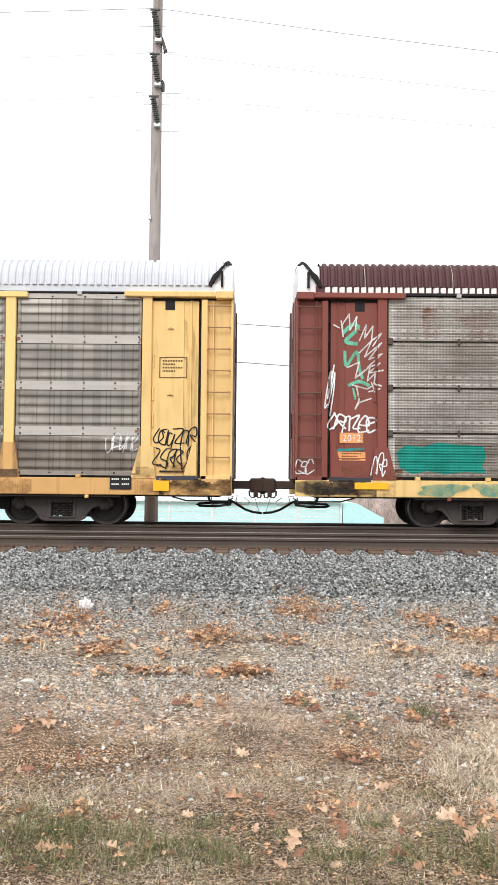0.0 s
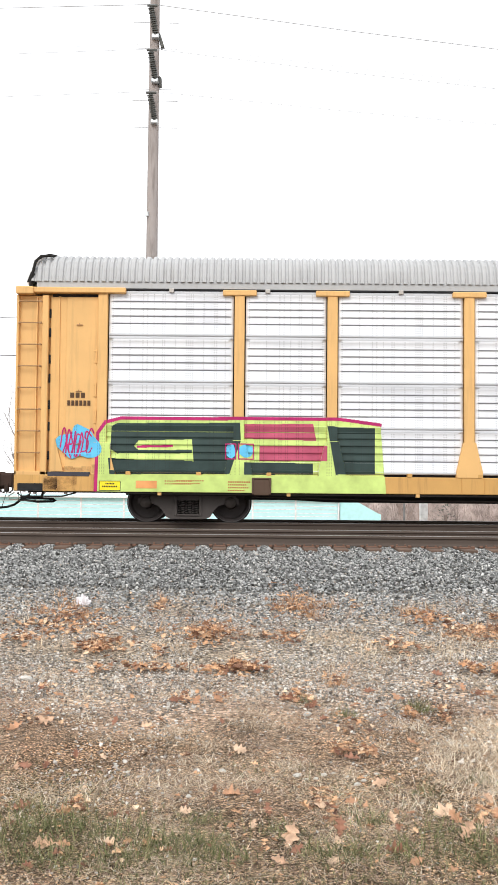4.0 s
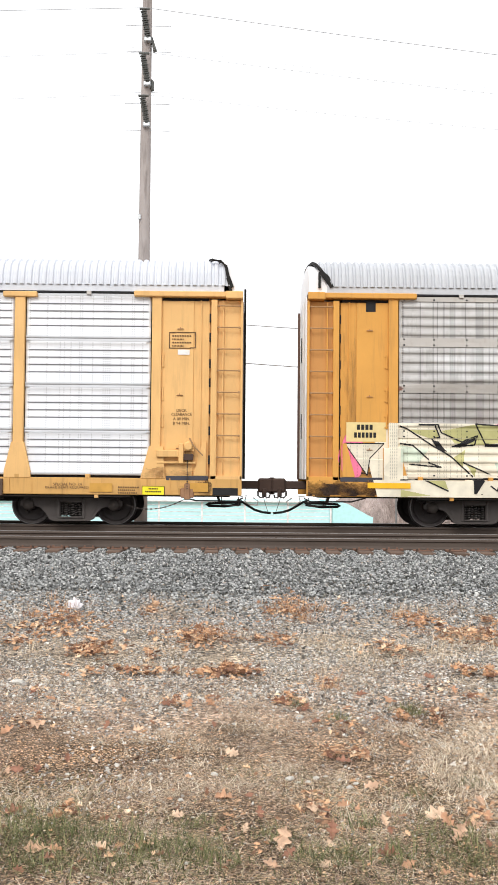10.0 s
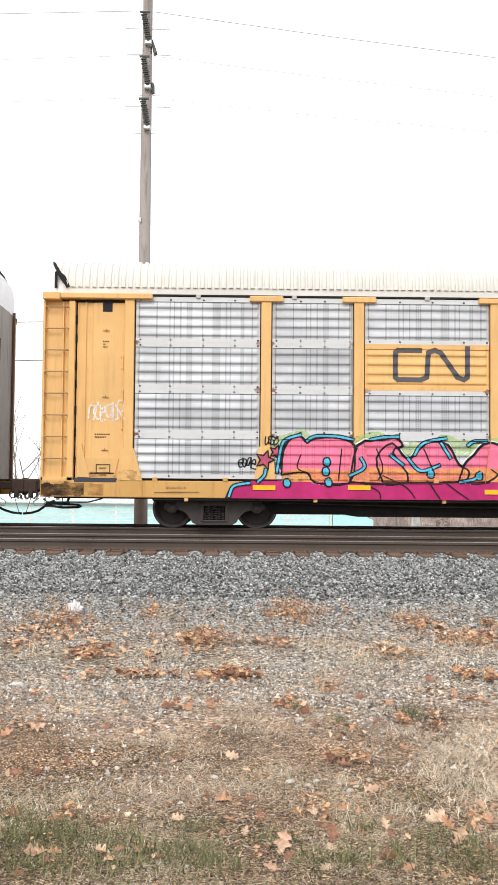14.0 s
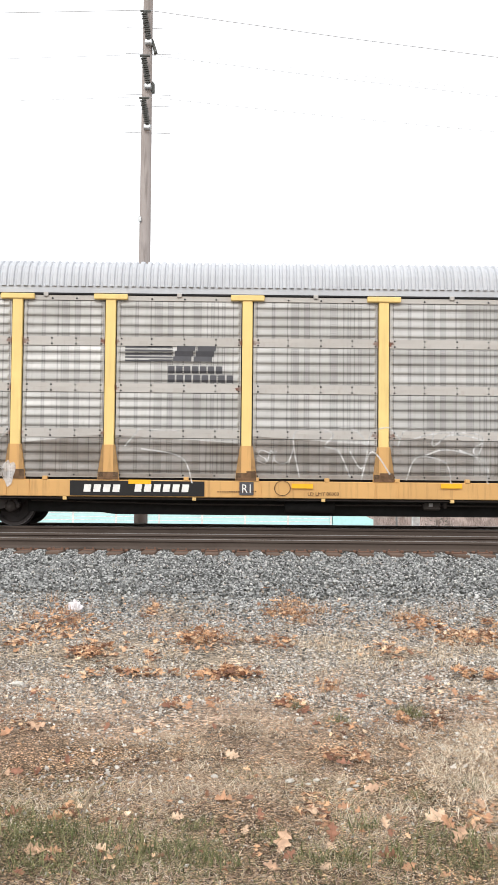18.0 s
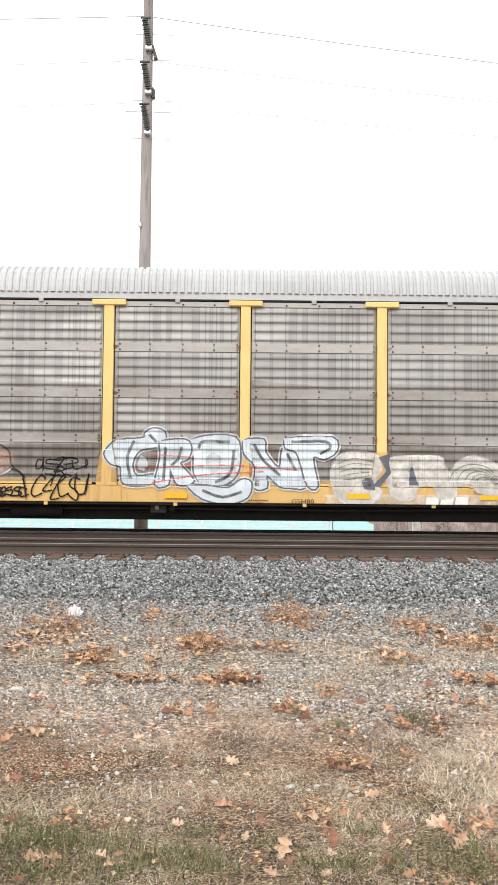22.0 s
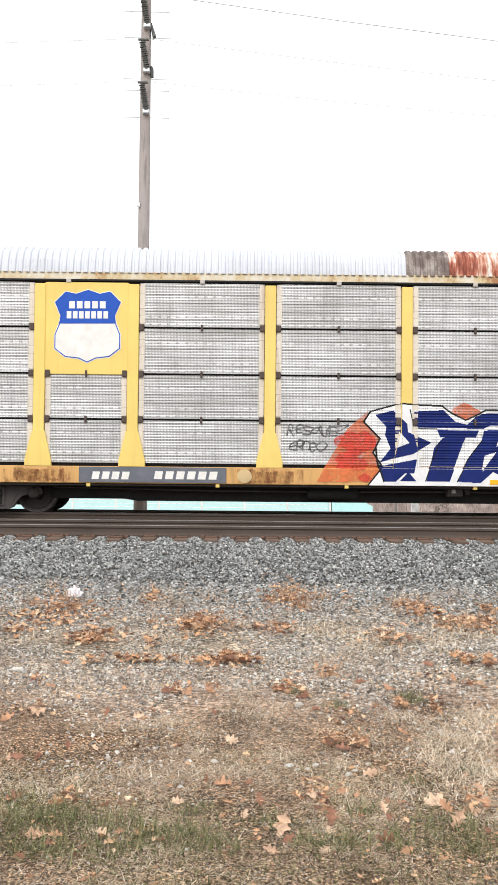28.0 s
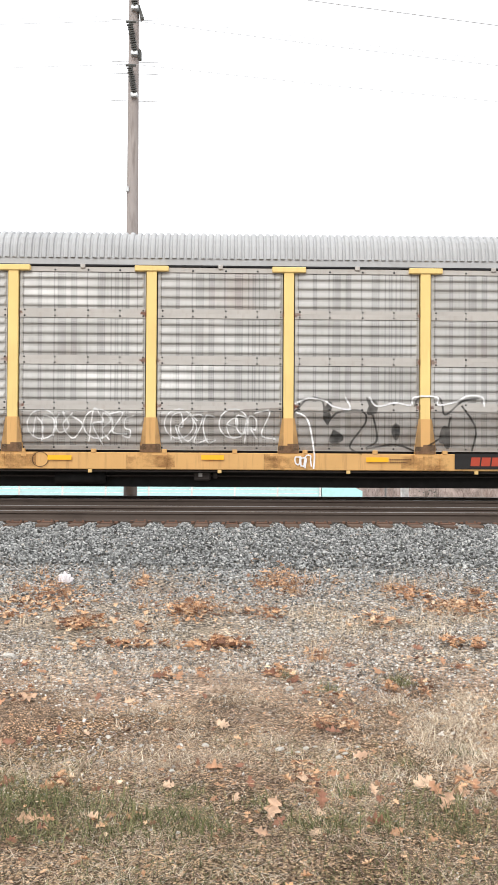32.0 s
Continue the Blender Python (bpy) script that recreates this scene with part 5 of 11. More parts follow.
def cuts(kind, z, west=0.0, east=0.0, ledge=False):
    """Where the side changes its depth at the height z."""
    h = foot(kind, z)
    e = [0.045, 0.53, 0.665, 0.72, JAMB - (0.1 if z > 1.66 else 0.2), JAMB + (0.1 if z > 1.66 else 0.3 if z < 1.1 else 0.2)]
    out = [x - west for x in e] + [LONG + east - x for x in e]
    for p in POSTS[1:-1]:
        out += [p - h, p + h]
    if ledge and 1.008 < z < 1.125:
        for a, b in zip(POSTS, POSTS[1:]):
            out += [a + 0.3, b - 0.3]
    return sorted(out)


def depth(kind, x, z, west=0.0, east=0.0, ledge=False):
    if z < 1.0:
        return 1.517
    m = min(x + west, LONG + east - x)
    if m < 0.665:
        return 1.402 if 0.045 < m < 0.53 else 1.502
    if m < 0.72:
        return 1.36
    if m < JAMB - (0.1 if z > 1.66 else 0.2):
        return 1.452 if z < 1.43 else 1.428
    if m < JAMB + (0.1 if z > 1.66 else 0.3 if z < 1.1 else 0.2):
        return 1.502 if z > 1.66 else 1.514
    h = foot(kind, z)
    for p in POSTS[1:-1]:
        if abs(x - p) < h:
            return 1.502 if z > 1.72 else 1.514
    if ledge and 1.008 < z < 1.125 and any(a + 0.3 < x < b - 0.3 for a, b in zip(POSTS, POSTS[1:])):
        return 1.503
    return -SHEET + profile(kind, z)


def spans(loop_group, z, even):
    out = []
    groups = [loop_group] if even else [[l] for l in loop_group]
    for g in groups:
        xs = []
        for a in g:
            lo, hi, arr = a
            if lo > z or hi < z:
                continue
            p, q = arr, np.roll(arr, -1, axis=0)
            k = (p[:, 1] <= z) != (q[:, 1] <= z)
            if k.any():
                way = np.where(q[k, 1] > p[k, 1], 1, -1)
                xs += list(zip(p[k, 0] + (z - p[k, 1]) / (q[k, 1] - p[k, 1]) * (q[k, 0] - p[k, 0]), way))
        xs.sort()
        turns, start = 0, None
        for x, way in xs:
            was = turns
            turns = (1 - turns) if even else turns + way
            if was == 0 and turns != 0:
                start = x
            elif was != 0 and turns == 0:
                out.append((start, x))
    out.sort()
    res = []
    for a, b in out:
        if res and a <= res[-1][1]:
            res[-1] = (res[-1][0], max(b, res[-1][1]))
        else:
            res.append((a, b))
    return res


def paint(ci, loops, mat, layer=0, name="graffiti", label="", even=False, step=None, zmax=4.66, zmin=0.655, parent=None, under=False):
    """Coat the near side of car ci inside the closed outlines (metres from its west corner, height over the rail)."""
    if not loops:
        return None
    kind, over = SPECS[ci]["sheet"], (SPECS[ci].get("west", 0.0), SPECS[ci].get("east", 0.0), SPECS[ci].get("ledge", False))
    arr = [np.array(l, float) for l in loops]
    arr = [(a[:, 1].min(), a[:, 1].max(), a) for a in arr]
    z0, z1 = max(zmin, min(a[0] for a in arr)), min(zmax, max(a[1] for a in arr))
    step = step or U
    n = max(1, int(math.ceil((z1 - z0) / step)))
    COATS[ci] = COATS.get(ci, 0) + 1
    gap = 0.0025 + COATS[ci] * 0.00001 if under else 0.005 + layer * 0.0022 + COATS[ci] * 0.00009
    v, f = [], []
    for i in range(n):
        a, b = z0 + (z1 - z0) * i / n, z0 + (z1 - z0) * (i + 1) / n
        zm = (a + b) / 2
        edge = cuts(kind, zm, *over) if zm >= 1.0 else []
        for xa, xb in spans(arr, zm, even):
            xa, xb = max(-over[0], xa), min(LONG + over[1], xb)
            pts = [xa] + [e for e in edge if xa < e < xb] + [xb]
            for p, q in zip(pts, pts[1:]):
                if q - p < 0.002:
                    continue
                m = (p + q) / 2
                ya, yb = depth(kind, m, max(a, 1.001) if zm >= 1.0 else zm, *over), depth(kind, m, b if zm >= 1.0 else zm, *over)
                k = len(v)
                v += [(p, -ya - gap, a), (q, -ya - gap, a), (q, -yb - gap, b), (p, -yb - gap, b)]
                f.append((k, k + 1, k + 2, k + 3))
    if not f:
        return None
    me = bpy.data.meshes.new(name)
    me.from_pydata(v, [], f)
    me.materials.append(mat)
    o = part(name, me, None, parent or CARS[ci], label)
    return tagged(o, kind="stuff") if name in ("stencil", "rust_stain", "sill_rust", "sheet_dust") else o


def easel(left, level):
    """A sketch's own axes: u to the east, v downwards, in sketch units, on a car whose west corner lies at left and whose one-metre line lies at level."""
    return lambda u, v: ((u - left) * U, 1.0 + (level + (u - 441) * 0.009 - v) * U)


def to_car(E, pts):
    return [E(u, v) for u, v in pts]


def zoomed(left, level, top, ku=1.78, kv=1.78, du=0.0):
    """Axes of a larger sketch laid over the smaller one."""
    E = easel(left, level)
    return lambda X, Y: E((X - du) / ku + du / 1.78, top + Y / kv)


def rect(E, u0, v0, u1, v1):
    return to_car(E, [(u0, v0), (u1, v0), (u1, v1), (u0, v1)])


def blob(E, u, v, ru, rv, seed=0, rough=0.2, n=40):
    r = random.Random(seed)
    ph = [r.uniform(0, 6.28) for _ in range(5)]
    out = []
    for i in range(n):
        a = 2 * math.pi * i / n
        k = 1 + rough * sum(math.sin((j + 2) * a + ph[j]) / (j + 1.5) for j in range(5))
        out.append((u + ru * k * math.cos(a), v + rv * k * math.sin(a)))
    return to_car(E, out)


def stroke(E, pts, w, closed=False):
    """A brushed line as overlapping closed outlines."""
    if closed:
        pts = pts + [pts[0]]
    out = []
    for (a, b), (c, d) in zip(pts, pts[1:]):
        L = math.hypot(c - a, d - b) or 1
        nx_, ny_ = -(d - b) / L * w / 2, (c - a) / L * w / 2
        tx, ty = (c - a) / L * w * 0.3, (d - b) / L * w * 0.3
        out.append(to_car(E, [(a + nx_ - tx, b + ny_ - ty), (c + nx_ + tx, d + ny_ + ty), (c - nx_ + tx, d - ny_ + ty), (a - nx_ - tx, b - ny_ - ty)]))
    return out


def curve_through(pts, k=6):
    """Catmull-Rom line through the points."""
    out = []
    for i in range(len(pts) - 1):
        p0, p1, p2, p3 = pts[max(i - 1, 0)], pts[i], pts[i + 1], pts[min(i + 2, len(pts) - 1)]
        for j in range(k):
            t = j / k
            out.append(tuple(0.5 * (2 * p1[a] + (p2[a] - p0[a]) * t + (2 * p0[a] - 5 * p1[a] + 4 * p2[a] - p3[a]) * t * t + (3 * p1[a] - p0[a] - 3 * p2[a] + p3[a]) * t ** 3) for a in (0, 1)))
    return out + [pts[-1]]


GLYPHS = [[(0.9, 0.15), (0.3, 0.0), (0.0, 0.5), (0.35, 1.0), (0.95, 0.8)], [(0.5, 0.0), (0.0, 0.5), (0.5, 1.0), (1.0, 0.5), (0.5, 0.0), (0.8, 0.1)], [(0.9, 0.1), (0.3, 0.05), (0.2, 0.4), (0.8, 0.6), (0.7, 0.95), (0.0, 0.9)],
          [(0.0, 1.0), (0.1, 0.1), (0.5, 0.05), (0.75, 0.4), (0.7, 1.0)], [(0.0, 0.1), (0.1, 0.8), (0.5, 1.0), (0.8, 0.7), (0.85, 0.0), (0.95, 1.0)], [(0.1, 0.55), (0.8, 0.45), (0.6, 0.05), (0.1, 0.3), (0.2, 0.9), (0.9, 0.85)],
          [(0.1, 1.0), (0.15, 0.0), (0.7, 0.05), (0.75, 0.4), (0.2, 0.5), (0.9, 1.0)], [(0.0, 0.05), (0.8, 0.0), (0.2, 0.9), (0.95, 0.95)], [(0.75, 0.2), (0.2, 0.2), (0.1, 0.8), (0.6, 0.9), (0.8, 0.2), (0.85, 1.0)]]


def scrawl(E, u0, v0, u1, v1, seed, w=2.2, loops=6, slant=0.25):
    """Quick looping handwriting that spells nothing."""
    r = random.Random(seed)
    out = []
    H = v1 - v0
    du = (u1 - u0) / loops
    for i in range(loops):
        u, s = u0 + du * i, r.uniform(1.1, 1.9)
        top, h = v0 + H * r.uniform(0, 0.18), H * r.uniform(0.72, 0.95)
        g = r.choice(GLYPHS)
        pts = [(u + du * s * (a + r.uniform(-0.16, 0.16)) + slant * H * (0.5 - b) * 0.5, top + h * (b + r.uniform(-0.14, 0.14))) for a, b in g]
        out += stroke(E, curve_through(pts, 5), w)
    return out


def word_loops(E, text, u0, v0, u1, v1, off=0.06, wave=0.0, shear=0.0, seed=0, dx=0.0, dy=0.0, base=0.06):
    """Letters stretched into the rectangle; heavier outlines take a larger offset but keep their places."""
    ref = [p for l in FONT[text, base] for p in l]
    a0, a1 = min(p[0] for p in ref), max(p[0] for p in ref)
    b0, b1 = min(p[1] for p in ref), max(p[1] for p in ref)
    out = []
    for l in FONT[text, off]:
        ring = []
        for x, y in l:
            s, t = (x - a0) / (a1 - a0), (y - b0) / (b1 - b0)
            t += wave * math.sin(s * 9.0 + seed)
            s += shear * (t - 0.5) * 0.1 + wave * 0.05 * math.sin(t * 5 + s * 21 + seed)
            ring.append((u0 + (u1 - u0) * s + dx, v1 - (v1 - v0) * t + dy))
        out.append(to_car(E, ring))
    return out


def grown(loops, d):
    """The same outlines pushed apart from their own middles."""
    out = []
    for l in loops:
        n = len(l)
        area = sum(l[i][0] * l[(i + 1) % n][1] - l[(i + 1) % n][0] * l[i][1] for i in range(n))
        s = 1 if area > 0 else -1
        ring = []
        for i in range(n):
            (ax, az), (bx, bz), (cx, cz) = l[i - 1], l[i], l[(i + 1) % n]
            n1 = Vector((bz - az, ax - bx))
            n2 = Vector((cz - bz, bx - cx))
            m = (n1.normalized() + n2.normalized()) if n1.length and n2.length else Vector((0, 0))
            if m.length > 1e-6:
                m = m.normalized() * min(1.6, 1 / max(0.45, m.length / 2))
            ring.append((bx + s * m.x * d, bz + s * m.y * d))
        out.append(ring)
    return out


def piece(ci, loops, coats, name="graffiti", label="", even=True, base=0):
    """A word in several coats, widest first: (material, growth in sketch units, du, dv)."""
    for k, (mat, g, du, dv) in enumerate(coats):
        ls = [[(x + du * U, z - dv * U) for x, z in l] for l in loops]
        ls = grown(ls, g * U) if g else ls
        paint(ci, ls, INK[mat], base + k, name, label if k == 0 else "", even=even and g < 3)


def bars(ci, E, u0, v0, u1, v1, count, mat, layer=1, slant=0.0, name="stencil", parent=None, gap=0.28):
    """A line of writing as plain blocks."""
    w = (u1 - u0) / count
    ls = [to_car(E, [(u0 + w * i + slant * (v1 - v0), v0), (u0 + w * (i + 1 - gap) + slant * (v1 - v0), v0), (u0 + w * (i + 1 - gap), v1), (u0 + w * i, v1)]) for i in range(count)]
    return paint(ci, ls, mat, layer, name, parent=parent, step=(v1 - v0) * U / 2)


def text(ci, E, s, u0, v0, u1, v1, mat=None, layer=1):
    return paint(ci, word_loops(E, s, u0, v0, u1, v1, 0.0, base=0.0), mat or SIGN["sepia"], layer, "stencil", even=True, step=U * 0.6)


def number_plate(ci, E, u0, v0, u1, v1, white=True):
    """Black panel on the sill with its mark and number as blocks."""
    p = paint(ci, [rect(E, u0, v0, u1, v1)], SIGN["black"], 0, "number_panel", "black sill panel with white block marks", step=0.1)
    h = v1 - v0
    a, b = u0 + (u1 - u0) * 0.1, u0 + (u1 - u0) * 0.9
    m = a + (b - a) * 0.36
    bars(ci, E, a, v0 + h * 0.22, m, v1 - h * 0.25, 4, SIGN["white"], 1, 0.15, parent=p)
    bars(ci, E, m + h * 0.9, v0 + h * 0.22, b, v1 - h * 0.25, 6, SIGN["white"], 1, 0.15, parent=p)


def tape(ci, E, u, v, w=40, h=8):
    paint(ci, [rect(E, u, v, u + w, v + h)], SIGN["tape"], 9, "reflector", "orange-yellow reflective strip", step=0.1)


def info_box(ci, E, u, v):
    p = paint(ci, [rect(E, u, v, u + 38, v + 22)], SIGN["black"], 1, "data_panel", "black and white data panel", step=0.1)
    for a, b in ((3, 3), (21, 3), (3, 12), (21, 12)):
        bars(ci, E, u + a, v + b, u + a + 14, v + b + 2.2, 4, SIGN["white"], 2, parent=p)


def mark_box(ci, E, u, v, w=48, h=30, mat="sepia"):
    m = SIGN[mat]
    ls = stroke(E, [(u, v), (u + w, v), (u + w, v + h), (u, v + h)], 1.4, True)
    p = paint(ci, ls, m, 1, "stencil_box", "stencilled data box", step=U * 0.7)
    for k in range(4):
        bars(ci, E, u + 5, v + 5 + k * 6, u + w - 6 - (k % 2) * 14, v + 7.4 + k * 6, 8, m, 1, parent=p, gap=0.4)


def small_print(ci, E, u, v, w, rows=4, mat="sepia"):
    for k in range(rows):
        bars(ci, E, u, v + k * 5, u + w - (k * 7 % 11), v + k * 5 + 2, max(4, int(w / 4)), SIGN[mat], 1, gap=0.35)


def sticker(ci, E, u, v, w=40, h=15):
    p = paint(ci, [rect(E, u, v, u + w, v + h)], SIGN["black"], 1, "sticker", "yellow warning sticker with black border", step=0.1)
    paint(ci, [rect(E, u + 1, v + 1, u + w - 1, v + h - 1)], SIGN["yellow"], 2, "sticker_face", step=0.1, parent=p)
    bars(ci, E, u + w * 0.3, v + 3.5, u + w * 0.72, v + 6, 6, SIGN["black"], 3, parent=p)
    bars(ci, E, u + w * 0.15, v + 8.5, u + w * 0.86, v + 11, 9, SIGN["black"], 3, parent=p)


def leasing_mark(ci, E, u, v, w=86, h=25, back=None, ink="brick"):
    """The owner's mark as three plain blocks."""
    if back:
        paint(ci, [rect(E, u - 14, v - 4, u + w + 10, v + h + 4)], SIGN[back], 1, "mark_panel", step=0.1)
    k = w / 3
    paint(ci, [to_car(E, [(u + k * i + 2, v), (u + k * (i + 0.86) + 2, v), (u + k * (i + 0.86), v + h), (u + k * i, v + h)]) for i in range(3)], SIGN[ink], 2, "owner_mark", "three plain blocks on the sill", step=U)


def star(E, u, v, r, turn=0.3):
    return to_car(E, [(u + (r if i % 2 == 0 else r * 0.42) * math.sin(turn + i * math.pi / 5), v - (r if i % 2 == 0 else r * 0.42) * math.cos(turn + i * math.pi / 5)) for i in range(10)])


def ring_box(E, u0, v0, u1, v1, w):
    return stroke(E, [(u0, v0), (u1, v0), (u1, v1), (u0, v1)], w, True)


def noodle(ci, E, u, v, w, h, mat, t, name):
    """Railway sign as one plain bent band: a box open at one side, then a slope and an upright."""
    k = t / 2
    pts = [(u + w * 0.36, v + k), (u + t, v + k), (u + k, v + t), (u + k, v + h - t), (u + t, v + h - k), (u + w * 0.36, v + h - k), (u + w * 0.44, v + h - t), (u + w * 0.46, v + t), (u + w * 0.54, v + k), (u + w * 0.62, v + t),
           (u + w * 0.84, v + h - t), (u + w * 0.92, v + h - k), (u + w - k, v + h - t), (u + w - k, v)]
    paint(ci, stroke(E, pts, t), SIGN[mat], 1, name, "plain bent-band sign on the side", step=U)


def striped_sign(ci, E, u, v):
    """Striped block sign of six bars, a slanted block pair and two lines of block writing."""
    ls = [rect(E, u, v + 6 * k, u + 84, v + 6 * k + 3.2) for k in range(5)]
    paint(ci, ls, SIGN["grey"], 1, "striped_sign", "black striped sign with block marks", step=U * 0.8)
    bars(ci, E, u + 84, v, u + 158, v + 27, 2, SIGN["grey"], 1, 0.35, "striped_sign", gap=0.12)
    bars(ci, E, u + 77, v + 36, u + 176, v + 48, 7, SIGN["grey"], 1, 0.0, "striped_sign", gap=0.2)
    bars(ci, E, u + 77, v + 52, u + 196, v + 64, 8, SIGN["grey"], 1, 0.0, "striped_sign", gap=0.2)


def outlines(ci, groups, mat, w, layer):
    ls = []
    for g in groups.values():
        for l in g:
            for (ax, az), (bx, bz) in zip(l, l[1:]):
                L = math.hypot(bx - ax, bz - az) or 1
                nx_, nz_ = -(bz - az) / L * w * U / 2, (bx - ax) / L * w * U / 2
                ls.append([(ax + nx_, az + nz_), (bx + nx_, bz + nz_), (bx - nx_, bz - nz_), (ax - nx_, az - nz_)])
    paint(ci, ls, INK[mat], layer, "graffiti")

# -- car 0
E = easel(-1934.6, 849)
paint(0, scrawl(E, 186, 766, 242, 800, 1, 2.0, 5), INK["line_white"], 1, "tag", "thin white spray tag")
paint(0, scrawl(E, 268, 756, 342, 790, 2, 2.2, 6) + scrawl(E, 270, 792, 342, 830, 3, 2.2, 6), INK["black"], 1, "tag", "black outline letters on the door pocket")
mark_box(0, E, 280, 632, 48, 36)
info_box(0, E, 195, 845)
tape(0, E, 272, 852, 28, 18)
# -- car 1
E = easel(100.1, 854)
K_ = lambda X, Y: easel(526, 851)(480 + X / 2.08, 460 + Y / 2.08)
wl = []
for q in ([(232, 225), (240, 285), (236, 240), (262, 200), (265, 260), (290, 210), (285, 265)], [(300, 300), (325, 240), (320, 290), (350, 245), (345, 300), (380, 275), (350, 320)], [(300, 345), (345, 300), (320, 360), (380, 310), (335, 370), (383, 350), (330, 400), (375, 385), (335, 420), (388, 412)], [(300, 430), (340, 395), (330, 450), (360, 420), (355, 460), (380, 470)],
          [(335, 490), (375, 480)], [(345, 455), (362, 500)], [(290, 470), (300, 520), (285, 555), (300, 530), (345, 515)], [(275, 465), (330, 480), (345, 470)], [(255, 400), (300, 380), (285, 440), (320, 410)], [(204, 240), (225, 252)]):
    wl += stroke(K_, q, 5)
paint(1, wl, INK["line_white"], 2, "tag", "spiky white scrawl on the door pocket")
gl = []
for q, w in (([(240, 270), (275, 240), (295, 255), (250, 300), (290, 312)], 14), ([(246, 340), (252, 392), (290, 342), (300, 400), (312, 440)], 11), ([(262, 466), (300, 452), (335, 466)], 12), ([(278, 478), (286, 516)], 8)):
    gl += stroke(K_, curve_through(q), w)
paint(1, gl, INK["haze_mint"], 1, "tag", "mint green spray strokes")
paint(1, scrawl(E, 142, 735, 226, 768, 7, 3.0, 6) + scrawl(E, 140, 650, 152, 730, 8, 2.2, 3) + scrawl(E, 82, 815, 116, 848, 9, 2.2, 3) + scrawl(E, 222, 806, 246, 846, 10, 2.0, 3), INK["white"], 2, "tag", "white spray tags")
paint(1, [rect(E, 164, 768, 206, 786)], INK["apricot"], 1, "tag", "orange spray patch", step=0.05)
paint(1, word_loops(E, "2012", 169, 771, 202, 783, 0.0, base=0.0), INK["white"], 2, "tag", even=True)
paint(1, [rect(E, 160, 802, 210, 817)], INK["apricot"], 1, "tag", step=0.05)
small_print(1, E, 168, 804, 36, 3, "black")
paint(1, stroke(E, [(160, 799), (206, 797)], 5), INK["teal"], 2, "tag")
tape(1, E, 190, 857, 60, 11)
paint(1, [blob(E, 120, 866, 60, 12, 2, 0.3)], INK["haze_black"], 1, "soot", "black grime on the sill")
E = easel(-190.2, 855)
paint(1, [to_car(E, [(-24, 800), (-8, 788), (20, 792), (48, 784), (86, 788), (128, 790), (134, 808), (126, 826), (134, 838), (96, 836), (60, 840), (30, 834), (4, 840), (-20, 828)])], INK["deep_teal"], 1, "graffiti", "turquoise spray block")
paint(1, scrawl(E, 228, 786, 350, 832, 12, 3.4, 6, 0.1) + scrawl(E, 682, 835, 836, 852, 13, 2.6, 9) + scrawl(E, 780, 792, 890, 820, 15, 2.6, 4), INK["line_white"], 2, "tag", "white looping tag")
paint(1, scrawl(E, 402, 800, 600, 846, 14, 4.6, 10), INK["haze_green"], 2, "graffiti", "pale green letters on the perforated side")
paint(1, [blob(E, 377, 838, 13, 8, 4, 0.5), blob(E, 384, 826, 6, 4, 6, 0.5), blob(E, 620, 808, 7, 14, 9, 0.5)], INK["deep_teal"], 2, "graffiti")
number_plate(1, E, 243, 862, 474, 884)
paint(1, [rect(E, 514, 862, 541, 883)], SIGN["black"], 1, "number_panel", step=0.1)
text(1, E, "R1", 519, 865, 536, 880, SIGN["white"], 2)
for u, w in ((10, 90), (110, 70), (600, 120), (730, 110), (850, 60)):
    paint(1, [blob(E, u + w / 2, 868, w / 2, 11, u, 0.25)], INK["haze_teal"], 1, "graffiti", "turquoise overspray on the sill")
for u in (172, 594):
    tape(1, E, u, 863)
E = easel(-947.7, 850)
for k in (5, 6):
    a, b = POSTS[k] + 0.1, POSTS[k + 1] - 0.1
    g = Geo().box(a, b, -1.475, -1.43, 3.83, 4.8, bev=0.01)
    part("name_board", g, YELLOWS["brown"], CARS[1], "boxcar-red board with plain white slanted bars")
for ls in (dict(u0=418, v0=537, u1=562, v1=560, count=8), dict(u0=604, v0=546, u1=796, v1=594, count=7)):
    w = (ls["u1"] - ls["u0"]) / ls["count"]
    g = Geo()
    for i in range(ls["count"]):
        p = [E(ls["u0"] + w * i + 6, ls["v0"]), E(ls["u0"] + w * (i + 0.7) + 6, ls["v0"]), E(ls["u0"] + w * (i + 0.7), ls["v1"]), E(ls["u0"] + w * i, ls["v1"])]
        if not any(abs(q[0] - POSTS[6]) < 0.13 for q in p):
            g.plate(p, -1.483, -1.476)
    part("board_bars", g, M["white"], CARS[1], "slanted white bars on the red board")
g = Geo().plate([E(408, 564), E(574, 564), E(574, 573), E(424, 573)], -1.483, -1.476)
part("board_bars", g, M["white"], CARS[1])
Z = zoomed(-947.7, 850, 680)
C = lambda X, Y: Z(X * 0.7036, 106.8 + Y * 0.7036)
paint(1, [to_car(C, [(990, 112), (1040, 100), (1272, 98), (1268, 195), (1345, 205), (1330, 262), (985, 262), (1012, 200)])], INK["block_green"], 1, "graffiti", "bright green block letters")
paint(1, [to_car(C, [(945, 280), (1325, 280), (1330, 315), (1318, 348), (950, 348)])], INK["block_green"], 1, "graffiti", "green paint run down the sill", step=0.03)
paint(1, [rect(C, 1106, 278, 1236, 349)], INK["tan"], 2, "stencil_plate", "tan stencil plate", step=0.1)
wl = []
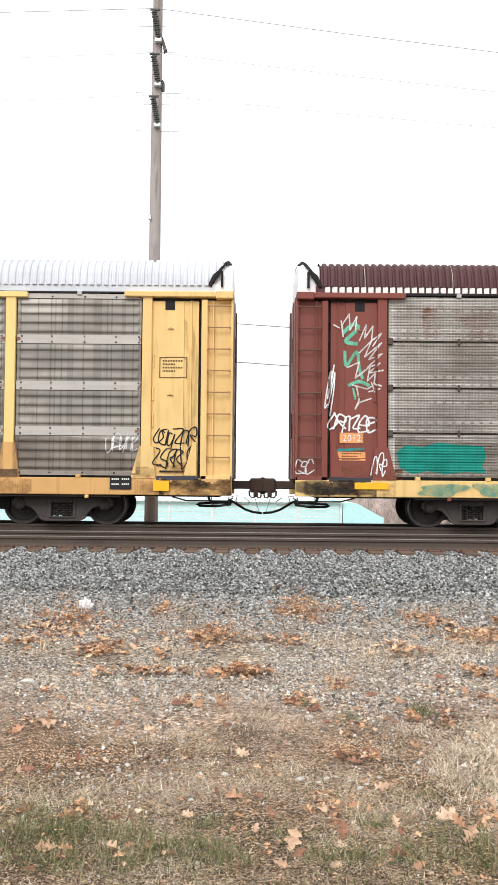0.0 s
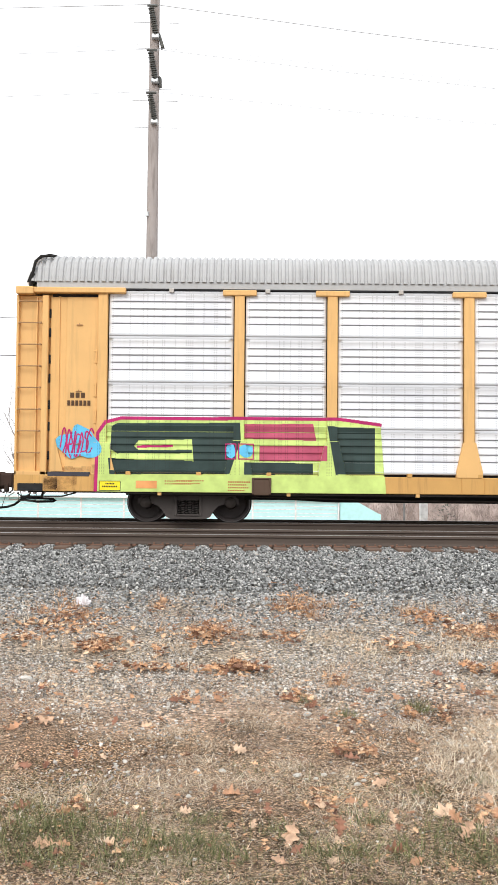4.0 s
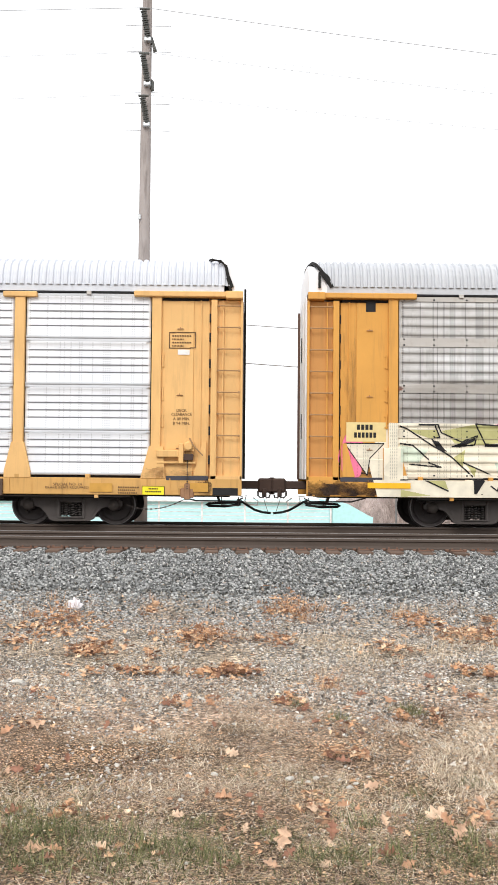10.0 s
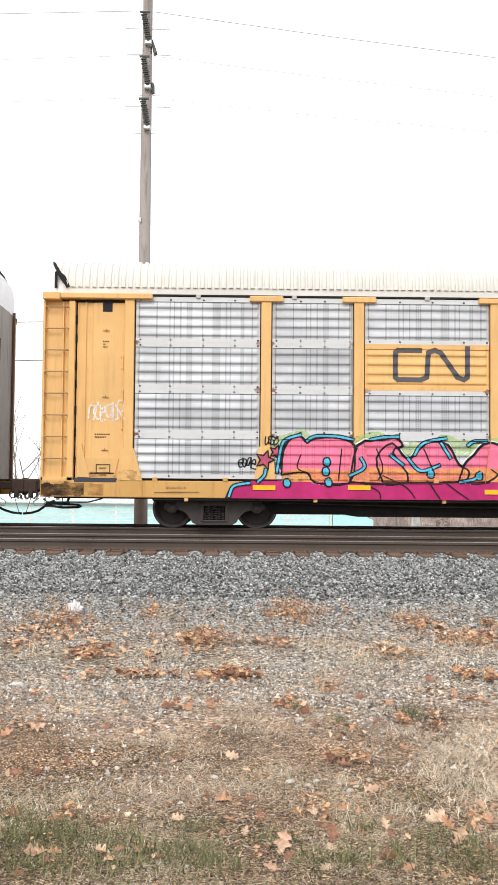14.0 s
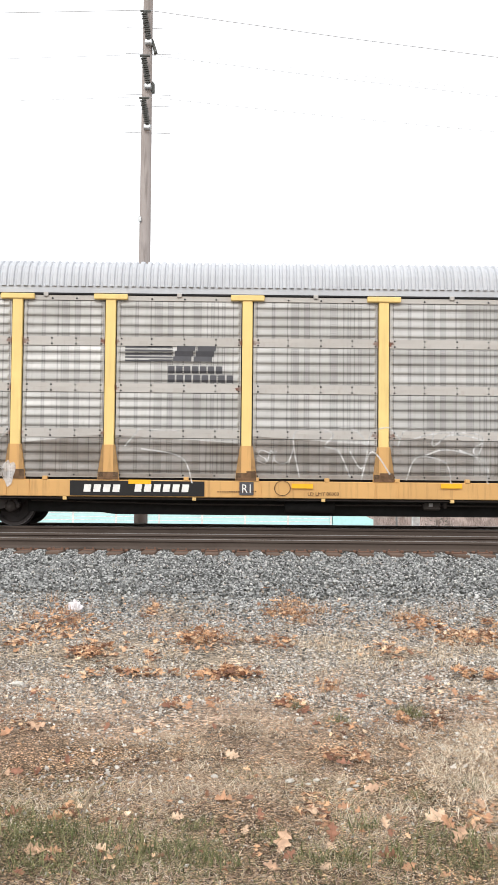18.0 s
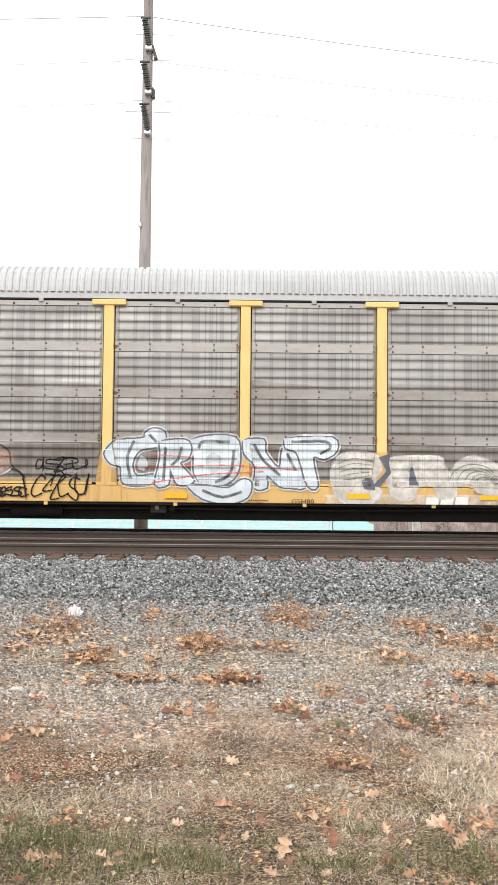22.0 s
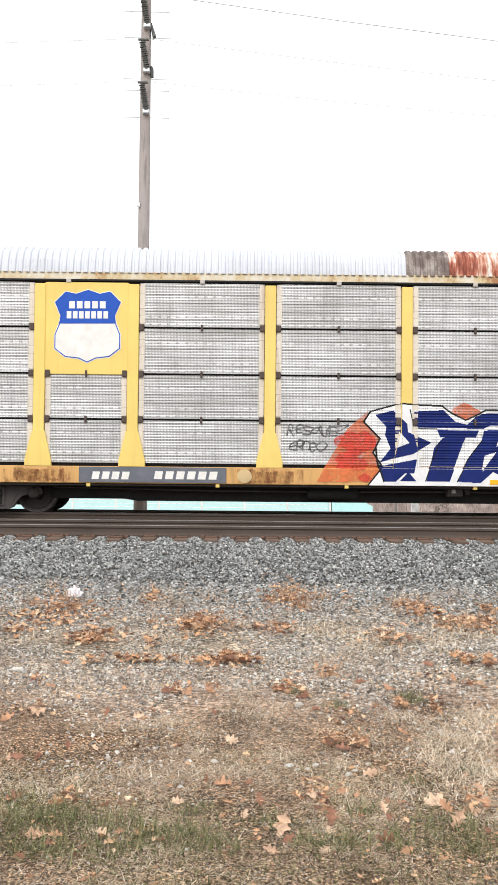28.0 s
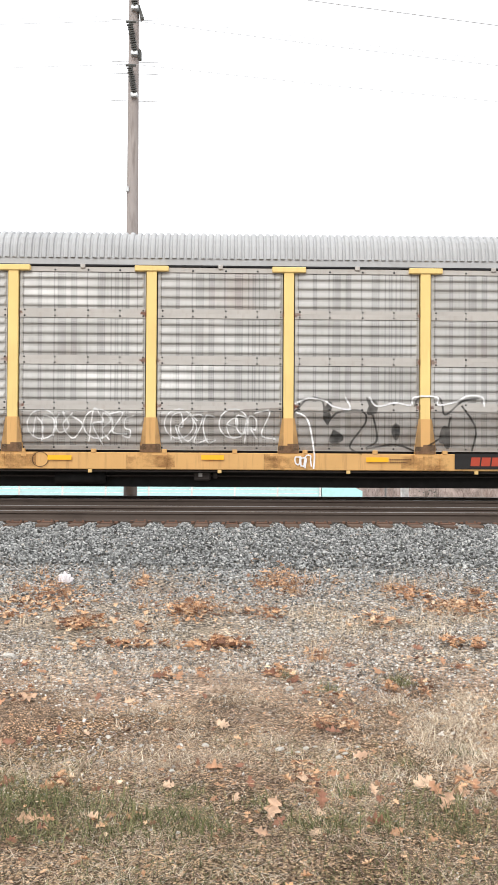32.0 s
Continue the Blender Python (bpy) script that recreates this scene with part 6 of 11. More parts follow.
for q, w in (([(940, 75), (985, 100), (1000, 150), (1005, 195), (975, 258)], 9), ([(985, 105), (1060, 98), (1160, 102), (1275, 96), (1270, 190), (1320, 200), (1345, 235), (1375, 230)], 9), ([(1062, 115), (1066, 170), (1064, 215), (1085, 220)], 12), ([(1145, 118), (1105, 125), (1110, 160), (1140, 175), (1150, 200), (1110, 222), (1085, 220)], 10),
             ([(1180, 120), (1170, 190)], 8), ([(1212, 115), (1208, 180), (1160, 215), (1175, 255)], 8), ([(1160, 215), (1230, 200), (1270, 200)], 7), ([(950, 80), (1000, 92), (1060, 82), (1110, 96), (1150, 78), (1200, 96), (1260, 80)], 6), ([(985, 250), (1080, 258), (1170, 250), (1260, 258)], 6), ([(1190, 240), (1230, 250), (1290, 236), (1330, 258)], 10),
             ([(950, 285), (944, 320), (955, 350)], 8), ([(1092, 280), (1066, 310), (1085, 348)], 8), ([(1310, 280), (1326, 315), (1312, 348)], 8), ([(975, 335), (985, 318), (1000, 338), (1008, 318), (1022, 336), (1032, 320)], 5), ([(985, 300), (998, 312)], 4), ([(1005, 296), (1000, 310)], 4)):
    wl += stroke(C, curve_through(q), w)
paint(1, wl, INK["line_white"], 3, "graffiti", "white outlines round the green letters")
paint(1, scrawl(Z, 912, 184, 1012, 202, 16, 3.2, 5) + scrawl(Z, 926, 210, 1016, 230, 17, 3.2, 5) + scrawl(Z, 932, 236, 1022, 254, 18, 3.2, 5), INK["line_white"], 2, "tag", "white handwriting in three lines")
paint(1, [to_car(C, q) for q in ([(0, 150), (110, 130), (225, 110), (235, 250), (0, 255)], [(300, 130), (420, 100), (560, 95), (700, 150), (850, 105), (910, 150), (890, 255), (320, 255)], [(1285, 105), (1460, 95), (1460, 200), (1400, 255), (1290, 210)])], INK["ghost"], 0, "graffiti", "dark ground behind the teal letters")
ts_ = []
for q, w in (([(118, 140), (150, 125), (212, 122), (222, 160)], 16), ([(320, 150), (350, 190), (345, 240)], 14), ([(395, 140), (440, 112), (480, 120), (430, 150)], 14), ([(505, 120), (520, 170), (510, 235)], 22), ([(560, 110), (600, 160), (590, 230), (640, 200)], 12), ([(735, 165), (770, 130), (840, 118), (845, 180), (800, 230)], 16), ([(860, 125), (900, 170), (870, 225)], 18), ([(640, 130), (690, 160)], 10), ([(430, 190), (460, 215), (440, 245)], 9)):
    ts_ += stroke(C, curve_through(q), w)
paint(1, ts_, INK["haze_teal"], 1, "graffiti", "thin dark teal letters")
wl = []
for q in ([(38, 118), (70, 106), (100, 118)], [(106, 138), (130, 112), (180, 104), (222, 124), (228, 152)], [(246, 120), (270, 104), (292, 112), (284, 140), (260, 152), (250, 135), (272, 120)], [(300, 135), (340, 118), (378, 136), (415, 102), (470, 88), (540, 100), (600, 86), (650, 112), (690, 150)], [(664, 122), (700, 100), (728, 110), (750, 100), (790, 112), (850, 98), (890, 110), (906, 152), (892, 205), (868, 240)], [(300, 170), (340, 200), (352, 245)]):
    wl += stroke(C, curve_through(q), 6)
paint(1, wl, INK["line_white"], 3, "graffiti", "white top outline of the teal letters")
wl = []
for q in ([(560, 105), (590, 135), (640, 150), (680, 178)], [(705, 158), (735, 130), (800, 108)], [(680, 190), (712, 165), (752, 180), (758, 220), (725, 248), (685, 235), (670, 205)], [(700, 215), (720, 200), (738, 220), (712, 235)]):
    wl += stroke(C, curve_through(q), 6)
paint(1, wl, INK["milk"], 3, "graffiti", "cream loops among the teal letters")
paint(1, scrawl(Z, -40, 240, 142, 285, 19, 3.4, 9), INK["line_white"], 2, "tag", "white handwriting")
for q in ([(1160, 225), (1220, 205), (1262, 215), (1205, 236), (1256, 256), (1235, 292), (1165, 286), (1205, 264)], [(1245, 198), (1330, 206), (1372, 190), (1345, 292), (1300, 292), (1290, 232)], [(1365, 230), (1440, 236), (1482, 222), (1525, 226), (1520, 292), (1365, 292)]):
    piece(1, [to_car(Z, q)], [("tan", 2.5, 0, 0), ("black", 0, 0, 0)], label="black and gold angular letters", even=False, base=1)
for q in ([(1220, 186), (1300, 196), (1292, 214), (1240, 206)], [(1390, 186), (1450, 180), (1440, 216), (1380, 222)], [(1470, 232), (1502, 218), (1506, 246), (1482, 266)]):
    paint(1, [to_car(Z, q)], INK["cream"], 4, "graffiti")
for k, (a, b) in enumerate([(-60, 140), (230, 345), (500, 660), (935, 1010), (1095, 1195), (1330, 1440), (1500, 1600)]):
    r_ = random.Random(700 + k)
    n_ = max(4, int((b - a) / 14))
    paint(1, [to_car(Z, [(a + (b - a) * i / n_, 300 + r_.uniform(0, 12)) for i in range(n_ + 1)] + [(b - (b - a) * i / n_, 350 - r_.uniform(0, 14)) for i in range(n_ + 1)])], INK["worn_turquoise"], 1, "graffiti", "worn turquoise paint on the sill", step=0.03)
for u in (82, 326, 568, 812):
    tape(1, E, u, 855)
text(1, E, "BSH 12", 450, 867, 478, 873)
small_print(1, E, 214, 860, 50, 2)
leasing_mark(1, E, 680, 857, 46, 15)
E = easel(-1687.4, 844)
W = word_loops(E, "RAVIF", 122, 772, 330, 836, 0.06, 0.03, 0.2)
piece(1, W, [("black", 7, 0, 0), ("white", 0, 0, 0)], label="tall white letters with black outline", base=2)
paint(1, stroke(E, [(330, 770), (345, 800), (336, 830)], 4), INK["acid"], 3, "graffiti")
paint(1, scrawl(E, 338, 800, 488, 836, 21, 3.0, 10) + scrawl(E, 130, 735, 215, 757, 22, 2.0, 7), INK["line_white"], 3, "tag", "white sprayed tag")
paint(1, [blob(E, 435, 795, 50, 18, 7, 0.3)], INK["haze_teal"], 2, "tag")
paint(1, scrawl(E, 516, 722, 598, 762, 23, 2.4, 6, 0.05) + scrawl(E, 514, 758, 600, 806, 24, 2.4, 6, 0.0), INK["white"], 3, "tag", "white bubble tag on the door pocket")
paint(1, [blob(E, 552, 808, 36, 20, 9, 0.25)] + scrawl(E, 626, 536, 660, 562, 25, 3.4, 4) + scrawl(E, 626, 586, 660, 615, 26, 3.4, 4) + scrawl(E, 622, 812, 655, 838, 27, 3.0, 3) + stroke(E, [(568, 630), (566, 645), (580, 645)], 3), INK["turquoise"], 2, "tag", "turquoise tags")
mark_box(1, E, 525, 606, 54, 34, "white")
info_box(1, E, 370, 847)
tape(1, E, 510, 854, 78, 8)
tape(1, E, 295, 849, 42, 9)
paint(1, [blob(E, 460, 856, 36, 11, 13, 0.4)], INK["turquoise"], 2, "graffiti")
paint(1, [rect(E, 138, 850, 233, 872)], SIGN["cream"], 1, "sill_patch", step=0.1)
small_print(1, E, 145, 852, 34, 3)
# -- car 2
E = easel(430.4, 844.5)
F_ = [(575, 900), (578, 772), (592, 752), (620, 745), (1010, 748), (1080, 758), (1090, 890)]
paint(2, [to_car(E, F_)], INK["lime"], 0, "graffiti", "lime green panel with charcoal block letters")
paint(2, stroke(E, F_[:6], 6), INK["magenta"], 1, "graffiti", "magenta outline")
paint(2, [to_car(E, q) for q in ([(602, 760), (612, 754), (830, 754), (832, 788), (745, 790), (745, 783), (650, 785), (642, 795), (650, 802), (745, 802), (745, 808), (612, 808), (600, 800)],
                                 [(597, 816), (655, 820), (720, 820), (745, 822), (805, 826), (805, 845), (600, 845)], [(745, 785), (832, 785), (812, 845), (750, 845)])], INK["pine"], 1, "graffiti", "charcoal green letter")
paint(2, stroke(E, [(648, 796), (710, 795)], 4), INK["magenta"], 2, "graffiti")
paint(2, [to_car(E, [(838, 756), (960, 756), (966, 786), (838, 782)]), to_car(E, [(865, 795), (985, 795), (985, 822), (865, 822)])], INK["rose"], 1, "graffiti")
paint(2, [to_car(E, [(838, 824), (960, 826), (960, 846), (838, 846)]), to_car(E, [(985, 760), (1070, 764), (1070, 846), (1000, 846)])], INK["pine"], 1, "graffiti")
paint(2, [blob(E, 814, 804, 9, 13, 2, 0.1), blob(E, 841, 804, 13, 12, 3, 0.1)], INK["sky"], 2, "graffiti", "sky blue lens shapes")
paint(2, ring_box(E, 805, 792, 823, 818, 2) + ring_box(E, 828, 792, 854, 818, 2), INK["magenta"], 3, "graffiti")
paint(2, [blob(E, 545, 790, 30, 34, 8, 0.35)], INK["sky"], 1, "graffiti", "sky blue splash under a magenta tag")
paint(2, scrawl(E, 512, 765, 566, 812, 30, 2.4, 7), INK["magenta"], 2, "tag")
bars(2, E, 527, 700, 556, 709, 3, SIGN["sepia"])
bars(2, E, 522, 714, 565, 723, 6, SIGN["sepia"])
sticker(2, E, 582, 857, 38, 17)
paint(2, [rect(E, 647, 857, 684, 870)], INK["apricot"], 2, "graffiti", step=0.05)
small_print(2, E, 698, 856, 70, 2, "brick")
small_print(2, E, 810, 858, 40, 4, "brick")
E = easel(-1072.6, 836.5)
paint(2, [blob(E, 20, 790, 45, 45, 11, 0.3)], INK["sky"], 1, "graffiti", "sky blue cloud")
paint(2, [rect(E, -90, 730, 2, 845)], INK["magenta"], 1, "graffiti")
paint(2, scrawl(E, 22, 790, 70, 820, 31, 2.2, 4) + scrawl(E, 55, 745, 88, 768, 32, 2.2, 3), INK["black"], 2, "tag", "small black tags")
Z = zoomed(-1072.6, 836.5, 690)
W = [[(222, 92), (262, 100), (250, 180), (264, 186), (258, 215), (248, 218), (245, 290), (216, 290), (215, 222), (172, 224), (172, 198)], [(222, 148), (221, 190), (202, 190)], [(285, 115), (300, 95), (365, 98), (377, 120), (368, 230), (345, 285), (285, 290), (268, 260), (275, 150)], [(312, 130), (347, 130), (340, 215), (315, 240), (303, 220)], [(386, 93), (505, 98), (500, 130), (440, 245), (420, 300), (368, 300), (385, 250), (430, 136), (386, 132)]]
W += [[(510, 95), (575, 95), (606, 115), (612, 175), (622, 190), (620, 200), (592, 206), (606, 274), (560, 285), (555, 206), (522, 206), (506, 285), (446, 276), (500, 248), (505, 180)], [(522, 150), (552, 142), (556, 170), (522, 176)]]
W = [to_car(Z, q) for q in W]
piece(2, W, [("acid", 12, 0, 2), ("white", 9.5, -1, 0), ("black", 7, -2, 2), ("cyan", 4.2, -2, 1), ("black", 3.4, 0, 0), ("white", 2.8, 0, 0), ("rose", 0.5, 0, 0)], label="raspberry block letters with white and black outlines", base=1)
paint(2, [blob(E, 390, 790, 40, 42, 12, 0.2)], INK["pale_lime"], 1, "graffiti", "lime cloud with black tag")
paint(2, scrawl(E, 366, 770, 418, 800, 33, 2.4, 6) + stroke(E, [(372, 805), (395, 812), (412, 806)], 2), INK["black"], 2, "tag", "black handwriting tag")
text(2, E, "RLH80C", 312, 856, 360, 864)
E = easel(-1417.6, 838)
BODY = [(38, 742), (52, 722), (90, 716), (118, 728), (150, 718), (192, 722), (220, 742), (262, 722), (330, 722), (380, 742), (385, 728), (410, 720), (440, 740), (470, 726), (495, 730), (520, 770), (548, 800), (575, 812), (660, 792), (755, 750), (765, 762), (752, 790), (722, 812), (712, 828), (760, 838), (735, 862), (690, 864), (672, 846), (560, 845), (548, 862), (505, 866), (480, 850), (452, 872), (400, 872), (385, 850), (350, 872), (250, 872), (190, 838), (150, 862), (108, 874), (52, 868), (38, 846), (84, 836), (96, 800), (62, 772)]
piece(2, [to_car(E, curve_through(BODY + BODY[:1], 4))], [("lime", 4.5, 0, 0), ("coral", 1.5, 0, 0), ("orange", -5, 0, 0)], label="orange and coral wild letters edged in lime", even=False, base=1)
paint(2, [blob(E, u, v, a, b, k, 0.4) for k, (u, v, a, b) in enumerate([(85, 735, 40, 10), (130, 780, 26, 20), (185, 775, 40, 13), (210, 800, 46, 10), (455, 770, 38, 14), (480, 800, 30, 10), (170, 850, 40, 9), (585, 830, 26, 8), (690, 840, 14, 16)])], INK["coral"], 5, "graffiti", "coral shading")
paint(2, [blob(E, u, v, a, b, k + 30, 0.4) for k, (u, v, a, b) in enumerate([(120, 755, 14, 18), (240, 830, 50, 8), (500, 765, 16, 20), (620, 815, 50, 5), (420, 850, 26, 6)])], INK["apricot"], 6, "graffiti")
PUMP = curve_through([(318, 724), (270, 722), (246, 745), (242, 800), (256, 846), (290, 870), (320, 872), (352, 870), (384, 842), (396, 800), (390, 752), (366, 724), (318, 724)], 5)
piece(2, [to_car(E, PUMP)], [("black", 3.0, 0, 0), ("orange", 0, 0, 0)], label="painted orange jack-o'-lantern with a jagged black grin", even=False, base=7)
Z = zoomed(-1417.6, 838, 690)
paint(2, [to_car(Z, curve_through(q + q[:1], 3)) for q in ([(446, 100), (468, 112), (505, 130), (540, 152), (545, 168), (505, 176), (470, 160), (450, 128)], [(640, 104), (634, 150), (612, 170), (558, 168), (590, 142), (622, 122)])]
      + [to_car(Z, [(490, 190), (512, 198), (526, 184), (540, 206), (562, 188), (580, 220), (600, 194), (622, 242), (640, 192), (660, 164), (686, 228), (680, 262), (642, 302), (620, 252), (602, 312), (580, 244), (560, 272), (532, 226), (512, 240)])], INK["black"], 9, "graffiti", "jagged dark face")
paint(2, [to_car(Z, q) for q in ([(488, 146), (494, 138), (502, 148), (494, 156)], [(576, 200), (582, 190), (588, 200)])], INK["white"], 12, "graffiti", "white glints in the dark eyes")
ls = []
for q in ([(500, 75), (470, 62), (420, 64), (385, 78), (366, 96)], [(640, 92), (672, 120), (700, 165), (712, 210)], [(660, 74), (690, 92), (705, 130), (745, 165)], [(845, 122), (868, 130), (866, 160), (850, 152)], [(130, 62), (165, 58), (150, 72), (175, 98)], [(255, 62), (330, 62), (280, 70)], [(180, 262), (140, 302), (122, 290), (128, 270)], [(210, 178), (190, 225), (200, 262)], [(360, 235), (370, 260), (350, 262)], [(955, 160), (990, 190), (1010, 208)], [(1270, 130), (1340, 112), (1330, 140)], [(1235, 252), (1240, 240)], [(870, 280), (890, 320)]):
    ls += stroke(Z, curve_through(q), 6.5)
paint(2, ls, INK["black"], 10, "graffiti", "black swooping shadows of the letters")
PINK = [[(240, 190), (330, 178), (410, 196), (470, 198), (400, 212), (300, 206)], [(170, 200), (240, 215), (300, 232), (220, 240)], [(245, 130), (330, 140), (400, 130), (330, 160)], [(120, 95), (160, 130), (190, 175), (150, 160)], [(720, 140), (800, 120), (860, 150), (790, 170)], [(700, 195), (790, 185), (900, 200), (850, 212), (760, 208)], [(760, 165), (860, 178), (905, 165), (840, 192)], [(640, 60), (700, 62), (750, 110), (700, 90)], [(870, 70), (900, 100), (930, 140), (890, 120)], [(110, 275), (180, 268), (240, 290), (160, 300)], [(420, 230), (480, 250), (530, 290), (460, 280)], [(1000, 240), (1100, 215), (1190, 205), (1090, 232)], [(1215, 225), (1290, 250), (1250, 262)]]
paint(2, [to_car(Z, curve_through(q + q[:1], 4)) for q in PINK], INK["hotpink"], 6, "graffiti", "hot pink streaks through the letters")
GLOW = [[(230, 215), (340, 222), (420, 215), (330, 232)], [(250, 165), (350, 170), (420, 160), (340, 180)], [(720, 178), (800, 172), (860, 165), (800, 182)], [(740, 218), (830, 222), (900, 215), (830, 234)], [(1020, 208), (1140, 180), (1240, 140), (1150, 190)], [(150, 80), (180, 110), (200, 150), (172, 120)], [(270, 80), (350, 110), (380, 120), (310, 105)], [(540, 300), (600, 316), (560, 318)]]
paint(2, [to_car(Z, curve_through(q + q[:1], 4)) for q in GLOW], INK["amber"], 6, "graffiti", "amber streaks through the letters")
paint(2, stroke(E, curve_through([(285, 728), (262, 745), (258, 775)]), 2.4) + stroke(E, curve_through([(350, 728), (378, 745), (384, 790), (378, 840)]), 2.4) + stroke(E, curve_through([(318, 724), (320, 772)]), 2) + stroke(E, curve_through([(300, 845), (308, 868)]), 2) + stroke(E, curve_through([(340, 860), (338, 870)]), 2), INK["maroon"], 9, "graffiti")
paint(2, [to_car(E, [(276, 752), (292, 738), (304, 728), (312, 718), (326, 720), (338, 736), (348, 758), (332, 750), (326, 762), (318, 748), (308, 764), (300, 746)])], INK["lime"], 10, "graffiti", "lime stalk with black curl")
paint(2, stroke(E, curve_through([(314, 722), (308, 712), (322, 716), (326, 726)]), 4) + stroke(E, [(262, 758), (300, 782)], 3) + stroke(E, [(378, 756), (338, 782)], 3), INK["black"], 11, "graffiti")
paint(2, stroke(E, curve_through([(215, 742), (250, 722), (285, 720)]), 6), INK["black"], 7, "graffiti")
paint(2, scrawl(E, 560, 752, 645, 795, 34, 1.6, 5) + scrawl(E, 632, 754, 670, 778, 35, 1.6, 4) + scrawl(E, 516, 738, 548, 750, 36, 1.8, 3), INK["haze_black"], 8, "tag", "thin black loops and tags")
for s, v in (("HALLOWEEN", 734), ("GANG!!", 748)):
    paint(2, word_loops(E, s, 672, v, 740 if v < 740 else 722, v + 11, 0.0, base=0.0), INK["black"], 8, "tag", "black handwritten words", even=True, step=U * 0.6)
paint(2, [blob(E, 778, 800, 13, 42, 14, 0.5), blob(E, 772, 825, 20, 14, 15, 0.3)], INK["haze_lime"], 1, "graffiti", "lime overspray on the door jamb")
small_print(2, E, 583, 850, 70, 2)
sticker(2, E, 748, 852, 40, 15)
mark_box(2, E, 790, 623, 44, 28)
paint(2, [rect(E, 802, 665, 822, 674)], SIGN["white"], 1, "sticker", "small white sticker", step=0.1)
for s, v, w in (("DECK", 718, 9), ("CLEARANCE", 726, 18), ("A 89 MIN.", 734, 16), ("B 94 MIN.", 741, 16)):
    text(2, E, s, 811 - w, v, 811 + w, v + 5)
# -- car 3
E = easel(283.0, 843.7)
bars(3, E, 381, 744, 408, 752, 3, SIGN["sepia"])
bars(3, E, 374, 755, 415, 763, 6, SIGN["sepia"])
sticker(3, E, 430, 855, 40, 17)
text(3, E, "32\" WHEELS", 500, 868, 534, 873)
text(3, E, "SPECIAL NO. 24", 560, 852, 608, 857)
text(3, E, "BRAKE BEAM REQUIRED", 547, 859, 622, 864)
small_print(3, E, 641, 852, 56, 5)
small_print(3, E, 380, 600, 26, 3)
small_print(3, E, 362, 856, 40, 3)
E = easel(-451.7, 845)
noodle(3, E, 164, 612, 138, 48, "red", 8, "bent_band_sign")
bars(3, E, 153, 674, 308, 684, 9, SIGN["black"], gap=0.35)
number_plate(3, E, 112, 850, 335, 867)
paint(3, stroke(E, [(472, 853), (493, 853), (493, 874), (472, 874)], 1.2, True), SIGN["sepia"], 1, "stencil", step=U * 0.5)
text(3, E, "J", 480, 864, 486, 871)
text(3, E, "LD LMT 80000", 512, 871, 571, 877)
E = easel(-1185.0, 847)
text(3, E, "L-89-4", 219, 856, 246, 862)
text(3, E, "RLH80C", 211, 867, 261, 876)
leasing_mark(3, E, 405, 855, 86, 25)
small_print(3, E, 534, 858, 20, 4)
small_print(3, E, 651, 858, 54, 5)
small_print(3, E, 80, 868, 66, 2)
small_print(3, E, 345, 866, 22, 1)
E = easel(-1917.1, 848.5)
mark_box(3, E, 297, 587, 46, 28)
paint(3, [rect(E, 312, 618, 333, 627)], SIGN["white"], 1, "sticker", "small white sticker", step=0.1)
for s, v, w in (("DECK", 724, 9), ("CLEARANCE", 731, 18), ("A 89 MIN.", 739, 15), ("B 94 MIN.", 747, 15)):
    text(3, E, s, 320 - w, v, 320 + w, v + 5)
sticker(3, E, 252, 861, 40, 16)
text(3, E, "SPECIAL NO. 24", 96, 855, 146, 860)
text(3, E, "BRAKE BEAM REQUIRED", 82, 861, 158, 866)
small_print(3, E, 210, 862, 38, 3)
for u in (329, 160):
    paint(3, [rect(E, u, 856, u + 40, 871)], INK["ochre"], 1, "sill_patch", "faded orange patch", step=0.1)
# -- car 4
E = easel(-166.2, 849.7)
a, b = POSTS[1] + 0.1, POSTS[2] - 0.1
part("name_board", Geo().box(a, b, -1.475, -1.43, 2.9, 4.8, bev=0.01), SIGN["cream"], CARS[4], "cream yellow board with plain dark blocks")
g = Geo()
for i in range(3):
    p, q = E(268 + 32 * i, 572), E(296 + 32 * i, 611)
    g.box(p[0], q[0], -1.485, -1.476, q[1], p[1], bev=0.002)
p, q = E(267, 613), E(362, 621)
g.box(p[0], q[0], -1.485, -1.476, q[1], p[1], bev=0.002)
part("board_blocks", g, SIGN["navy"], CARS[4], "three dark blocks over a bar")
paint(4, [to_car(E, [(-20, 744), (160, 746), (340, 744), (430, 752), (610, 755), (700, 742), (770, 742), (880, 760), (960, 765), (1010, 760), (1060, 800), (1120, 850), (1100, 880), (-40, 880), (-60, 800)])], INK["cream"], 0, "graffiti", "pale cream and olive wild-style graffiti with black edges")
Z = zoomed(-166.2, 849.7, 730)
OLIVE = [[(0, 46), (118, 46), (128, 70), (95, 74), (60, 62), (20, 44)], [(130, 50), (235, 30), (380, 36), (402, 60), (385, 76), (270, 95), (172, 90), (160, 70)], [(395, 62), (462, 66), (440, 100), (402, 95)], [(520, 50), (612, 44), (562, 110), (538, 95), (480, 76)], [(618, 32), (700, 32), (722, 60), (690, 86), (630, 70)], [(732, 42), (860, 38), (930, 45), (958, 62), (870, 80), (762, 78)]]
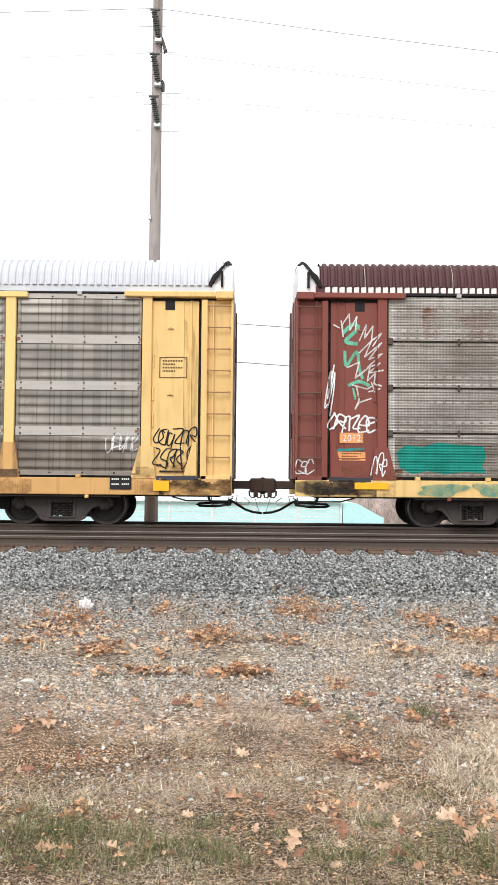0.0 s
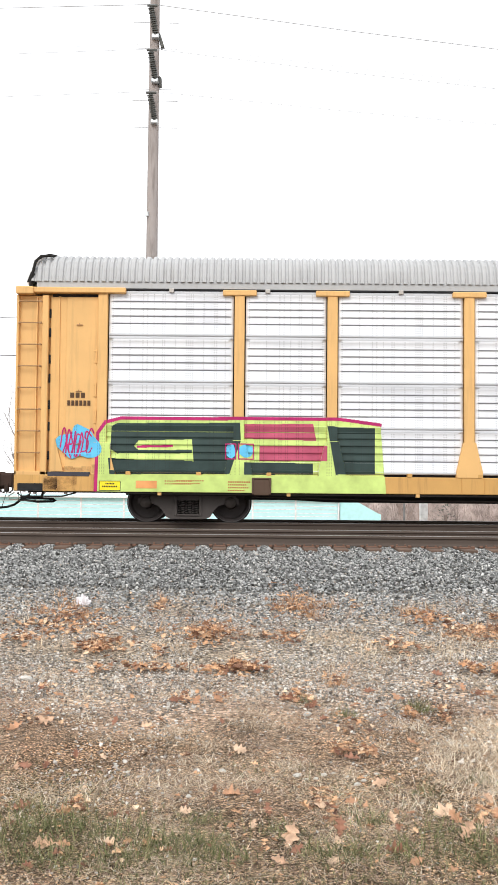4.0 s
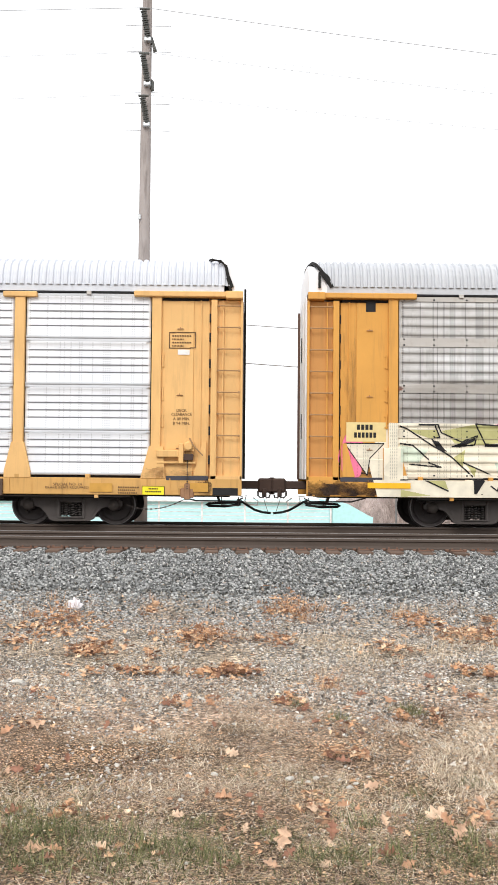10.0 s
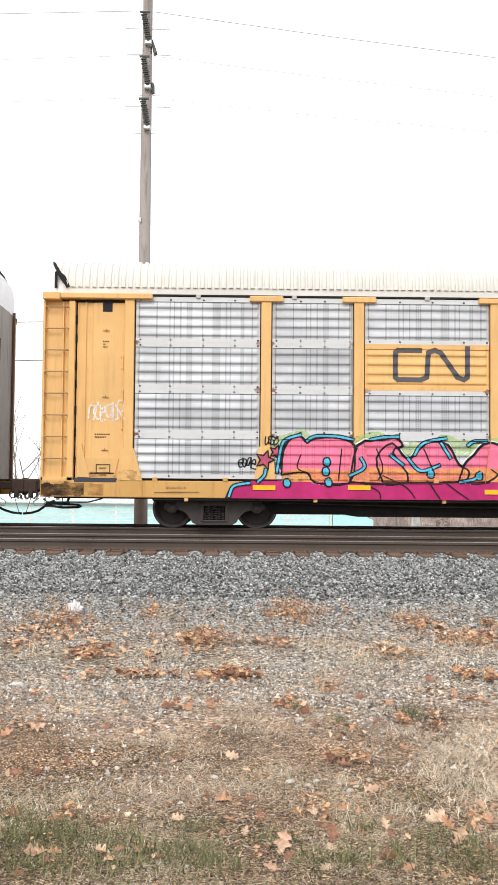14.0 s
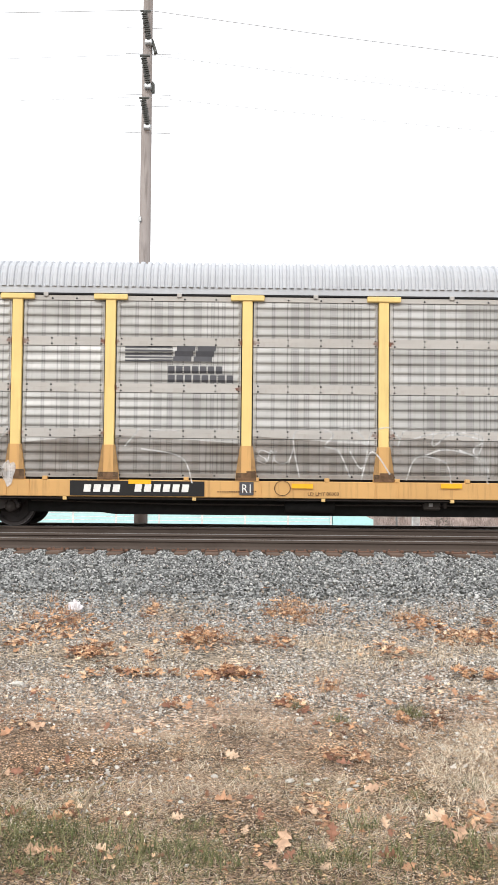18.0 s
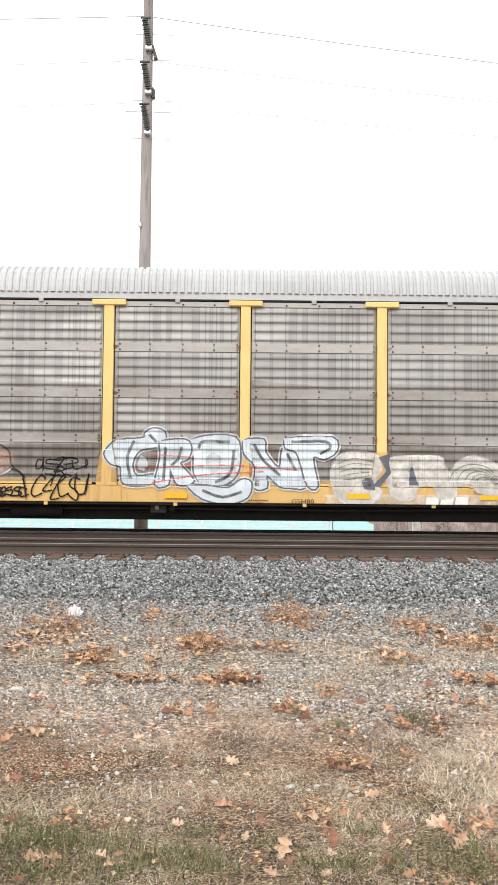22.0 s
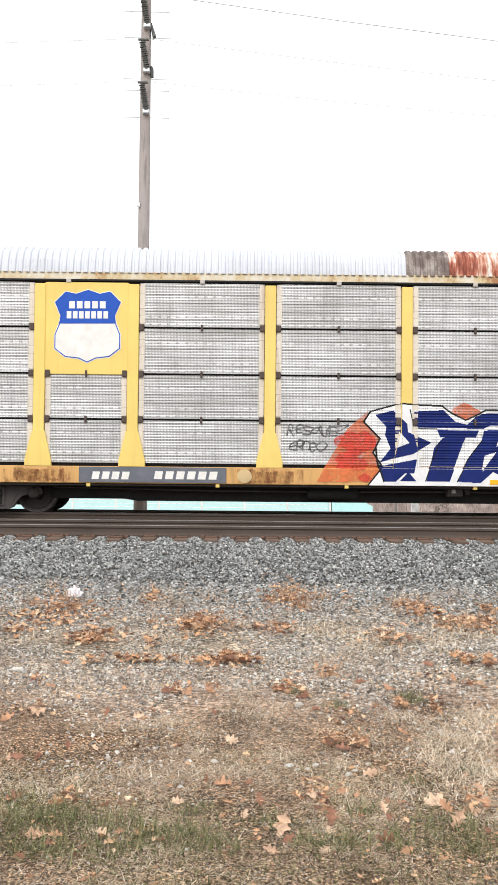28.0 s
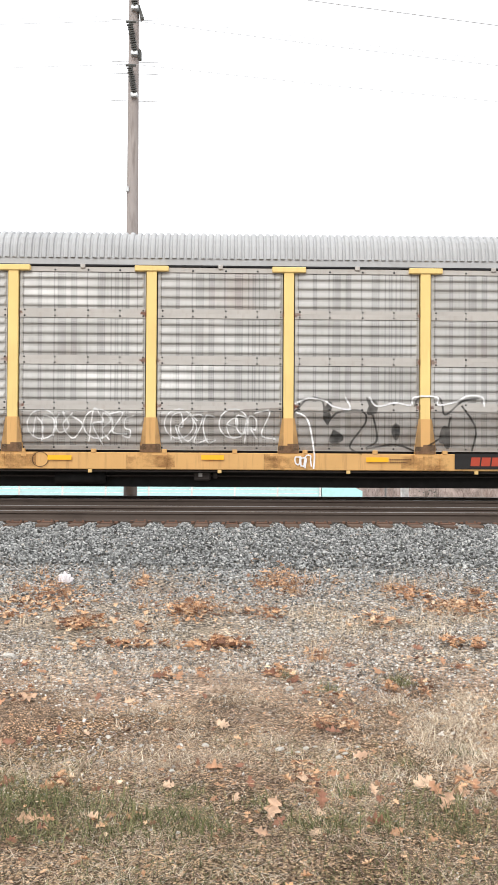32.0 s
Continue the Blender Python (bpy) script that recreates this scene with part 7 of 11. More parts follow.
OLIVE += [[(990, 45), (1062, 50), (1000, 76)], [(1130, 66), (1215, 56), (1242, 26), (1364, 26), (1340, 52), (1290, 80), (1200, 75)], [(1370, 46), (1460, 50), (1500, 58), (1420, 80), (1380, 70)], [(168, 136), (206, 110), (200, 166)], [(206, 150), (242, 170), (236, 196)], [(642, 100), (702, 85), (690, 140), (600, 172)], [(560, 126), (600, 140), (580, 190)], [(742, 126), (792, 130), (770, 150)]]
OLIVE += [[(842, 130), (892, 120), (870, 162), (825, 160)], [(930, 80), (956, 85), (940, 140), (900, 150)], [(1000, 140), (1052, 120), (1040, 150)], [(1448, 140), (1530, 160), (1470, 172)], [(1240, 262), (1262, 238), (1330, 222), (1272, 265)], [(0, 235), (96, 255), (0, 258)], [(60, 200), (140, 206), (150, 236)], [(400, 170), (440, 160), (452, 200), (412, 206)]]
paint(4, [to_car(Z, q) for q in OLIVE], INK["olive"], 1, "graffiti", "olive facets of a wild-style piece")
paint(4, [to_car(Z, q) for q in ([(300, 150), (330, 150), (310, 185)], [(470, 40), (560, 60), (480, 100)], [(860, 100), (900, 90), (880, 150)], [(960, 100), (1040, 70), (1010, 110)], [(1180, 60), (1290, 70), (1230, 110)], [(640, 215), (690, 215), (680, 250), (640, 255)], [(0, 95), (90, 110), (60, 150), (0, 150)])], INK["pistachio"], 2, "graffiti", "pale mint flashes")
CUTS = [[(0, 35), (20, 42), (100, 95), (160, 130), (230, 195)], [(0, 90), (40, 95), (90, 140)], [(60, 30), (120, 30), (130, 55), (195, 85), (245, 65), (235, 95), (165, 100)], [(110, 30), (125, 70), (100, 75), (140, 115)], [(240, 30), (270, 92), (310, 95), (395, 75), (390, 40), (240, 28)], [(270, 98), (420, 97), (365, 160), (400, 150), (440, 120), (470, 80), (540, 85)], [(440, 110), (480, 100), (430, 190), (415, 205)], [(500, 105), (535, 95), (510, 150), (480, 205)]]
CUTS += [[(540, 90), (560, 60), (600, 55), (615, 30), (700, 30), (720, 50)], [(620, 35), (590, 110), (550, 200), (575, 190), (650, 165)], [(630, 90), (665, 145), (690, 120), (720, 90)], [(690, 150), (740, 165), (800, 205)], [(720, 70), (740, 120), (760, 155), (850, 115), (900, 90), (870, 85), (890, 50), (935, 40)], [(745, 160), (830, 175), (880, 195), (940, 205)], [(770, 130), (820, 75), (830, 100), (775, 150)], [(930, 60), (1000, 80), (1100, 60), (1120, 40), (1100, 95), (1080, 130), (1060, 150)]]
CUTS += [[(960, 150), (950, 110), (990, 85), (1040, 100)], [(980, 140), (1040, 110), (1030, 145), (1150, 160), (1175, 210)], [(1120, 130), (1200, 105), (1190, 130), (1260, 120), (1340, 60), (1365, 90), (1290, 140), (1260, 195)], [(1240, 20), (1365, 20), (1380, 45), (1455, 45), (1500, 60), (1540, 100), (1568, 130)], [(1250, 40), (1250, 65), (1290, 78)], [(1380, 80), (1490, 65)], [(1440, 130), (1480, 180), (1510, 240)], [(1450, 125), (1530, 155), (1568, 150)]]
CUTS += [[(65, 200), (150, 240)], [(360, 206), (400, 235)], [(430, 200), (445, 235), (500, 260)], [(30, 155), (130, 165), (90, 150)], [(200, 150), (285, 188)], [(1280, 165), (1310, 120), (1330, 120), (1320, 160)], [(1195, 190), (1235, 130)], [(1380, 155), (1400, 165)], [(285, 225), (305, 240), (310, 225)], [(1290, 85), (1340, 50)], [(650, 160), (740, 155)], [(1095, 90), (1130, 100)], [(850, 140), (860, 160)], [(835, 140), (845, 162)], [(0, 205), (400, 202)], [(700, 206), (1568, 206)]]
ls = []
for q in CUTS:
    ls += stroke(Z, q, 4.4)
paint(4, ls, INK["black"], 4, "graffiti", "black edges between the letters")
paint(4, [to_car(Z, q) for q in ([(100, 80), (120, 82), (148, 116), (120, 110)], [(165, 98), (240, 70), (236, 82), (190, 102)], [(1075, 95), (1110, 70), (1090, 110)], [(570, 200), (585, 150), (592, 160), (600, 195)], [(1185, 155), (1235, 130), (1215, 165), (1200, 190)], [(780, 165), (850, 180), (790, 175)], [(230, 206), (268, 206), (252, 230), (240, 250), (282, 252), (232, 250)], [(415, 175), (445, 180), (440, 205), (415, 205)], [(1285, 160), (1312, 122), (1325, 128), (1320, 165)])], INK["black"], 5, "graffiti", "black wedges between the letters")
# tan rectangles paint the shadow at the posts
paint(4, [rect(Z, 375, 182, 440, 232), rect(Z, 668, 184, 735, 214), rect(Z, 1108, 186, 1175, 262)], INK["milk"], 5, "graffiti", "thin tan patches painted for shadow on the post feet")
paint(4, [blob(E, 620 + 60 * k, 738 + k % 3, 40, 6, k, 0.3) for k in range(6)] + [blob(E, 225, 748, 40, 5, 3, 0.4)], INK["haze_pink"], 0, "graffiti", "pink haze above the piece")
number_plate(4, E, 383, 855, 572, 877)
for u in (286, 550, 772):
    tape(4, E, u, 851, 40, 7)
E = easel(542.6, 848.5)
paint(4, [blob(E, 622, 805, 24, 38, 19, 0.2)], INK["pink"], 0, "graffiti", "pink fade by the door")
paint(4, [to_car(E, [(610, 785), (680, 786), (655, 812), (650, 842)]), to_car(E, [(690, 770), (705, 790), (690, 815), (672, 840), (690, 845), (720, 780)])], INK["cream"], 1, "graffiti")
paint(4, stroke(E, [(610, 785), (680, 786), (655, 812), (650, 842), (610, 785)], 1.6), INK["black"], 2, "graffiti")
paint(4, [rect(E, 613, 748, 684, 782)], SIGN["cream"], 0, "sticker_plate", "cream stencil plate", step=0.1)
bars(4, E, 632, 752, 662, 761, 4, SIGN["black"], 2)
bars(4, E, 627, 766, 668, 775, 6, SIGN["black"], 2)
tape(4, E, 650, 856, 76, 9)
E = easel(-921.0, 856)
Z = zoomed(-921.0, 856, 720)
paint(4, [to_car(Z, [(300, 76), (350, 66), (432, 72), (420, 110), (490, 116), (486, 155), (526, 160), (520, 200), (562, 230), (560, 285), (490, 285), (440, 235), (480, 180), (400, 175), (385, 118), (320, 110)])], INK["pink"], 6, "graffiti", "hot pink stepped cloud")
paint(4, [to_car(Z, [(555, 285), (560, 228), (530, 200), (560, 140), (640, 112), (700, 118), (720, 285)]), blob(Z, 868, 100, 50, 34, 3, 0.2), blob(Z, 1295, 110, 50, 34, 4, 0.2), blob(Z, 1485, 108, 40, 28, 5, 0.2), blob(Z, 1545, 140, 50, 60, 6, 0.2)], INK["haze_maroon"], 5, "graffiti", "maroon cloud behind white letters")
piece(4, [to_car(Z, [(-20, 66), (120, 60), (165, 70), (280, 70), (320, 112), (388, 118), (405, 176), (492, 180), (455, 236), (480, 285), (410, 285), (300, 236), (-20, 236)])], [("slate", 1, 0, 0), ("olive", 0, 0, 0)], label="olive block at the end of the piece", even=False, base=7)
for q in ([(-20, 140), (150, 78), (200, 100), (250, 190), (300, 240), (380, 285), (-20, 285)], [(250, 176), (295, 116), (330, 128), (300, 180)], [(200, 210), (262, 200), (258, 240), (330, 280), (250, 262)]):
    piece(4, [to_car(Z, q)], [("slate", 0.8, 0, 0), ("cream", 0, 0, 0)], label="cream letter limb with a black edge", even=False, base=9)
T = [(692, 95), (725, 84), (810, 92), (870, 108), (915, 97), (960, 90), (1140, 90), (1185, 82), (1240, 90), (1275, 108), (1290, 125), (1340, 125), (1400, 106), (1480, 110), (1512, 140), (1522, 180), (1500, 238), (1250, 240), (1210, 285), (735, 285), (690, 250), (645, 198), (690, 195), (706, 236), (738, 140), (700, 135)]
piece(4, [to_car(Z, T)], [("slate", 3.4, 0, 0), ("white", 2.4, 0, 0), ("teal", 0, 0, 0)], label="teal shadow behind white letters", even=False, base=8)
KANES = [[(790, 100), (836, 98), (815, 160), (900, 105), (936, 110), (850, 180), (915, 236), (840, 236), (815, 195), (800, 236), (735, 236), (700, 215), (770, 200)], [(960, 105), (1030, 95), (1062, 236), (1000, 236), (995, 200), (960, 205), (945, 236), (888, 236), (930, 150)],
         [(1090, 115), (1140, 100), (1152, 110), (1190, 190), (1200, 105), (1256, 105), (1240, 236), (1185, 236), (1140, 160), (1130, 236), (1080, 236)]]
KANES += [[(1262, 120), (1400, 110), (1395, 140), (1312, 145), (1306, 165), (1370, 165), (1365, 185), (1302, 190), (1300, 215), (1390, 210), (1385, 236), (1252, 236)], [(1412, 130), (1490, 118), (1500, 145), (1445, 150), (1440, 165), (1495, 175), (1510, 205), (1480, 236), (1400, 236), (1396, 212), (1450, 212), (1455, 195), (1405, 185), (1398, 155)]]
piece(4, [to_car(Z, q) for q in KANES], [("slate", 1.2, 1, 1), ("white", 0, 0, 0)], label="big white letters", even=False, base=11)
paint(4, [to_car(Z, [(975, 150), (992, 180), (962, 182)])], INK["teal"], 13, "graffiti")
paint(4, [to_car(Z, q) for q in ([(722, 240), (885, 240), (855, 285), (800, 285)], [(890, 285), (918, 240), (1205, 240), (1240, 285)])], INK["cream"], 13, "graffiti", "cream legs of the letters on the sill")
paint(4, [to_car(Z, q) for q in ([(1050, 242), (1082, 262), (1055, 285), (990, 285)], [(1130, 242), (1182, 285), (1140, 285)])], INK["teal"], 14, "graffiti")
paint(4, [rect(Z, 1252, 246, 1490, 290)], INK["tan"], 13, "mark_panel", "tan panel on the sill", step=0.1)
leasing_mark(4, E, 740, 866, 52, 14)
for u in (236, 524, 818):
    tape(4, E, u, 853, 40, 8)
E = easel(-1627.3, 856)
paint(4, [blob(E, 145, 845, 50, 34, 23, 0.15), blob(E, 90, 800, 36, 26, 24, 0.15)], INK["mint"], 9, "graffiti", "pale teal end flourish")
paint(4, [blob(E, 140, 848, 36, 22, 25, 0.15), blob(E, 60, 830, 40, 30, 26, 0.3)], INK["white"], 10, "graffiti")
paint(4, stroke(E, curve_through([(60, 775), (120, 780), (140, 815), (185, 835), (190, 868), (160, 880)]), 2.4), INK["black"], 11, "graffiti")
paint(4, scrawl(E, 200, 805, 242, 848, 42, 2.2, 4), INK["white"], 8, "tag", "white scrawl")
paint(4, scrawl(E, 268, 785, 308, 835, 43, 2.6, 5), INK["black"], 8, "tag", "black scrawl")
paint(4, [blob(E, 340 + 42 * k, 755, 22, 14, k, 0.5) for k in range(6)] + [blob(E, 318, 840, 20, 46, 3, 0.3), blob(E, 572, 845, 18, 40, 5, 0.3)], INK["haze_lime"], 5, "graffiti", "lime overspray")
Z = zoomed(-1627.6, 856, 700)
paint(4, [to_car(Z, [(230, 110), (300, 105), (420, 150), (440, 200), (445, 266), (330, 266), (300, 200)]), rect(Z, 345, 273, 525, 325)], INK["haze_maroon"], 5, "graffiti", "maroon cloud beside the letters")
paint(4, scrawl(Z, 355, 205, 430, 245, 142, 5, 4) + scrawl(Z, 380, 285, 450, 310, 143, 4, 4), INK["cream"], 7, "tag", "cream scrawl on the maroon cloud")
piece(4, [to_car(Z, [(560, 150), (585, 120), (720, 115), (770, 118), (900, 115), (1002, 118), (1000, 180), (985, 235), (1035, 270), (600, 270), (620, 240), (565, 215)])], [("line_white", 2, 0, 0), ("plum", 0, 0, 0)], label="plum shadow behind white block letters", even=False, base=7)
paint(4, [to_car(Z, q) for q in ([(597, 126), (715, 126), (712, 158), (680, 185), (715, 192), (718, 266), (690, 264), (600, 165)], [(728, 123), (825, 121), (830, 148), (795, 152), (793, 190), (838, 193), (838, 230), (800, 235), (795, 266), (724, 266)], [(847, 126), (898, 126), (900, 266), (852, 266)], [(930, 126), (990, 126), (985, 190), (970, 266), (930, 266), (940, 200)])], INK["white"], 9, "graffiti", "white block letters")
paint(4, [rect(Z, 545, 272, 1040, 325)], INK["white"], 6, "graffiti", "white paint down the sill", step=0.1)
paint(4, [rect(Z, 705, 272, 722, 320), rect(Z, 808, 290, 833, 324), rect(Z, 530, 272, 546, 324)], INK["plum"], 7, "graffiti", step=0.1)
paint(4, [rect(Z, 617, 281, 687, 295), rect(Z, 903, 283, 1040, 299)], SIGN["tape"], 10, "reflector", "orange-yellow reflective strip", step=0.1)
paint(4, [rect(Z, 938, 300, 985, 324)], SIGN["yellow"], 8, "sticker", step=0.1)
paint(4, [blob(E, 620, 785, 26, 26, 27, 0.4)], INK["haze_white"], 0, "graffiti")
paint(4, scrawl(E, 574, 760, 628, 778, 44, 2.6, 5) + scrawl(E, 600, 778, 660, 822, 45, 1.8, 5), INK["black"], 1, "tag", "black handwriting on the door pocket")
mark_box(4, E, 586, 670, 44, 26)
paint(4, [rect(E, 584, 740, 634, 755)], SIGN["tape"], 0, "sticker", "orange warning sticker", step=0.1)
sticker(4, E, 617, 864, 34, 20)
# -- car 5
E = easel(72.1, 853)
noodle(5, E, 696, 614, 138, 62, "grey", 9, "bent_band_sign")
paint(5, scrawl(E, 154, 712, 214, 745, 46, 2.6, 6, 0.05), INK["line_white"], 1, "tag", "pale blue-white bubble tag")
paint(5, scrawl(E, 422, 808, 450, 830, 47, 2.4, 4) + scrawl(E, 468, 772, 490, 788, 48, 2.2, 4), INK["black"], 1, "tag", "small black tags")
small_print(5, E, 178, 602, 12, 3)
small_print(5, E, 166, 768, 28, 2)
mark_box(5, E, 170, 823, 24, 14)
text(5, E, "SPECIAL NO. 24", 294, 862, 330, 866)
small_print(5, E, 274, 871, 80, 1)
E = easel(-291.5, 854.5)
paint(5, [blob(E, 160 + 70 * k, 788 + 8 * (k % 2), 46, 20, k, 0.5) for k in range(9)], INK["haze_lime"], 0, "graffiti", "lime haze above the piece")
BAND = [(36, 884), (46, 862), (80, 850), (735, 850), (752, 884)]
piece(5, [to_car(E, BAND)], [("black", 3, 0, 0), ("magenta", 0, 0, 0)], label="magenta band along the sill", even=False, base=0)
Z = zoomed(-291.5, 854.5, 720)
PINKS = [[(240, 212), (245, 140), (270, 98), (300, 92), (320, 112), (340, 100), (400, 94), (460, 110), (470, 150), (455, 235), (345, 235), (320, 205)], [(455, 235), (480, 120), (560, 102), (600, 97), (622, 120), (592, 142), (640, 235)], [(560, 235), (540, 160), (590, 112), (640, 165), (700, 112), (765, 118), (800, 180), (832, 200), (800, 235)]]
PINKS += [[(800, 235), (820, 180), (850, 150), (880, 117), (920, 117), (945, 150), (940, 190), (890, 235)], [(950, 235), (960, 170), (1000, 132), (1060, 117), (1110, 130), (1115, 160), (1085, 175), (1110, 205), (1100, 235)], [(1100, 235), (1130, 190), (1170, 142), (1215, 137), (1235, 165), (1290, 185), (1320, 200), (1332, 235)]]
for k, q in enumerate(PINKS):
    piece(5, [to_car(Z, curve_through(q + q[:1], 3))], [("white", 4, -1, -1), ("black", 3, 0, 0), ("pink", 0, 0, 0)], label="pink bubble letter shading to orange", even=False, base=2)
paint(5, [to_car(Z, [(242, 205), (300, 190), (420, 200), (560, 186), (700, 198), (860, 188), (1000, 200), (1150, 190), (1320, 205), (1328, 235), (240, 235)])], INK["haze_apricot"], 5, "graffiti", "orange fade in the foot of the letters")
ls = []
for q in PINKS:
    ls += stroke(Z, curve_through(q + q[:1], 3), 6)
paint(5, ls, INK["black"], 6, "graffiti", "black outlines of the pink letters")
PATHS = [[(225, 205), (240, 120), (262, 97), (300, 86)], [(320, 105), (350, 90), (420, 92), (465, 102)], [(520, 102), (560, 94), (610, 92)], [(660, 150), (690, 112), (760, 97)], [(830, 120), (850, 107), (890, 107)], [(945, 155), (990, 125), (1010, 112), (1060, 110)], [(1120, 150), (1150, 190), (1110, 215)], [(1140, 150), (1180, 185)]]
PATHS += [[(1190, 135), (1215, 175)], [(585, 150), (625, 182)], [(745, 112), (775, 160)], [(490, 160), (500, 190), (455, 215)], [(640, 160), (680, 200), (740, 182)], [(1020, 180), (1060, 150), (1090, 160)], [(805, 235), (850, 226), (870, 205)], [(75, 280), (90, 248), (140, 238)], [(165, 235), (185, 215), (190, 195)]]
a_, b_ = [], []
for q in PATHS:
    a_ += stroke(Z, curve_through(q), 14)
    b_ += stroke(Z, curve_through(q), 6.5)
DOTS = [(383, 172), (380, 202), (257, 238), (388, 236), (712, 210), (865, 217), (1047, 242), (1290, 240), (1258, 212), (1230, 215)]
paint(5, a_ + [blob(Z, x, y, 14, 17, 1, 0.05) for x, y in DOTS], INK["black"], 7, "graffiti", "black edges of the pink letters")
paint(5, b_ + [blob(Z, x, y, 9, 12, 1, 0.05) for x, y in DOTS], INK["cyan"], 8, "graffiti", "cyan highlights")
ls = []
for q in ([(560, 215), (630, 250), (660, 285)], [(700, 230), (740, 290)], [(760, 240), (800, 270), (830, 290)], [(900, 195), (960, 240), (1000, 285)], [(500, 240), (545, 265), (552, 290)], [(300, 150), (290, 190), (320, 205)], [(430, 130), (420, 230)], [(540, 130), (560, 190), (545, 230)], [(690, 130), (720, 200)], [(1180, 200), (1230, 195), (1300, 200)], [(960, 200), (975, 235)]):
    ls += stroke(Z, curve_through(q), 4)
paint(5, ls, INK["black"], 8, "graffiti", "thin black drips")
for uu, vv, rr in ((105, 813, 15), (125, 799, 10), (714, 796, 16), (757, 820, 17)):
    piece(5, [star(E, uu, vv, rr)], [("black", 3, 0, 0), ("rose", 0, 0, 0)], label="small rose star", even=False, base=2)
for uu in (84, 252, 494, 738):
    tape(5, E, uu, 858 + (uu > 400) * 8, 40, 8)
paint(5, [blob(E, 845, 828, 44, 50, 33, 0.15)], INK["purple"], 1, "graffiti", "purple cloud behind white letters")
for k in range(6):
    u = 868 + 92 * k
    q = [(u, 862), (u - 6, 800), (u + 14, 776), (u + 60, 780), (u + 78, 808), (u + 60, 826), (u + 80, 862)]
    piece(5, [to_car(E, curve_through(q + q[:1], 3))], [("black", 3.4, 0, 0), ("magenta", 2, 0, 0), ("white", -3, 0, 0)], label="white and magenta rounded block", even=False, base=2)
E = easel(-1752.3, 852.7)
paint(5, [rect(E, -200, 850, 270, 880)], INK["grey"], 0, "graffiti", "grey paint along the sill", step=0.1)
for k in range(5):
    u = -230 + 88 * k
    q = [(u + 8, 862), (u, 826), (u + 22, 808), (u - 2, 790), (u + 30, 768), (u + 74, 774), (u + 84, 800), (u + 62, 820), (u + 82, 844), (u + 66, 862)]
    piece(5, [to_car(E, curve_through(q + q[:1], 3))], [("blue", 5, 2, -2), ("black", 3.4, 0, 0), ("white", 0, 0, 0)], label="white rounded block with dark blue edge", even=False, base=2 + 3 * (k % 2))
paint(5, [blob(E, 205, 805, 26, 22, 3, 0.4), blob(E, 268, 812, 24, 20, 5, 0.4), blob(E, 318, 788, 10, 10, 7, 0.4), blob(E, 275, 850, 20, 22, 8, 0.4), blob(E, 345, 840, 8, 6, 9, 0.4)], INK["acid"], 6, "graffiti", "yellow splashes")
for uu, vv, rr in ((280, 778, 26), (228, 800, 24), (280, 815, 22), (322, 822, 26)):
    piece(5, [star(E, uu, vv, rr)], [("black", 4, 0, 0), ("white", 0, 0, 0)], label="white star outlined in black", even=False, base=7)
info_box(5, E, 379, 853)
mark_box(5, E, 460, 590, 52, 32)
small_print(5, E, 470, 704, 28, 4)
text(5, E, "32\" WHEELS", 322, 860, 352, 865)
tape(5, E, 214, 856, 40, 8)
paint(5, [blob(E, 568, 832, 11, 12, 2, 0.02)], SIGN["white"], 1, "round_sticker", "round white sticker with red ring", step=0.01)
paint(5, stroke(E, [(568 + 11 * math.cos(a), 832 + 11 * math.sin(a)) for a in np.linspace(0, 6.28, 20)], 2) + stroke(E, [(561, 824), (575, 840)], 2), SIGN["red"], 2, "round_sticker", step=0.008)
# -- car 6
E = easel(337.0, 853.5)
paint(6, stroke(E, curve_through([(505, 800), (530, 810), (560, 765), (610, 775), (640, 745), (670, 765), (720, 760), (690, 800), (650, 800), (640, 850), (630, 800), (590, 790), (570, 850), (545, 855), (520, 812)]), 2.2) + scrawl(E, 545, 765, 690, 860, 70, 2.0, 6), INK["haze_white"], 1, "tag", "thin white scrawl")
paint(6, [blob(E, 724, 845, 10, 26, 3, 0.3)], INK["haze_white"], 2, "tag")
tape(6, E, 446, 858, 78, 9)
tape(6, E, 660, 858, 44, 9)
small_print(6, E, 390, 864, 28, 3)
paint(6, ring_box(E, 410, 802, 474, 808, 1.2), SIGN["sepia"], 1, "stencil", step=U * 0.5)
E = easel(-371.4, 852)
striped_sign(6, E, 218, 612)
number_plate(6, E, 125, 853, 362, 877)
paint(6, [rect(E, 228, 850, 268, 857)], SIGN["tape"], 3, "reflector", "yellow reflective strip", step=0.1)
paint(6, [rect(E, 424, 854, 449, 877)], SIGN["grey"], 1, "number_panel", step=0.1)
text(6, E, "R1", 429, 858, 444, 873, SIGN["white"], 2)
paint(6, stroke(E, [(500 + 14 * math.cos(a), 865 + 13 * math.sin(a)) for a in np.linspace(0, 6.28, 22)], 1.2), SIGN["sepia"], 1, "stencil", step=U * 0.5)
for uu in (516, 780):
    tape(6, E, uu, 857, 38, 8)
WL = []
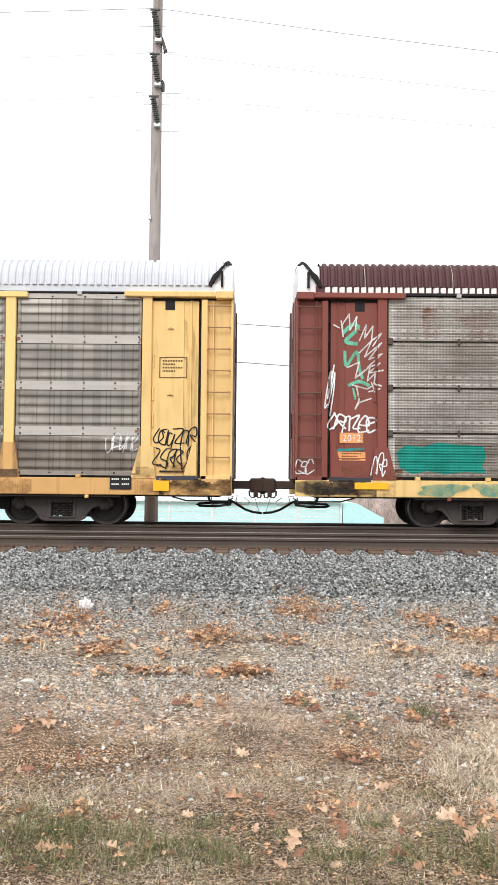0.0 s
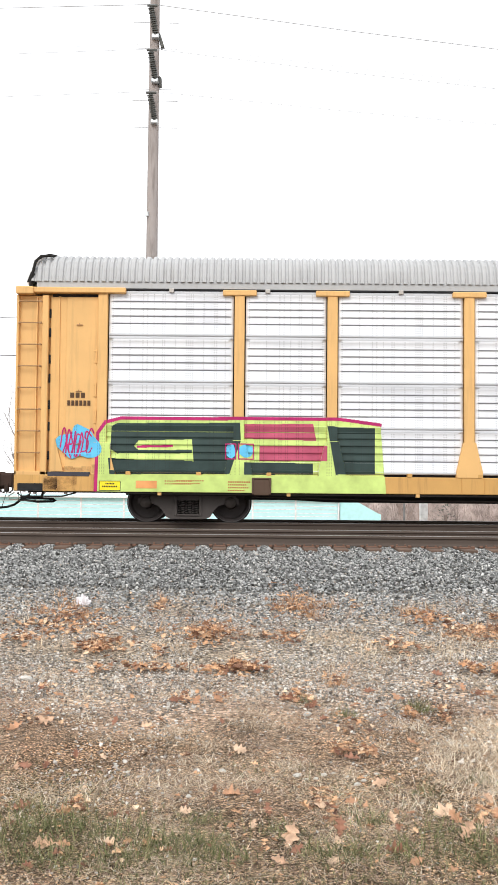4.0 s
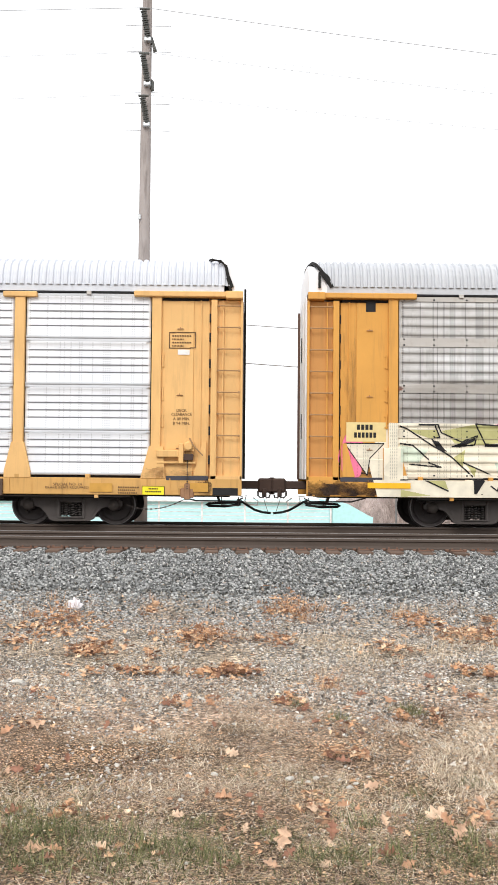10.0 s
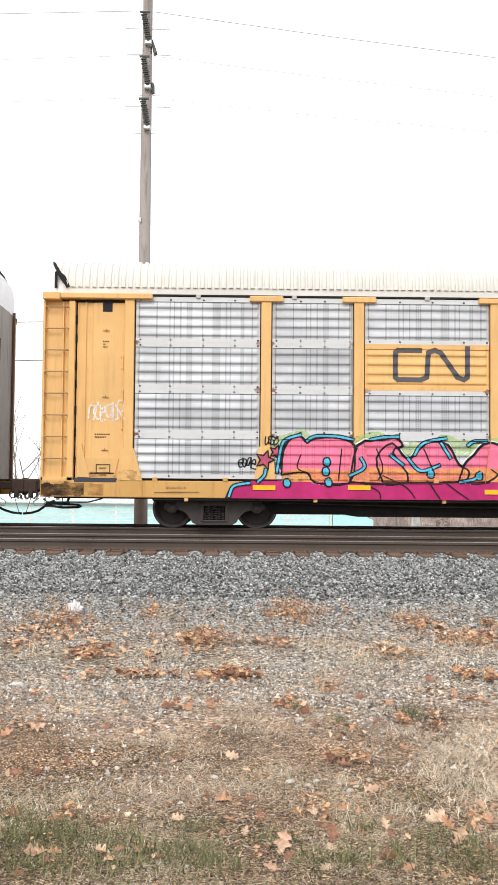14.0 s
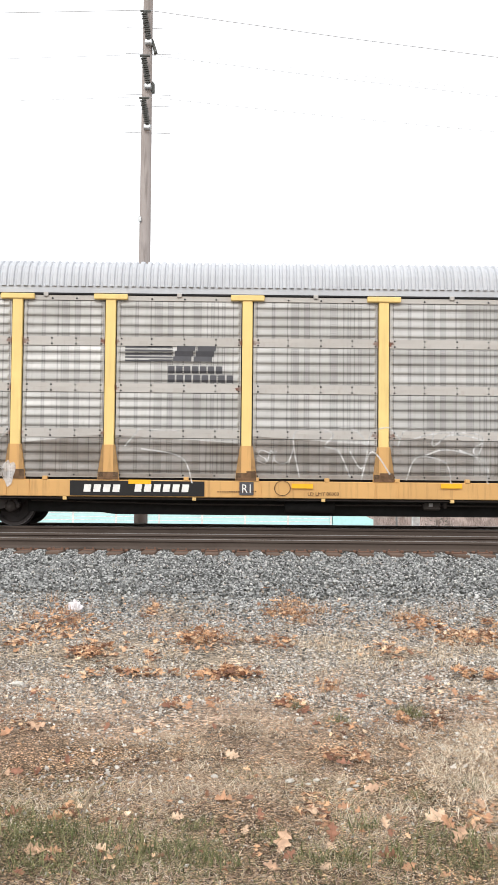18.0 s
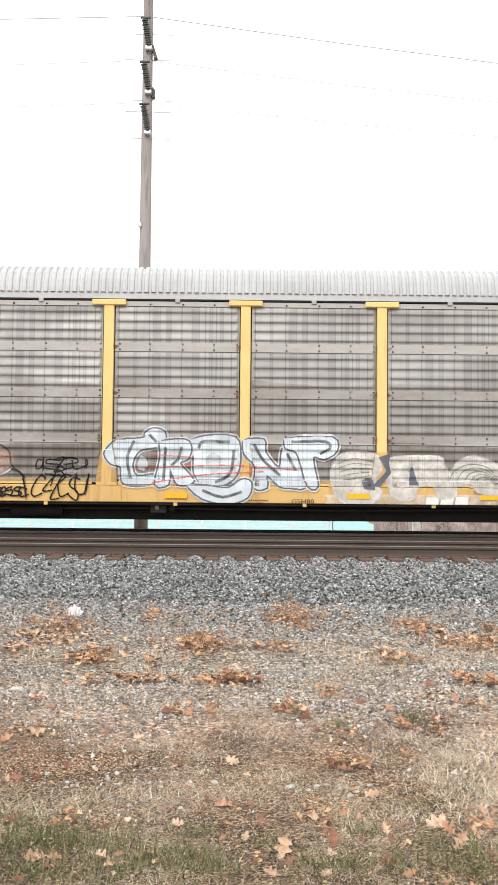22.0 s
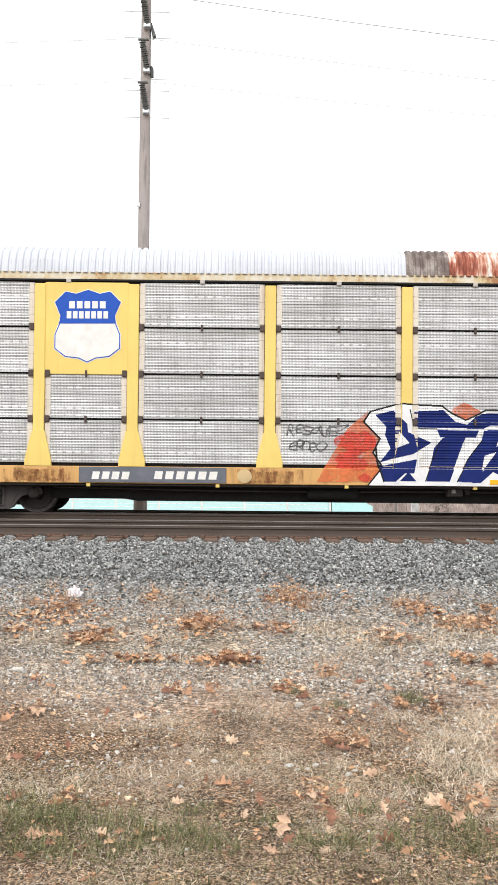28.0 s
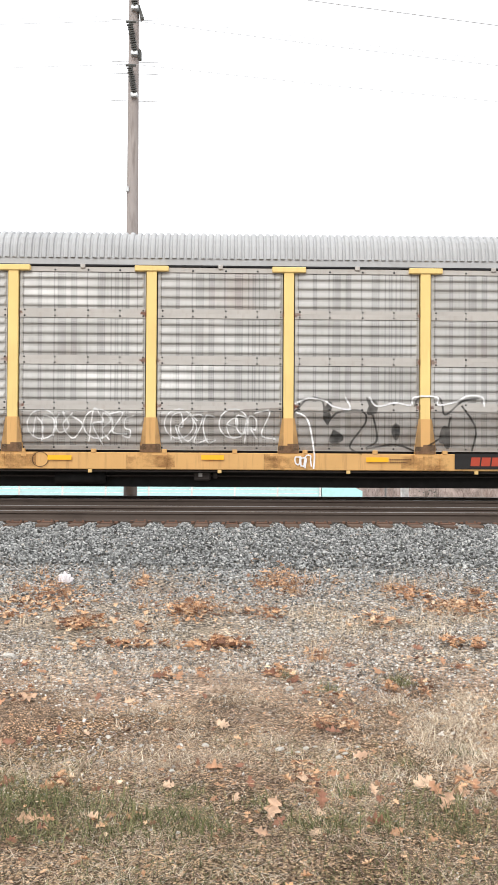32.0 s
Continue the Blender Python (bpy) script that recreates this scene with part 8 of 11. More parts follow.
for q in ([(240, 760), (310, 762), (320, 755)], [(220, 790), (245, 760)], [(250, 795), (320, 810), (340, 855)], [(530, 845), (520, 770), (560, 757), (590, 770), (575, 790), (600, 800), (620, 845)], [(575, 765), (620, 758), (650, 790), (640, 850)],
          [(650, 790), (660, 765), (690, 758), (710, 780)], [(705, 790), (720, 760), (765, 762), (768, 790), (800, 770), (855, 780), (840, 800), (868, 840)], [(720, 850), (740, 810), (790, 820), (800, 860)], [(620, 800), (640, 830), (660, 800), (690, 840)]):
    WL += stroke(E, curve_through(q), 2.6)
paint(6, WL + scrawl(E, 456, 795, 505, 825, 71, 2.0, 3), INK["haze_white"], 1, "tag", "loose white outline letters")
small_print(6, E, 385, 870, 70, 1)
text(6, E, "LD LMT 80000", 545, 872, 600, 878)
E = easel(-1125.7, 852.3)
paint(6, stroke(E, curve_through([(-20, 770), (30, 760), (98, 765), (92, 800), (60, 790)]), 2.6) + stroke(E, curve_through([(0, 800), (40, 790), (105, 810), (110, 850)]), 2.6) + stroke(E, curve_through([(200, 835), (205, 795), (260, 800), (300, 790), (345, 800), (395, 795)]), 2.0) + scrawl(E, 218, 782, 400, 842, 72, 1.8, 7) + scrawl(E, 446, 802, 500, 845, 73, 1.8, 4), INK["haze_white"], 1, "tag", "faint white scrawls")
for uu in (308, 600, 840):
    tape(6, E, uu, 848 + uu * 0.005, 42, 11)
paint(6, [rect(E, 472, 850, 602, 882)], SIGN["black"], 0, "mark_panel", step=0.1)
leasing_mark(6, E, 502, 858, 56, 17, "cream")
text(6, E, "BSH 15", 352, 869, 380, 876)
small_print(6, E, 722, 864, 36, 3)
E = easel(-1927.4, 855)
mark_box(6, E, 286, 654, 46, 28)
paint(6, ring_box(E, 278, 730, 342, 737, 1.2), SIGN["sepia"], 1, "stencil", step=U * 0.5)
for s, v, w in (("DECK", 750, 9), ("CLEARANCE", 757, 17), ("A 89 MIN.", 764, 14), ("B 94 MIN.", 771, 14)):
    text(6, E, s, 328 - w, v, 328 + w, v + 4.5)
info_box(6, E, 158, 855)
tape(6, E, 308, 861, 40, 17)
paint(6, [blob(E, 283, 770, 6, 6, 2, 0.02)], SIGN["white"], 1, "round_sticker", "small round white sticker", step=0.01)
# -- car 7
E = easel(526.4, 855)
p = paint(7, [rect(E, 604, 620, 667, 665)], SIGN["yellow"], 1, "sign_plate", "yellow sign with dark lettering", step=0.1)
bars(7, E, 616, 625, 656, 634, 4, SIGN["black"], 2)
text(7, E, "Quality", 616, 637, 654, 648, SIGN["black"], 2)
text(7, E, "Auto Rack", 609, 652, 663, 661, SIGN["black"], 2)
bars(7, E, 614, 724, 656, 732, 6, SIGN["sepia"])
sticker(7, E, 608, 830, 50, 17)
paint(7, scrawl(E, 700, 775, 770, 860, 80, 1.8, 6), INK["line_white"], 1, "tag", "thin white tags")
E = easel(-129.2, 856)
paint(7, [blob(E, 17, 824, 12, 12, 2, 0.02)], SIGN["white"], 1, "round_sticker", "round white and green sticker", step=0.01)
paint(7, stroke(E, [(17 + 11 * math.cos(a), 824 + 11 * math.sin(a)) for a in np.linspace(0, 6.28, 20)], 2.4) + stroke(E, [(10, 817), (24, 831)], 2.4), INK["teal"], 2, "round_sticker", step=0.008)
paint(7, scrawl(E, 40, 770, 110, 850, 81, 2.0, 6), INK["line_white"], 1, "tag", "white scrawl")
paint(7, scrawl(E, 142, 782, 182, 800, 82, 2.4, 4) + scrawl(E, 142, 805, 182, 822, 83, 2.4, 4) + scrawl(E, 142, 828, 182, 846, 84, 2.4, 4), INK["black"], 1, "tag", "black scrawl in three lines")
paint(7, [blob(E, 305, 808, 125, 50, 36, 0.1)], INK["haze_lime"], 0, "graffiti", "lime haze")
Z = zoomed(-129.8, 856, 700)
ACID = [[(325, 262), (340, 150), (390, 115), (432, 122), (440, 150), (425, 185), (455, 212), (470, 270), (455, 315), (415, 322), (360, 300)], [(430, 120), (470, 102), (497, 125), (490, 170), (472, 225), (520, 220), (562, 245), (565, 285), (545, 320), (480, 322), (462, 260)]]
ACID += [[(497, 118), (570, 110), (577, 150), (570, 185), (530, 197), (640, 212), (667, 260), (660, 315), (560, 322), (566, 260), (480, 225)], [(580, 115), (660, 108), (672, 180), (645, 192), (720, 190), (755, 220), (762, 280), (740, 312), (668, 320), (650, 222), (575, 190)]]
for kq, q in enumerate(ACID):
    piece(7, [to_car(Z, curve_through(q + q[:1], 4))], [("acid", 5, 0, 0), ("black", 2.6, 0, 0), ("acid", -1.6, 0, 0)], label="fat yellow-green bubble letter with black outline", even=False, base=2 + 2 * kq)
paint(7, [to_car(Z, [(322, 228), (345, 150), (362, 200), (372, 262), (335, 250)])], INK["black"], 9, "graffiti", "black wedge beside the bubble letters")
paint(7, stroke(Z, curve_through([(712, 182), (718, 152), (760, 130), (772, 148), (738, 162)]), 11) + [blob(Z, 548, 168, 14, 9, 2, 0.3)] + scrawl(Z, 570, 240, 640, 265, 85, 4, 4), INK["black"], 9, "graffiti")
paint(7, word_loops(E, "2017", 438, 828, 478, 842, 0.0, 0, 0.3, base=0.0), INK["black"], 1, "tag", even=True, step=U * 0.6)
for mat, dx in (("grey", 0), ("gold", -2)):
    g = [rect(E, 488 + 46 * i + dx, 624, 528 + 46 * i + dx, 666) for i in range(3)] + [rect(E, 486 + dx, 671, 626 + dx, 681)]
    paint(7, grown(g, (1.5 if mat == "grey" else -1.5) * U), SIGN[mat], 1 + (mat == "gold"), "block_sign", "three golden blocks over a bar", step=U)
ls = []
for q in ([(855, 250), (855, 165), (880, 150), (940, 155), (955, 180), (955, 240)], [(960, 160), (1000, 150), (1040, 170), (1045, 230)], [(1050, 170), (1090, 155), (1130, 175), (1140, 215), (1170, 215)], [(1160, 200), (1180, 165), (1220, 170), (1230, 215), (1200, 235)], [(1240, 165), (1290, 155), (1330, 180), (1340, 225), (1380, 260), (1390, 330)], [(940, 150), (970, 110), (1030, 98), (1085, 105)], [(1010, 150), (1015, 125), (1095, 130)]):
    ls += stroke(Z, curve_through(q), 5)
paint(7, ls, INK["haze_black"], 2, "tag", "faint black outline letters")
paint(7, [[(x + 0.02, z - 0.03) for x, z in l] for l in ls[:60]], INK["line_white"], 1, "tag", "thin white edge of the faint letters")
paint(7, [blob(Z, 1000, 205, 44, 48, 37, 0.1), blob(Z, 1092, 205, 48, 42, 38, 0.1), blob(Z, 1288, 205, 52, 46, 39, 0.1)], INK["blush"], 0, "graffiti", "thin peach fill of the faint letters")
E = easel(-129.2, 856)
paint(7, [blob(E, 678, 814, 19, 22, 46, 0.03)], INK["peach"], 3, "graffiti", "peach bubble on the post")
paint(7, [to_car(E, [(662, 834), (694, 834), (706, 872), (700, 884), (652, 880), (655, 862)])], INK["peach"], 1, "graffiti", "peach paint on the post foot")
paint(7, stroke(E, curve_through([(658, 820), (660, 800), (678, 792), (694, 798), (698, 812)]), 2.6), INK["haze_black"], 5, "tag")
paint(7, stroke(E, curve_through([(698, 812), (694, 832), (676, 838), (660, 828), (640, 822), (650, 840), (652, 865)]), 2.4) + stroke(E, curve_through([(700, 836), (722, 834), (735, 842), (752, 832)]), 2.4) + stroke(E, curve_through([(505, 850), (506, 800), (520, 790), (556, 794), (562, 840)]), 2.2), INK["line_white"], 5, "tag", "thin white edge of the faint letters")
paint(7, stroke(E, curve_through([(752, 832), (770, 840), (778, 862), (780, 880)]), 2.6) + stroke(E, curve_through([(824, 862), (834, 834), (848, 846), (836, 858)]), 2.4) + stroke(E, curve_through([(838, 816), (862, 812), (870, 820), (846, 824)]), 2.2), INK["black"], 5, "tag")
paint(7, scrawl(Z, 1262, 290, 1388, 325, 86, 5, 6, 0.1) + scrawl(Z, 1410, 195, 1560, 240, 87, 4, 5), INK["black"], 2, "tag", "black handwriting")
E2 = easel(-129.2, 856)
p = paint(7, [rect(E2, 458, 868, 668, 888)], SIGN["black"], 0, "number_panel", "black sill panel with white block marks", step=0.1)
bars(7, E2, 464, 871, 520, 888, 4, SIGN["white"], 1, 0, gap=0.25)
bars(7, E2, 542, 871, 664, 888, 6, SIGN["white"], 1, 0, gap=0.25)
paint(7, [rect(E, 160, 874, 184, 884)], M["iron"], 2, "brake_grip", step=0.1)
E = easel(-862.2, 861)
Z = zoomed(-862.2, 861, 720)
CROW = [[(365, 105), (450, 100), (455, 85), (480, 70), (515, 80), (515, 120), (470, 130), (435, 140), (415, 180), (430, 220), (490, 215), (490, 240), (420, 248), (385, 235), (380, 190), (350, 180), (330, 150), (345, 125)], [(500, 110), (580, 105), (600, 130), (590, 165), (565, 180), (610, 235), (560, 245), (535, 195), (530, 245), (490, 245), (505, 160)],
        [(600, 105), (660, 92), (740, 98), (755, 150), (745, 215), (700, 248), (640, 245), (612, 210), (610, 160)]]
CROW += [[(585, 245), (640, 290), (720, 305), (780, 285), (790, 240), (760, 232), (720, 258), (660, 252)], [(765, 105), (830, 105), (835, 145), (880, 195), (890, 135), (925, 130), (950, 200), (960, 255), (915, 255), (880, 250), (840, 215), (840, 255), (800, 255), (805, 190), (770, 150)],
         [(895, 100), (1045, 97), (1060, 140), (1020, 165), (985, 160), (1000, 250), (970, 250), (945, 170), (930, 140), (900, 130)]]
for k, q in enumerate(CROW):
    q = curve_through(q + q[:1], 3)
    piece(7, [to_car(Z, q)], [("line_white", 5.5, 0, 0), ("slate", 3.2, 0, 0), ("ice", 0.3, 0, 0)], label="frosty white letters with soft grey outlines", even=False, base=1 + 2 * (k % 2))
paint(7, [blob(Z, 672, 176, 22, 34, 3, 0.1), blob(Z, 448, 180, 14, 26, 4, 0.2), blob(Z, 545, 150, 16, 14, 5, 0.2)], INK["silver"], 7, "graffiti", "grey hearts of the letters")
ls = []
for q in ([(420, 110), (400, 160), (410, 225)], [(470, 90), (490, 110)], [(520, 130), (515, 230)], [(570, 130), (560, 165), (540, 185)], [(625, 130), (640, 110), (720, 112)], [(735, 140), (725, 210), (680, 238)], [(640, 265), (700, 285), (760, 270)], [(800, 120), (830, 170), (880, 215)], [(905, 150), (930, 200)], [(920, 112), (1020, 110), (1040, 130), (1010, 148)]):
    ls += stroke(Z, curve_through(q), 9)
paint(7, ls, INK["haze_black"], 7, "graffiti", "grey shading in the letters")
paint(7, stroke(Z, curve_through([(420, 195), (700, 185), (940, 200)]), 2.5) + stroke(Z, curve_through([(480, 240), (640, 215), (830, 205)]), 2.5) + stroke(Z, [(470, 150), (610, 160)], 2), INK["coral"], 9, "graffiti", "thin red lines")
SHAPES = [[(588, 868), (586, 835), (594, 814), (614, 801), (648, 801), (668, 808), (676, 830), (664, 852), (676, 872), (660, 890), (612, 892)], [(692, 809), (776, 808), (788, 826), (803, 850), (806, 878), (776, 882), (768, 862), (742, 862), (730, 884), (700, 884), (686, 860), (684, 830)],
          [(796, 838), (812, 818), (836, 808), (862, 813), (882, 822), (908, 820), (900, 858), (884, 876), (846, 872), (832, 858), (806, 862)], [(897, 866), (912, 813), (942, 807), (952, 826), (966, 862)], [(966, 820), (987, 815), (997, 834), (995, 850), (974, 852)], [(1003, 830), (1016, 806), (1040, 804), (1060, 830), (1056, 856), (1014, 854)]]
for k, q in enumerate(SHAPES):
    piece(7, [to_car(E, curve_through(q + q[:1], 3))], [("haze_white", 1.6, 0, 0), ("wash", -1.0, 0, 0)], label="washed-out white block letters", even=False, base=2 + 2 * (k % 2))
paint(7, [to_car(E, [(724, 860), (727, 828), (731, 826), (741, 860)]), to_car(E, [(670, 810), (690, 804), (688, 822), (692, 838), (672, 862), (658, 862), (684, 834)]), to_car(E, [(640, 852), (650, 846), (660, 850), (664, 868), (644, 866)]), to_car(E, [(910, 806), (936, 805), (938, 811), (914, 814)])], INK["slate"], 7, "graffiti", "slate shadows between the letters")
paint(7, [to_car(E, [(906, 860), (918, 820), (938, 814), (948, 830), (956, 862)])], INK["peach"], 7, "graffiti", "peach heart of the letter on the post")
ls = []
for r in (8, 13, 19, 26, 33):
    ls += stroke(E, [(862 - r * 0.7 + r * 1.25 * math.cos(a), 852 - r * 0.9 * math.sin(a)) for a in np.linspace(0.5, 3.0, 14)], 1.7)
ls += stroke(E, [(878 + 7 * math.cos(a), 850 + 7 * math.sin(a)) for a in np.linspace(0, 6.28, 14)], 2.2) + stroke(E, [(878 + 2.5 * math.cos(a), 850 + 2.5 * math.sin(a)) for a in np.linspace(0, 6.28, 10)], 2)
for k in range(5):
    ls += stroke(E, curve_through([(596 + 3 * k, 822 + 7 * k), (626, 812 + 9 * k), (662 - 2 * k, 818 + 6 * k)]), 1.3)
paint(7, ls, INK["haze_black"], 7, "graffiti", "thin grey arcs in the letters")
text(7, E, "GSH80", 516, 884, 556, 892)
for uu in (292, 614):
    tape(7, E, uu, 872 + uu * 0.004, 40, 9)
small_print(7, E, 436, 885, 40, 2)
paint(7, scrawl(E, 60, 838, 150, 885, 88, 2.6, 6), INK["black"], 2, "tag", "black handwriting")
E = easel(-1567.1, 859)
paint(7, [to_car(E, [(-130, 868), (330, 868), (330, 894), (-130, 896)])], INK["milk"], 0, "graffiti", "thin milky overspray on the sill")
leasing_mark(7, E, 48, 872, 78, 14, None, "white")
paint(7, [to_car(E, q) for q in ([(300, 800), (375, 812), (398, 830), (395, 862), (340, 836)],)], INK["wash"], 3, "graffiti", "white block letters on the post and sill")
for uu in (145, 360, 563):
    tape(7, E, uu, 869 + uu * 0.004, 40, 8)
info_box(7, E, 278, 866)
small_print(7, E, 508, 872, 54, 3)
mark_box(7, E, 646, 665, 46, 28)
for s, v, w in (("DECK", 737, 8), ("CLEARANCE", 744, 17), ("A 89 MIN.", 751, 15), ("B 94 MIN.", 759, 15)):
    text(7, E, s, 671 - w, v, 671 + w, v + 5)
sticker(7, E, 644, 769, 50, 17)
paint(7, [rect(E, 655, 714, 677, 720)], SIGN["grey"], 1, "sticker", step=0.1)
paint(7, scrawl(E, 746, 800, 766, 815, 89, 1.8, 3), INK["line_white"], 1, "tag")
# -- car 8
E = easel(134.9, 859.5)
N_ = lambda X, Y: easel(134.9, 859.5)(120 + X / 2.61, 740 + Y / 2.61)
paint(8, scrawl(E, 204, 820, 266, 846, 90, 1.8, 8) + scrawl(E, 212, 818, 262, 848, 96, 1.6, 7) + scrawl(E, 274, 815, 300, 850, 97, 1.2, 5), INK["scratch"], 1, "tag", "faded red scrawl")
bars(8, E, 212, 801, 274, 809, 8, SIGN["sepia"])
WL = []
for q in ([(630, 245), (628, 180), (640, 110), (665, 92), (690, 110), (692, 160), (688, 250), (735, 280), (765, 280), (770, 255), (700, 246)], [(605, 135), (610, 180), (575, 212), (560, 240), (580, 275), (620, 300), (660, 298), (690, 262)], [(500, 282), (520, 262), (560, 262), (620, 300), (655, 330), (610, 368), (540, 365), (505, 330), (490, 290)],
          [(695, 135), (720, 108), (765, 100), (830, 125), (920, 122), (1030, 140)], [(860, 130), (838, 230), (830, 325), (790, 370), (720, 355), (680, 325), (690, 288), (740, 265)], [(815, 272), (880, 270), (940, 268)], [(940, 345), (920, 305), (1000, 282)], [(1022, 300), (1030, 210), (1060, 150), (1110, 118), (1150, 140), (1175, 210), (1175, 300)],
          [(1175, 180), (1200, 135), (1245, 125), (1275, 170), (1275, 280)], [(1115, 250), (1125, 330), (1142, 380), (1190, 384), (1210, 300), (1215, 250)], [(860, 402), (960, 396), (1022, 358)], [(1205, 380), (1240, 300), (1310, 270), (1380, 290)]):
    WL += stroke(N_, curve_through(q), 8.5)
paint(8, WL + scrawl(E, 618, 818, 676, 836, 91, 2.0, 5) + scrawl(E, 600, 850, 650, 868, 92, 1.8, 4), INK["line_white"], 1, "tag", "loose white outline letters")
paint(8, scrawl(E, 678, 820, 716, 865, 93, 2.0, 4), INK["black"], 2, "tag", "small black tag on a post base")
for uu, w in ((198, 38), (520, 24), (625, 40)):
    tape(8, E, uu, 868, w, 11)
paint(8, ring_box(E, 210, 812, 274, 819, 1.0), SIGN["sepia"], 1, "stencil", step=U * 0.5)
small_print(8, E, 408, 866, 26, 4)
E = easel(-571.5, 860.5)
striped_sign(8, E, 16, 617)
number_plate(8, E, -46, 870, 176, 890)
paint(8, [blob(E, 210, 810, 26, 40, 44, 0.4), blob(E, 345, 795, 40, 16, 45, 0.4), blob(E, 505, 800, 30, 20, 46, 0.4), blob(E, 570, 850, 34, 40, 47, 0.4)], INK["haze_purple"], 0, "graffiti", "violet haze")
def mint_word(Z, base):
    piece(8, [to_car(Z, [(385, 180), (430, 142), (500, 162), (525, 150), (600, 152), (632, 190), (680, 138), (722, 136), (760, 160), (790, 185), (840, 160), (880, 150), (965, 158), (1010, 245), (1045, 262), (1000, 265), (985, 305), (460, 305), (450, 265), (385, 250), (357, 210)])],
          [("pistachio", 5, 0, 0), ("black", 3.6, 0, 0), ("mint", 0, 0, 0)], label="mint green letters with black and pale edges", even=False, base=base)
    ls = []
    for q in ([(410, 165), (460, 215), (492, 232)], [(440, 152), (495, 200), (502, 246)], [(530, 160), (560, 210), (600, 235)], [(495, 185), (530, 180), (540, 210), (500, 216)], [(600, 155), (640, 222)], [(640, 185), (690, 146)], [(670, 242), (680, 200), (700, 195), (706, 242)]):
        ls += stroke(Z, q, 7)
    for q in ([(720, 140), (752, 242)], [(765, 195), (850, 185), (790, 246), (870, 240)], [(880, 165), (902, 246)], [(940, 165), (950, 205), (976, 246)], [(385, 215), (450, 246)], [(470, 270), (495, 305)], [(610, 300), (640, 268), (660, 300)], [(880, 265), (860, 305)], [(950, 268), (940, 305)]):
        ls += stroke(Z, q, 7)
    paint(8, ls, INK["black"], base + 3, "graffiti", "black cuts between the letters")
    paint(8, [to_car(Z, q) for q in ([(390, 170), (410, 180), (405, 190), (388, 182)], [(360, 210), (380, 212), (375, 232), (365, 228)], [(550, 195), (580, 210), (575, 220), (555, 208)], [(640, 168), (652, 164), (652, 182), (640, 186)], [(698, 210), (713, 205), (713, 232), (698, 236)], [(765, 205), (786, 205), (780, 216), (765, 216)])]
          + [to_car(Z, q) for q in ([(875, 190), (887, 195), (887, 216), (877, 212)], [(945, 215), (962, 220), (967, 238), (950, 232)], [(474, 280), (492, 290), (490, 305), (480, 300)], [(650, 265), (663, 270), (655, 290)], [(880, 266), (896, 270), (890, 300), (880, 290)])], INK["coral"], base + 4, "graffiti", "coral sparks")


G_ = lambda X, Y: easel(-571.5, 860.5)(190 + X / 3, 780 + Y / 3)
piece(8, [to_car(G_, [(75, 110), (165, 58), (245, 72), (262, 105), (325, 98), (345, 70), (440, 75), (462, 105), (490, 150), (505, 95), (590, 55), (640, 65), (690, 70), (715, 105), (800, 95), (905, 92), (920, 75), (1005, 80), (1070, 88), (1120, 185), (1140, 230), (1110, 245), (1190, 258), (1185, 285), (1130, 285), (1092, 335), (240, 335), (210, 280), (198, 240), (60, 240), (38, 200), (35, 175), (75, 150)])],
      [("pistachio", 3, 0, 0), ("black", 2, 0, 0), ("mint", 0, 0, 0)], label="mint green letters with black and pale edges", even=False, base=1)
CUT = [[(82, 140), (115, 100), (245, 195), (246, 222)], [(40, 175), (78, 160), (85, 215), (70, 240)], [(75, 240), (85, 215), (195, 235), (202, 262), (242, 300), (262, 335), (236, 335), (208, 282)], [(328, 100), (348, 74), (395, 130), (438, 198), (420, 212), (368, 182), (340, 140)], [(265, 180), (308, 172), (320, 150), (332, 182), (362, 190), (420, 192), (430, 212), (350, 200), (270, 192)]]
CUT += [[(550, 180), (600, 145), (635, 180), (630, 235), (606, 235), (592, 252), (560, 215)], [(498, 105), (536, 90), (536, 126), (502, 152)], [(652, 85), (692, 73), (687, 106), (658, 109)], [(715, 160), (800, 155), (800, 170), (760, 195), (720, 200)], [(802, 200), (832, 183), (827, 255), (798, 262)], [(898, 140), (925, 106), (948, 160), (974, 218), (930, 204), (905, 195)]]
CUT += [[(1008, 95), (1036, 90), (1042, 152), (1008, 152)], [(1018, 170), (1050, 163), (1066, 200), (1040, 232), (1018, 200)], [(1008, 335), (1035, 250), (1048, 335)], [(458, 335), (478, 270), (530, 248), (572, 310), (556, 335), (530, 320), (520, 275), (492, 290), (480, 335)], [(640, 280), (700, 253), (762, 275), (772, 292), (720, 270)], [(898, 335), (898, 290), (942, 253), (928, 335)], [(372, 250), (417, 290), (417, 335), (393, 335)]]
paint(8, [to_car(G_, q) for q in CUT] + stroke(G_, [(300, 100), (262, 150), (268, 185)], 4) + stroke(G_, [(490, 150), (455, 215), (480, 245)], 4) + stroke(G_, [(700, 110), (712, 205), (755, 245)], 4) + stroke(G_, [(870, 225), (930, 205)], 4) + stroke(G_, [(965, 240), (1000, 160)], 4), INK["black"], 4, "graffiti", "black cuts between the mint letters")
SPARK = [[(92, 105), (120, 115), (105, 135), (90, 128)], [(125, 130), (140, 140), (130, 152)], [(55, 190), (75, 195), (70, 215), (58, 210)], [(300, 150), (318, 155), (318, 170), (302, 170)], [(365, 150), (410, 185), (405, 195), (380, 180)], [(510, 95), (530, 92), (525, 120), (508, 135)], [(665, 80), (685, 78), (680, 98)], [(605, 170), (632, 165), (630, 195), (612, 205)]]
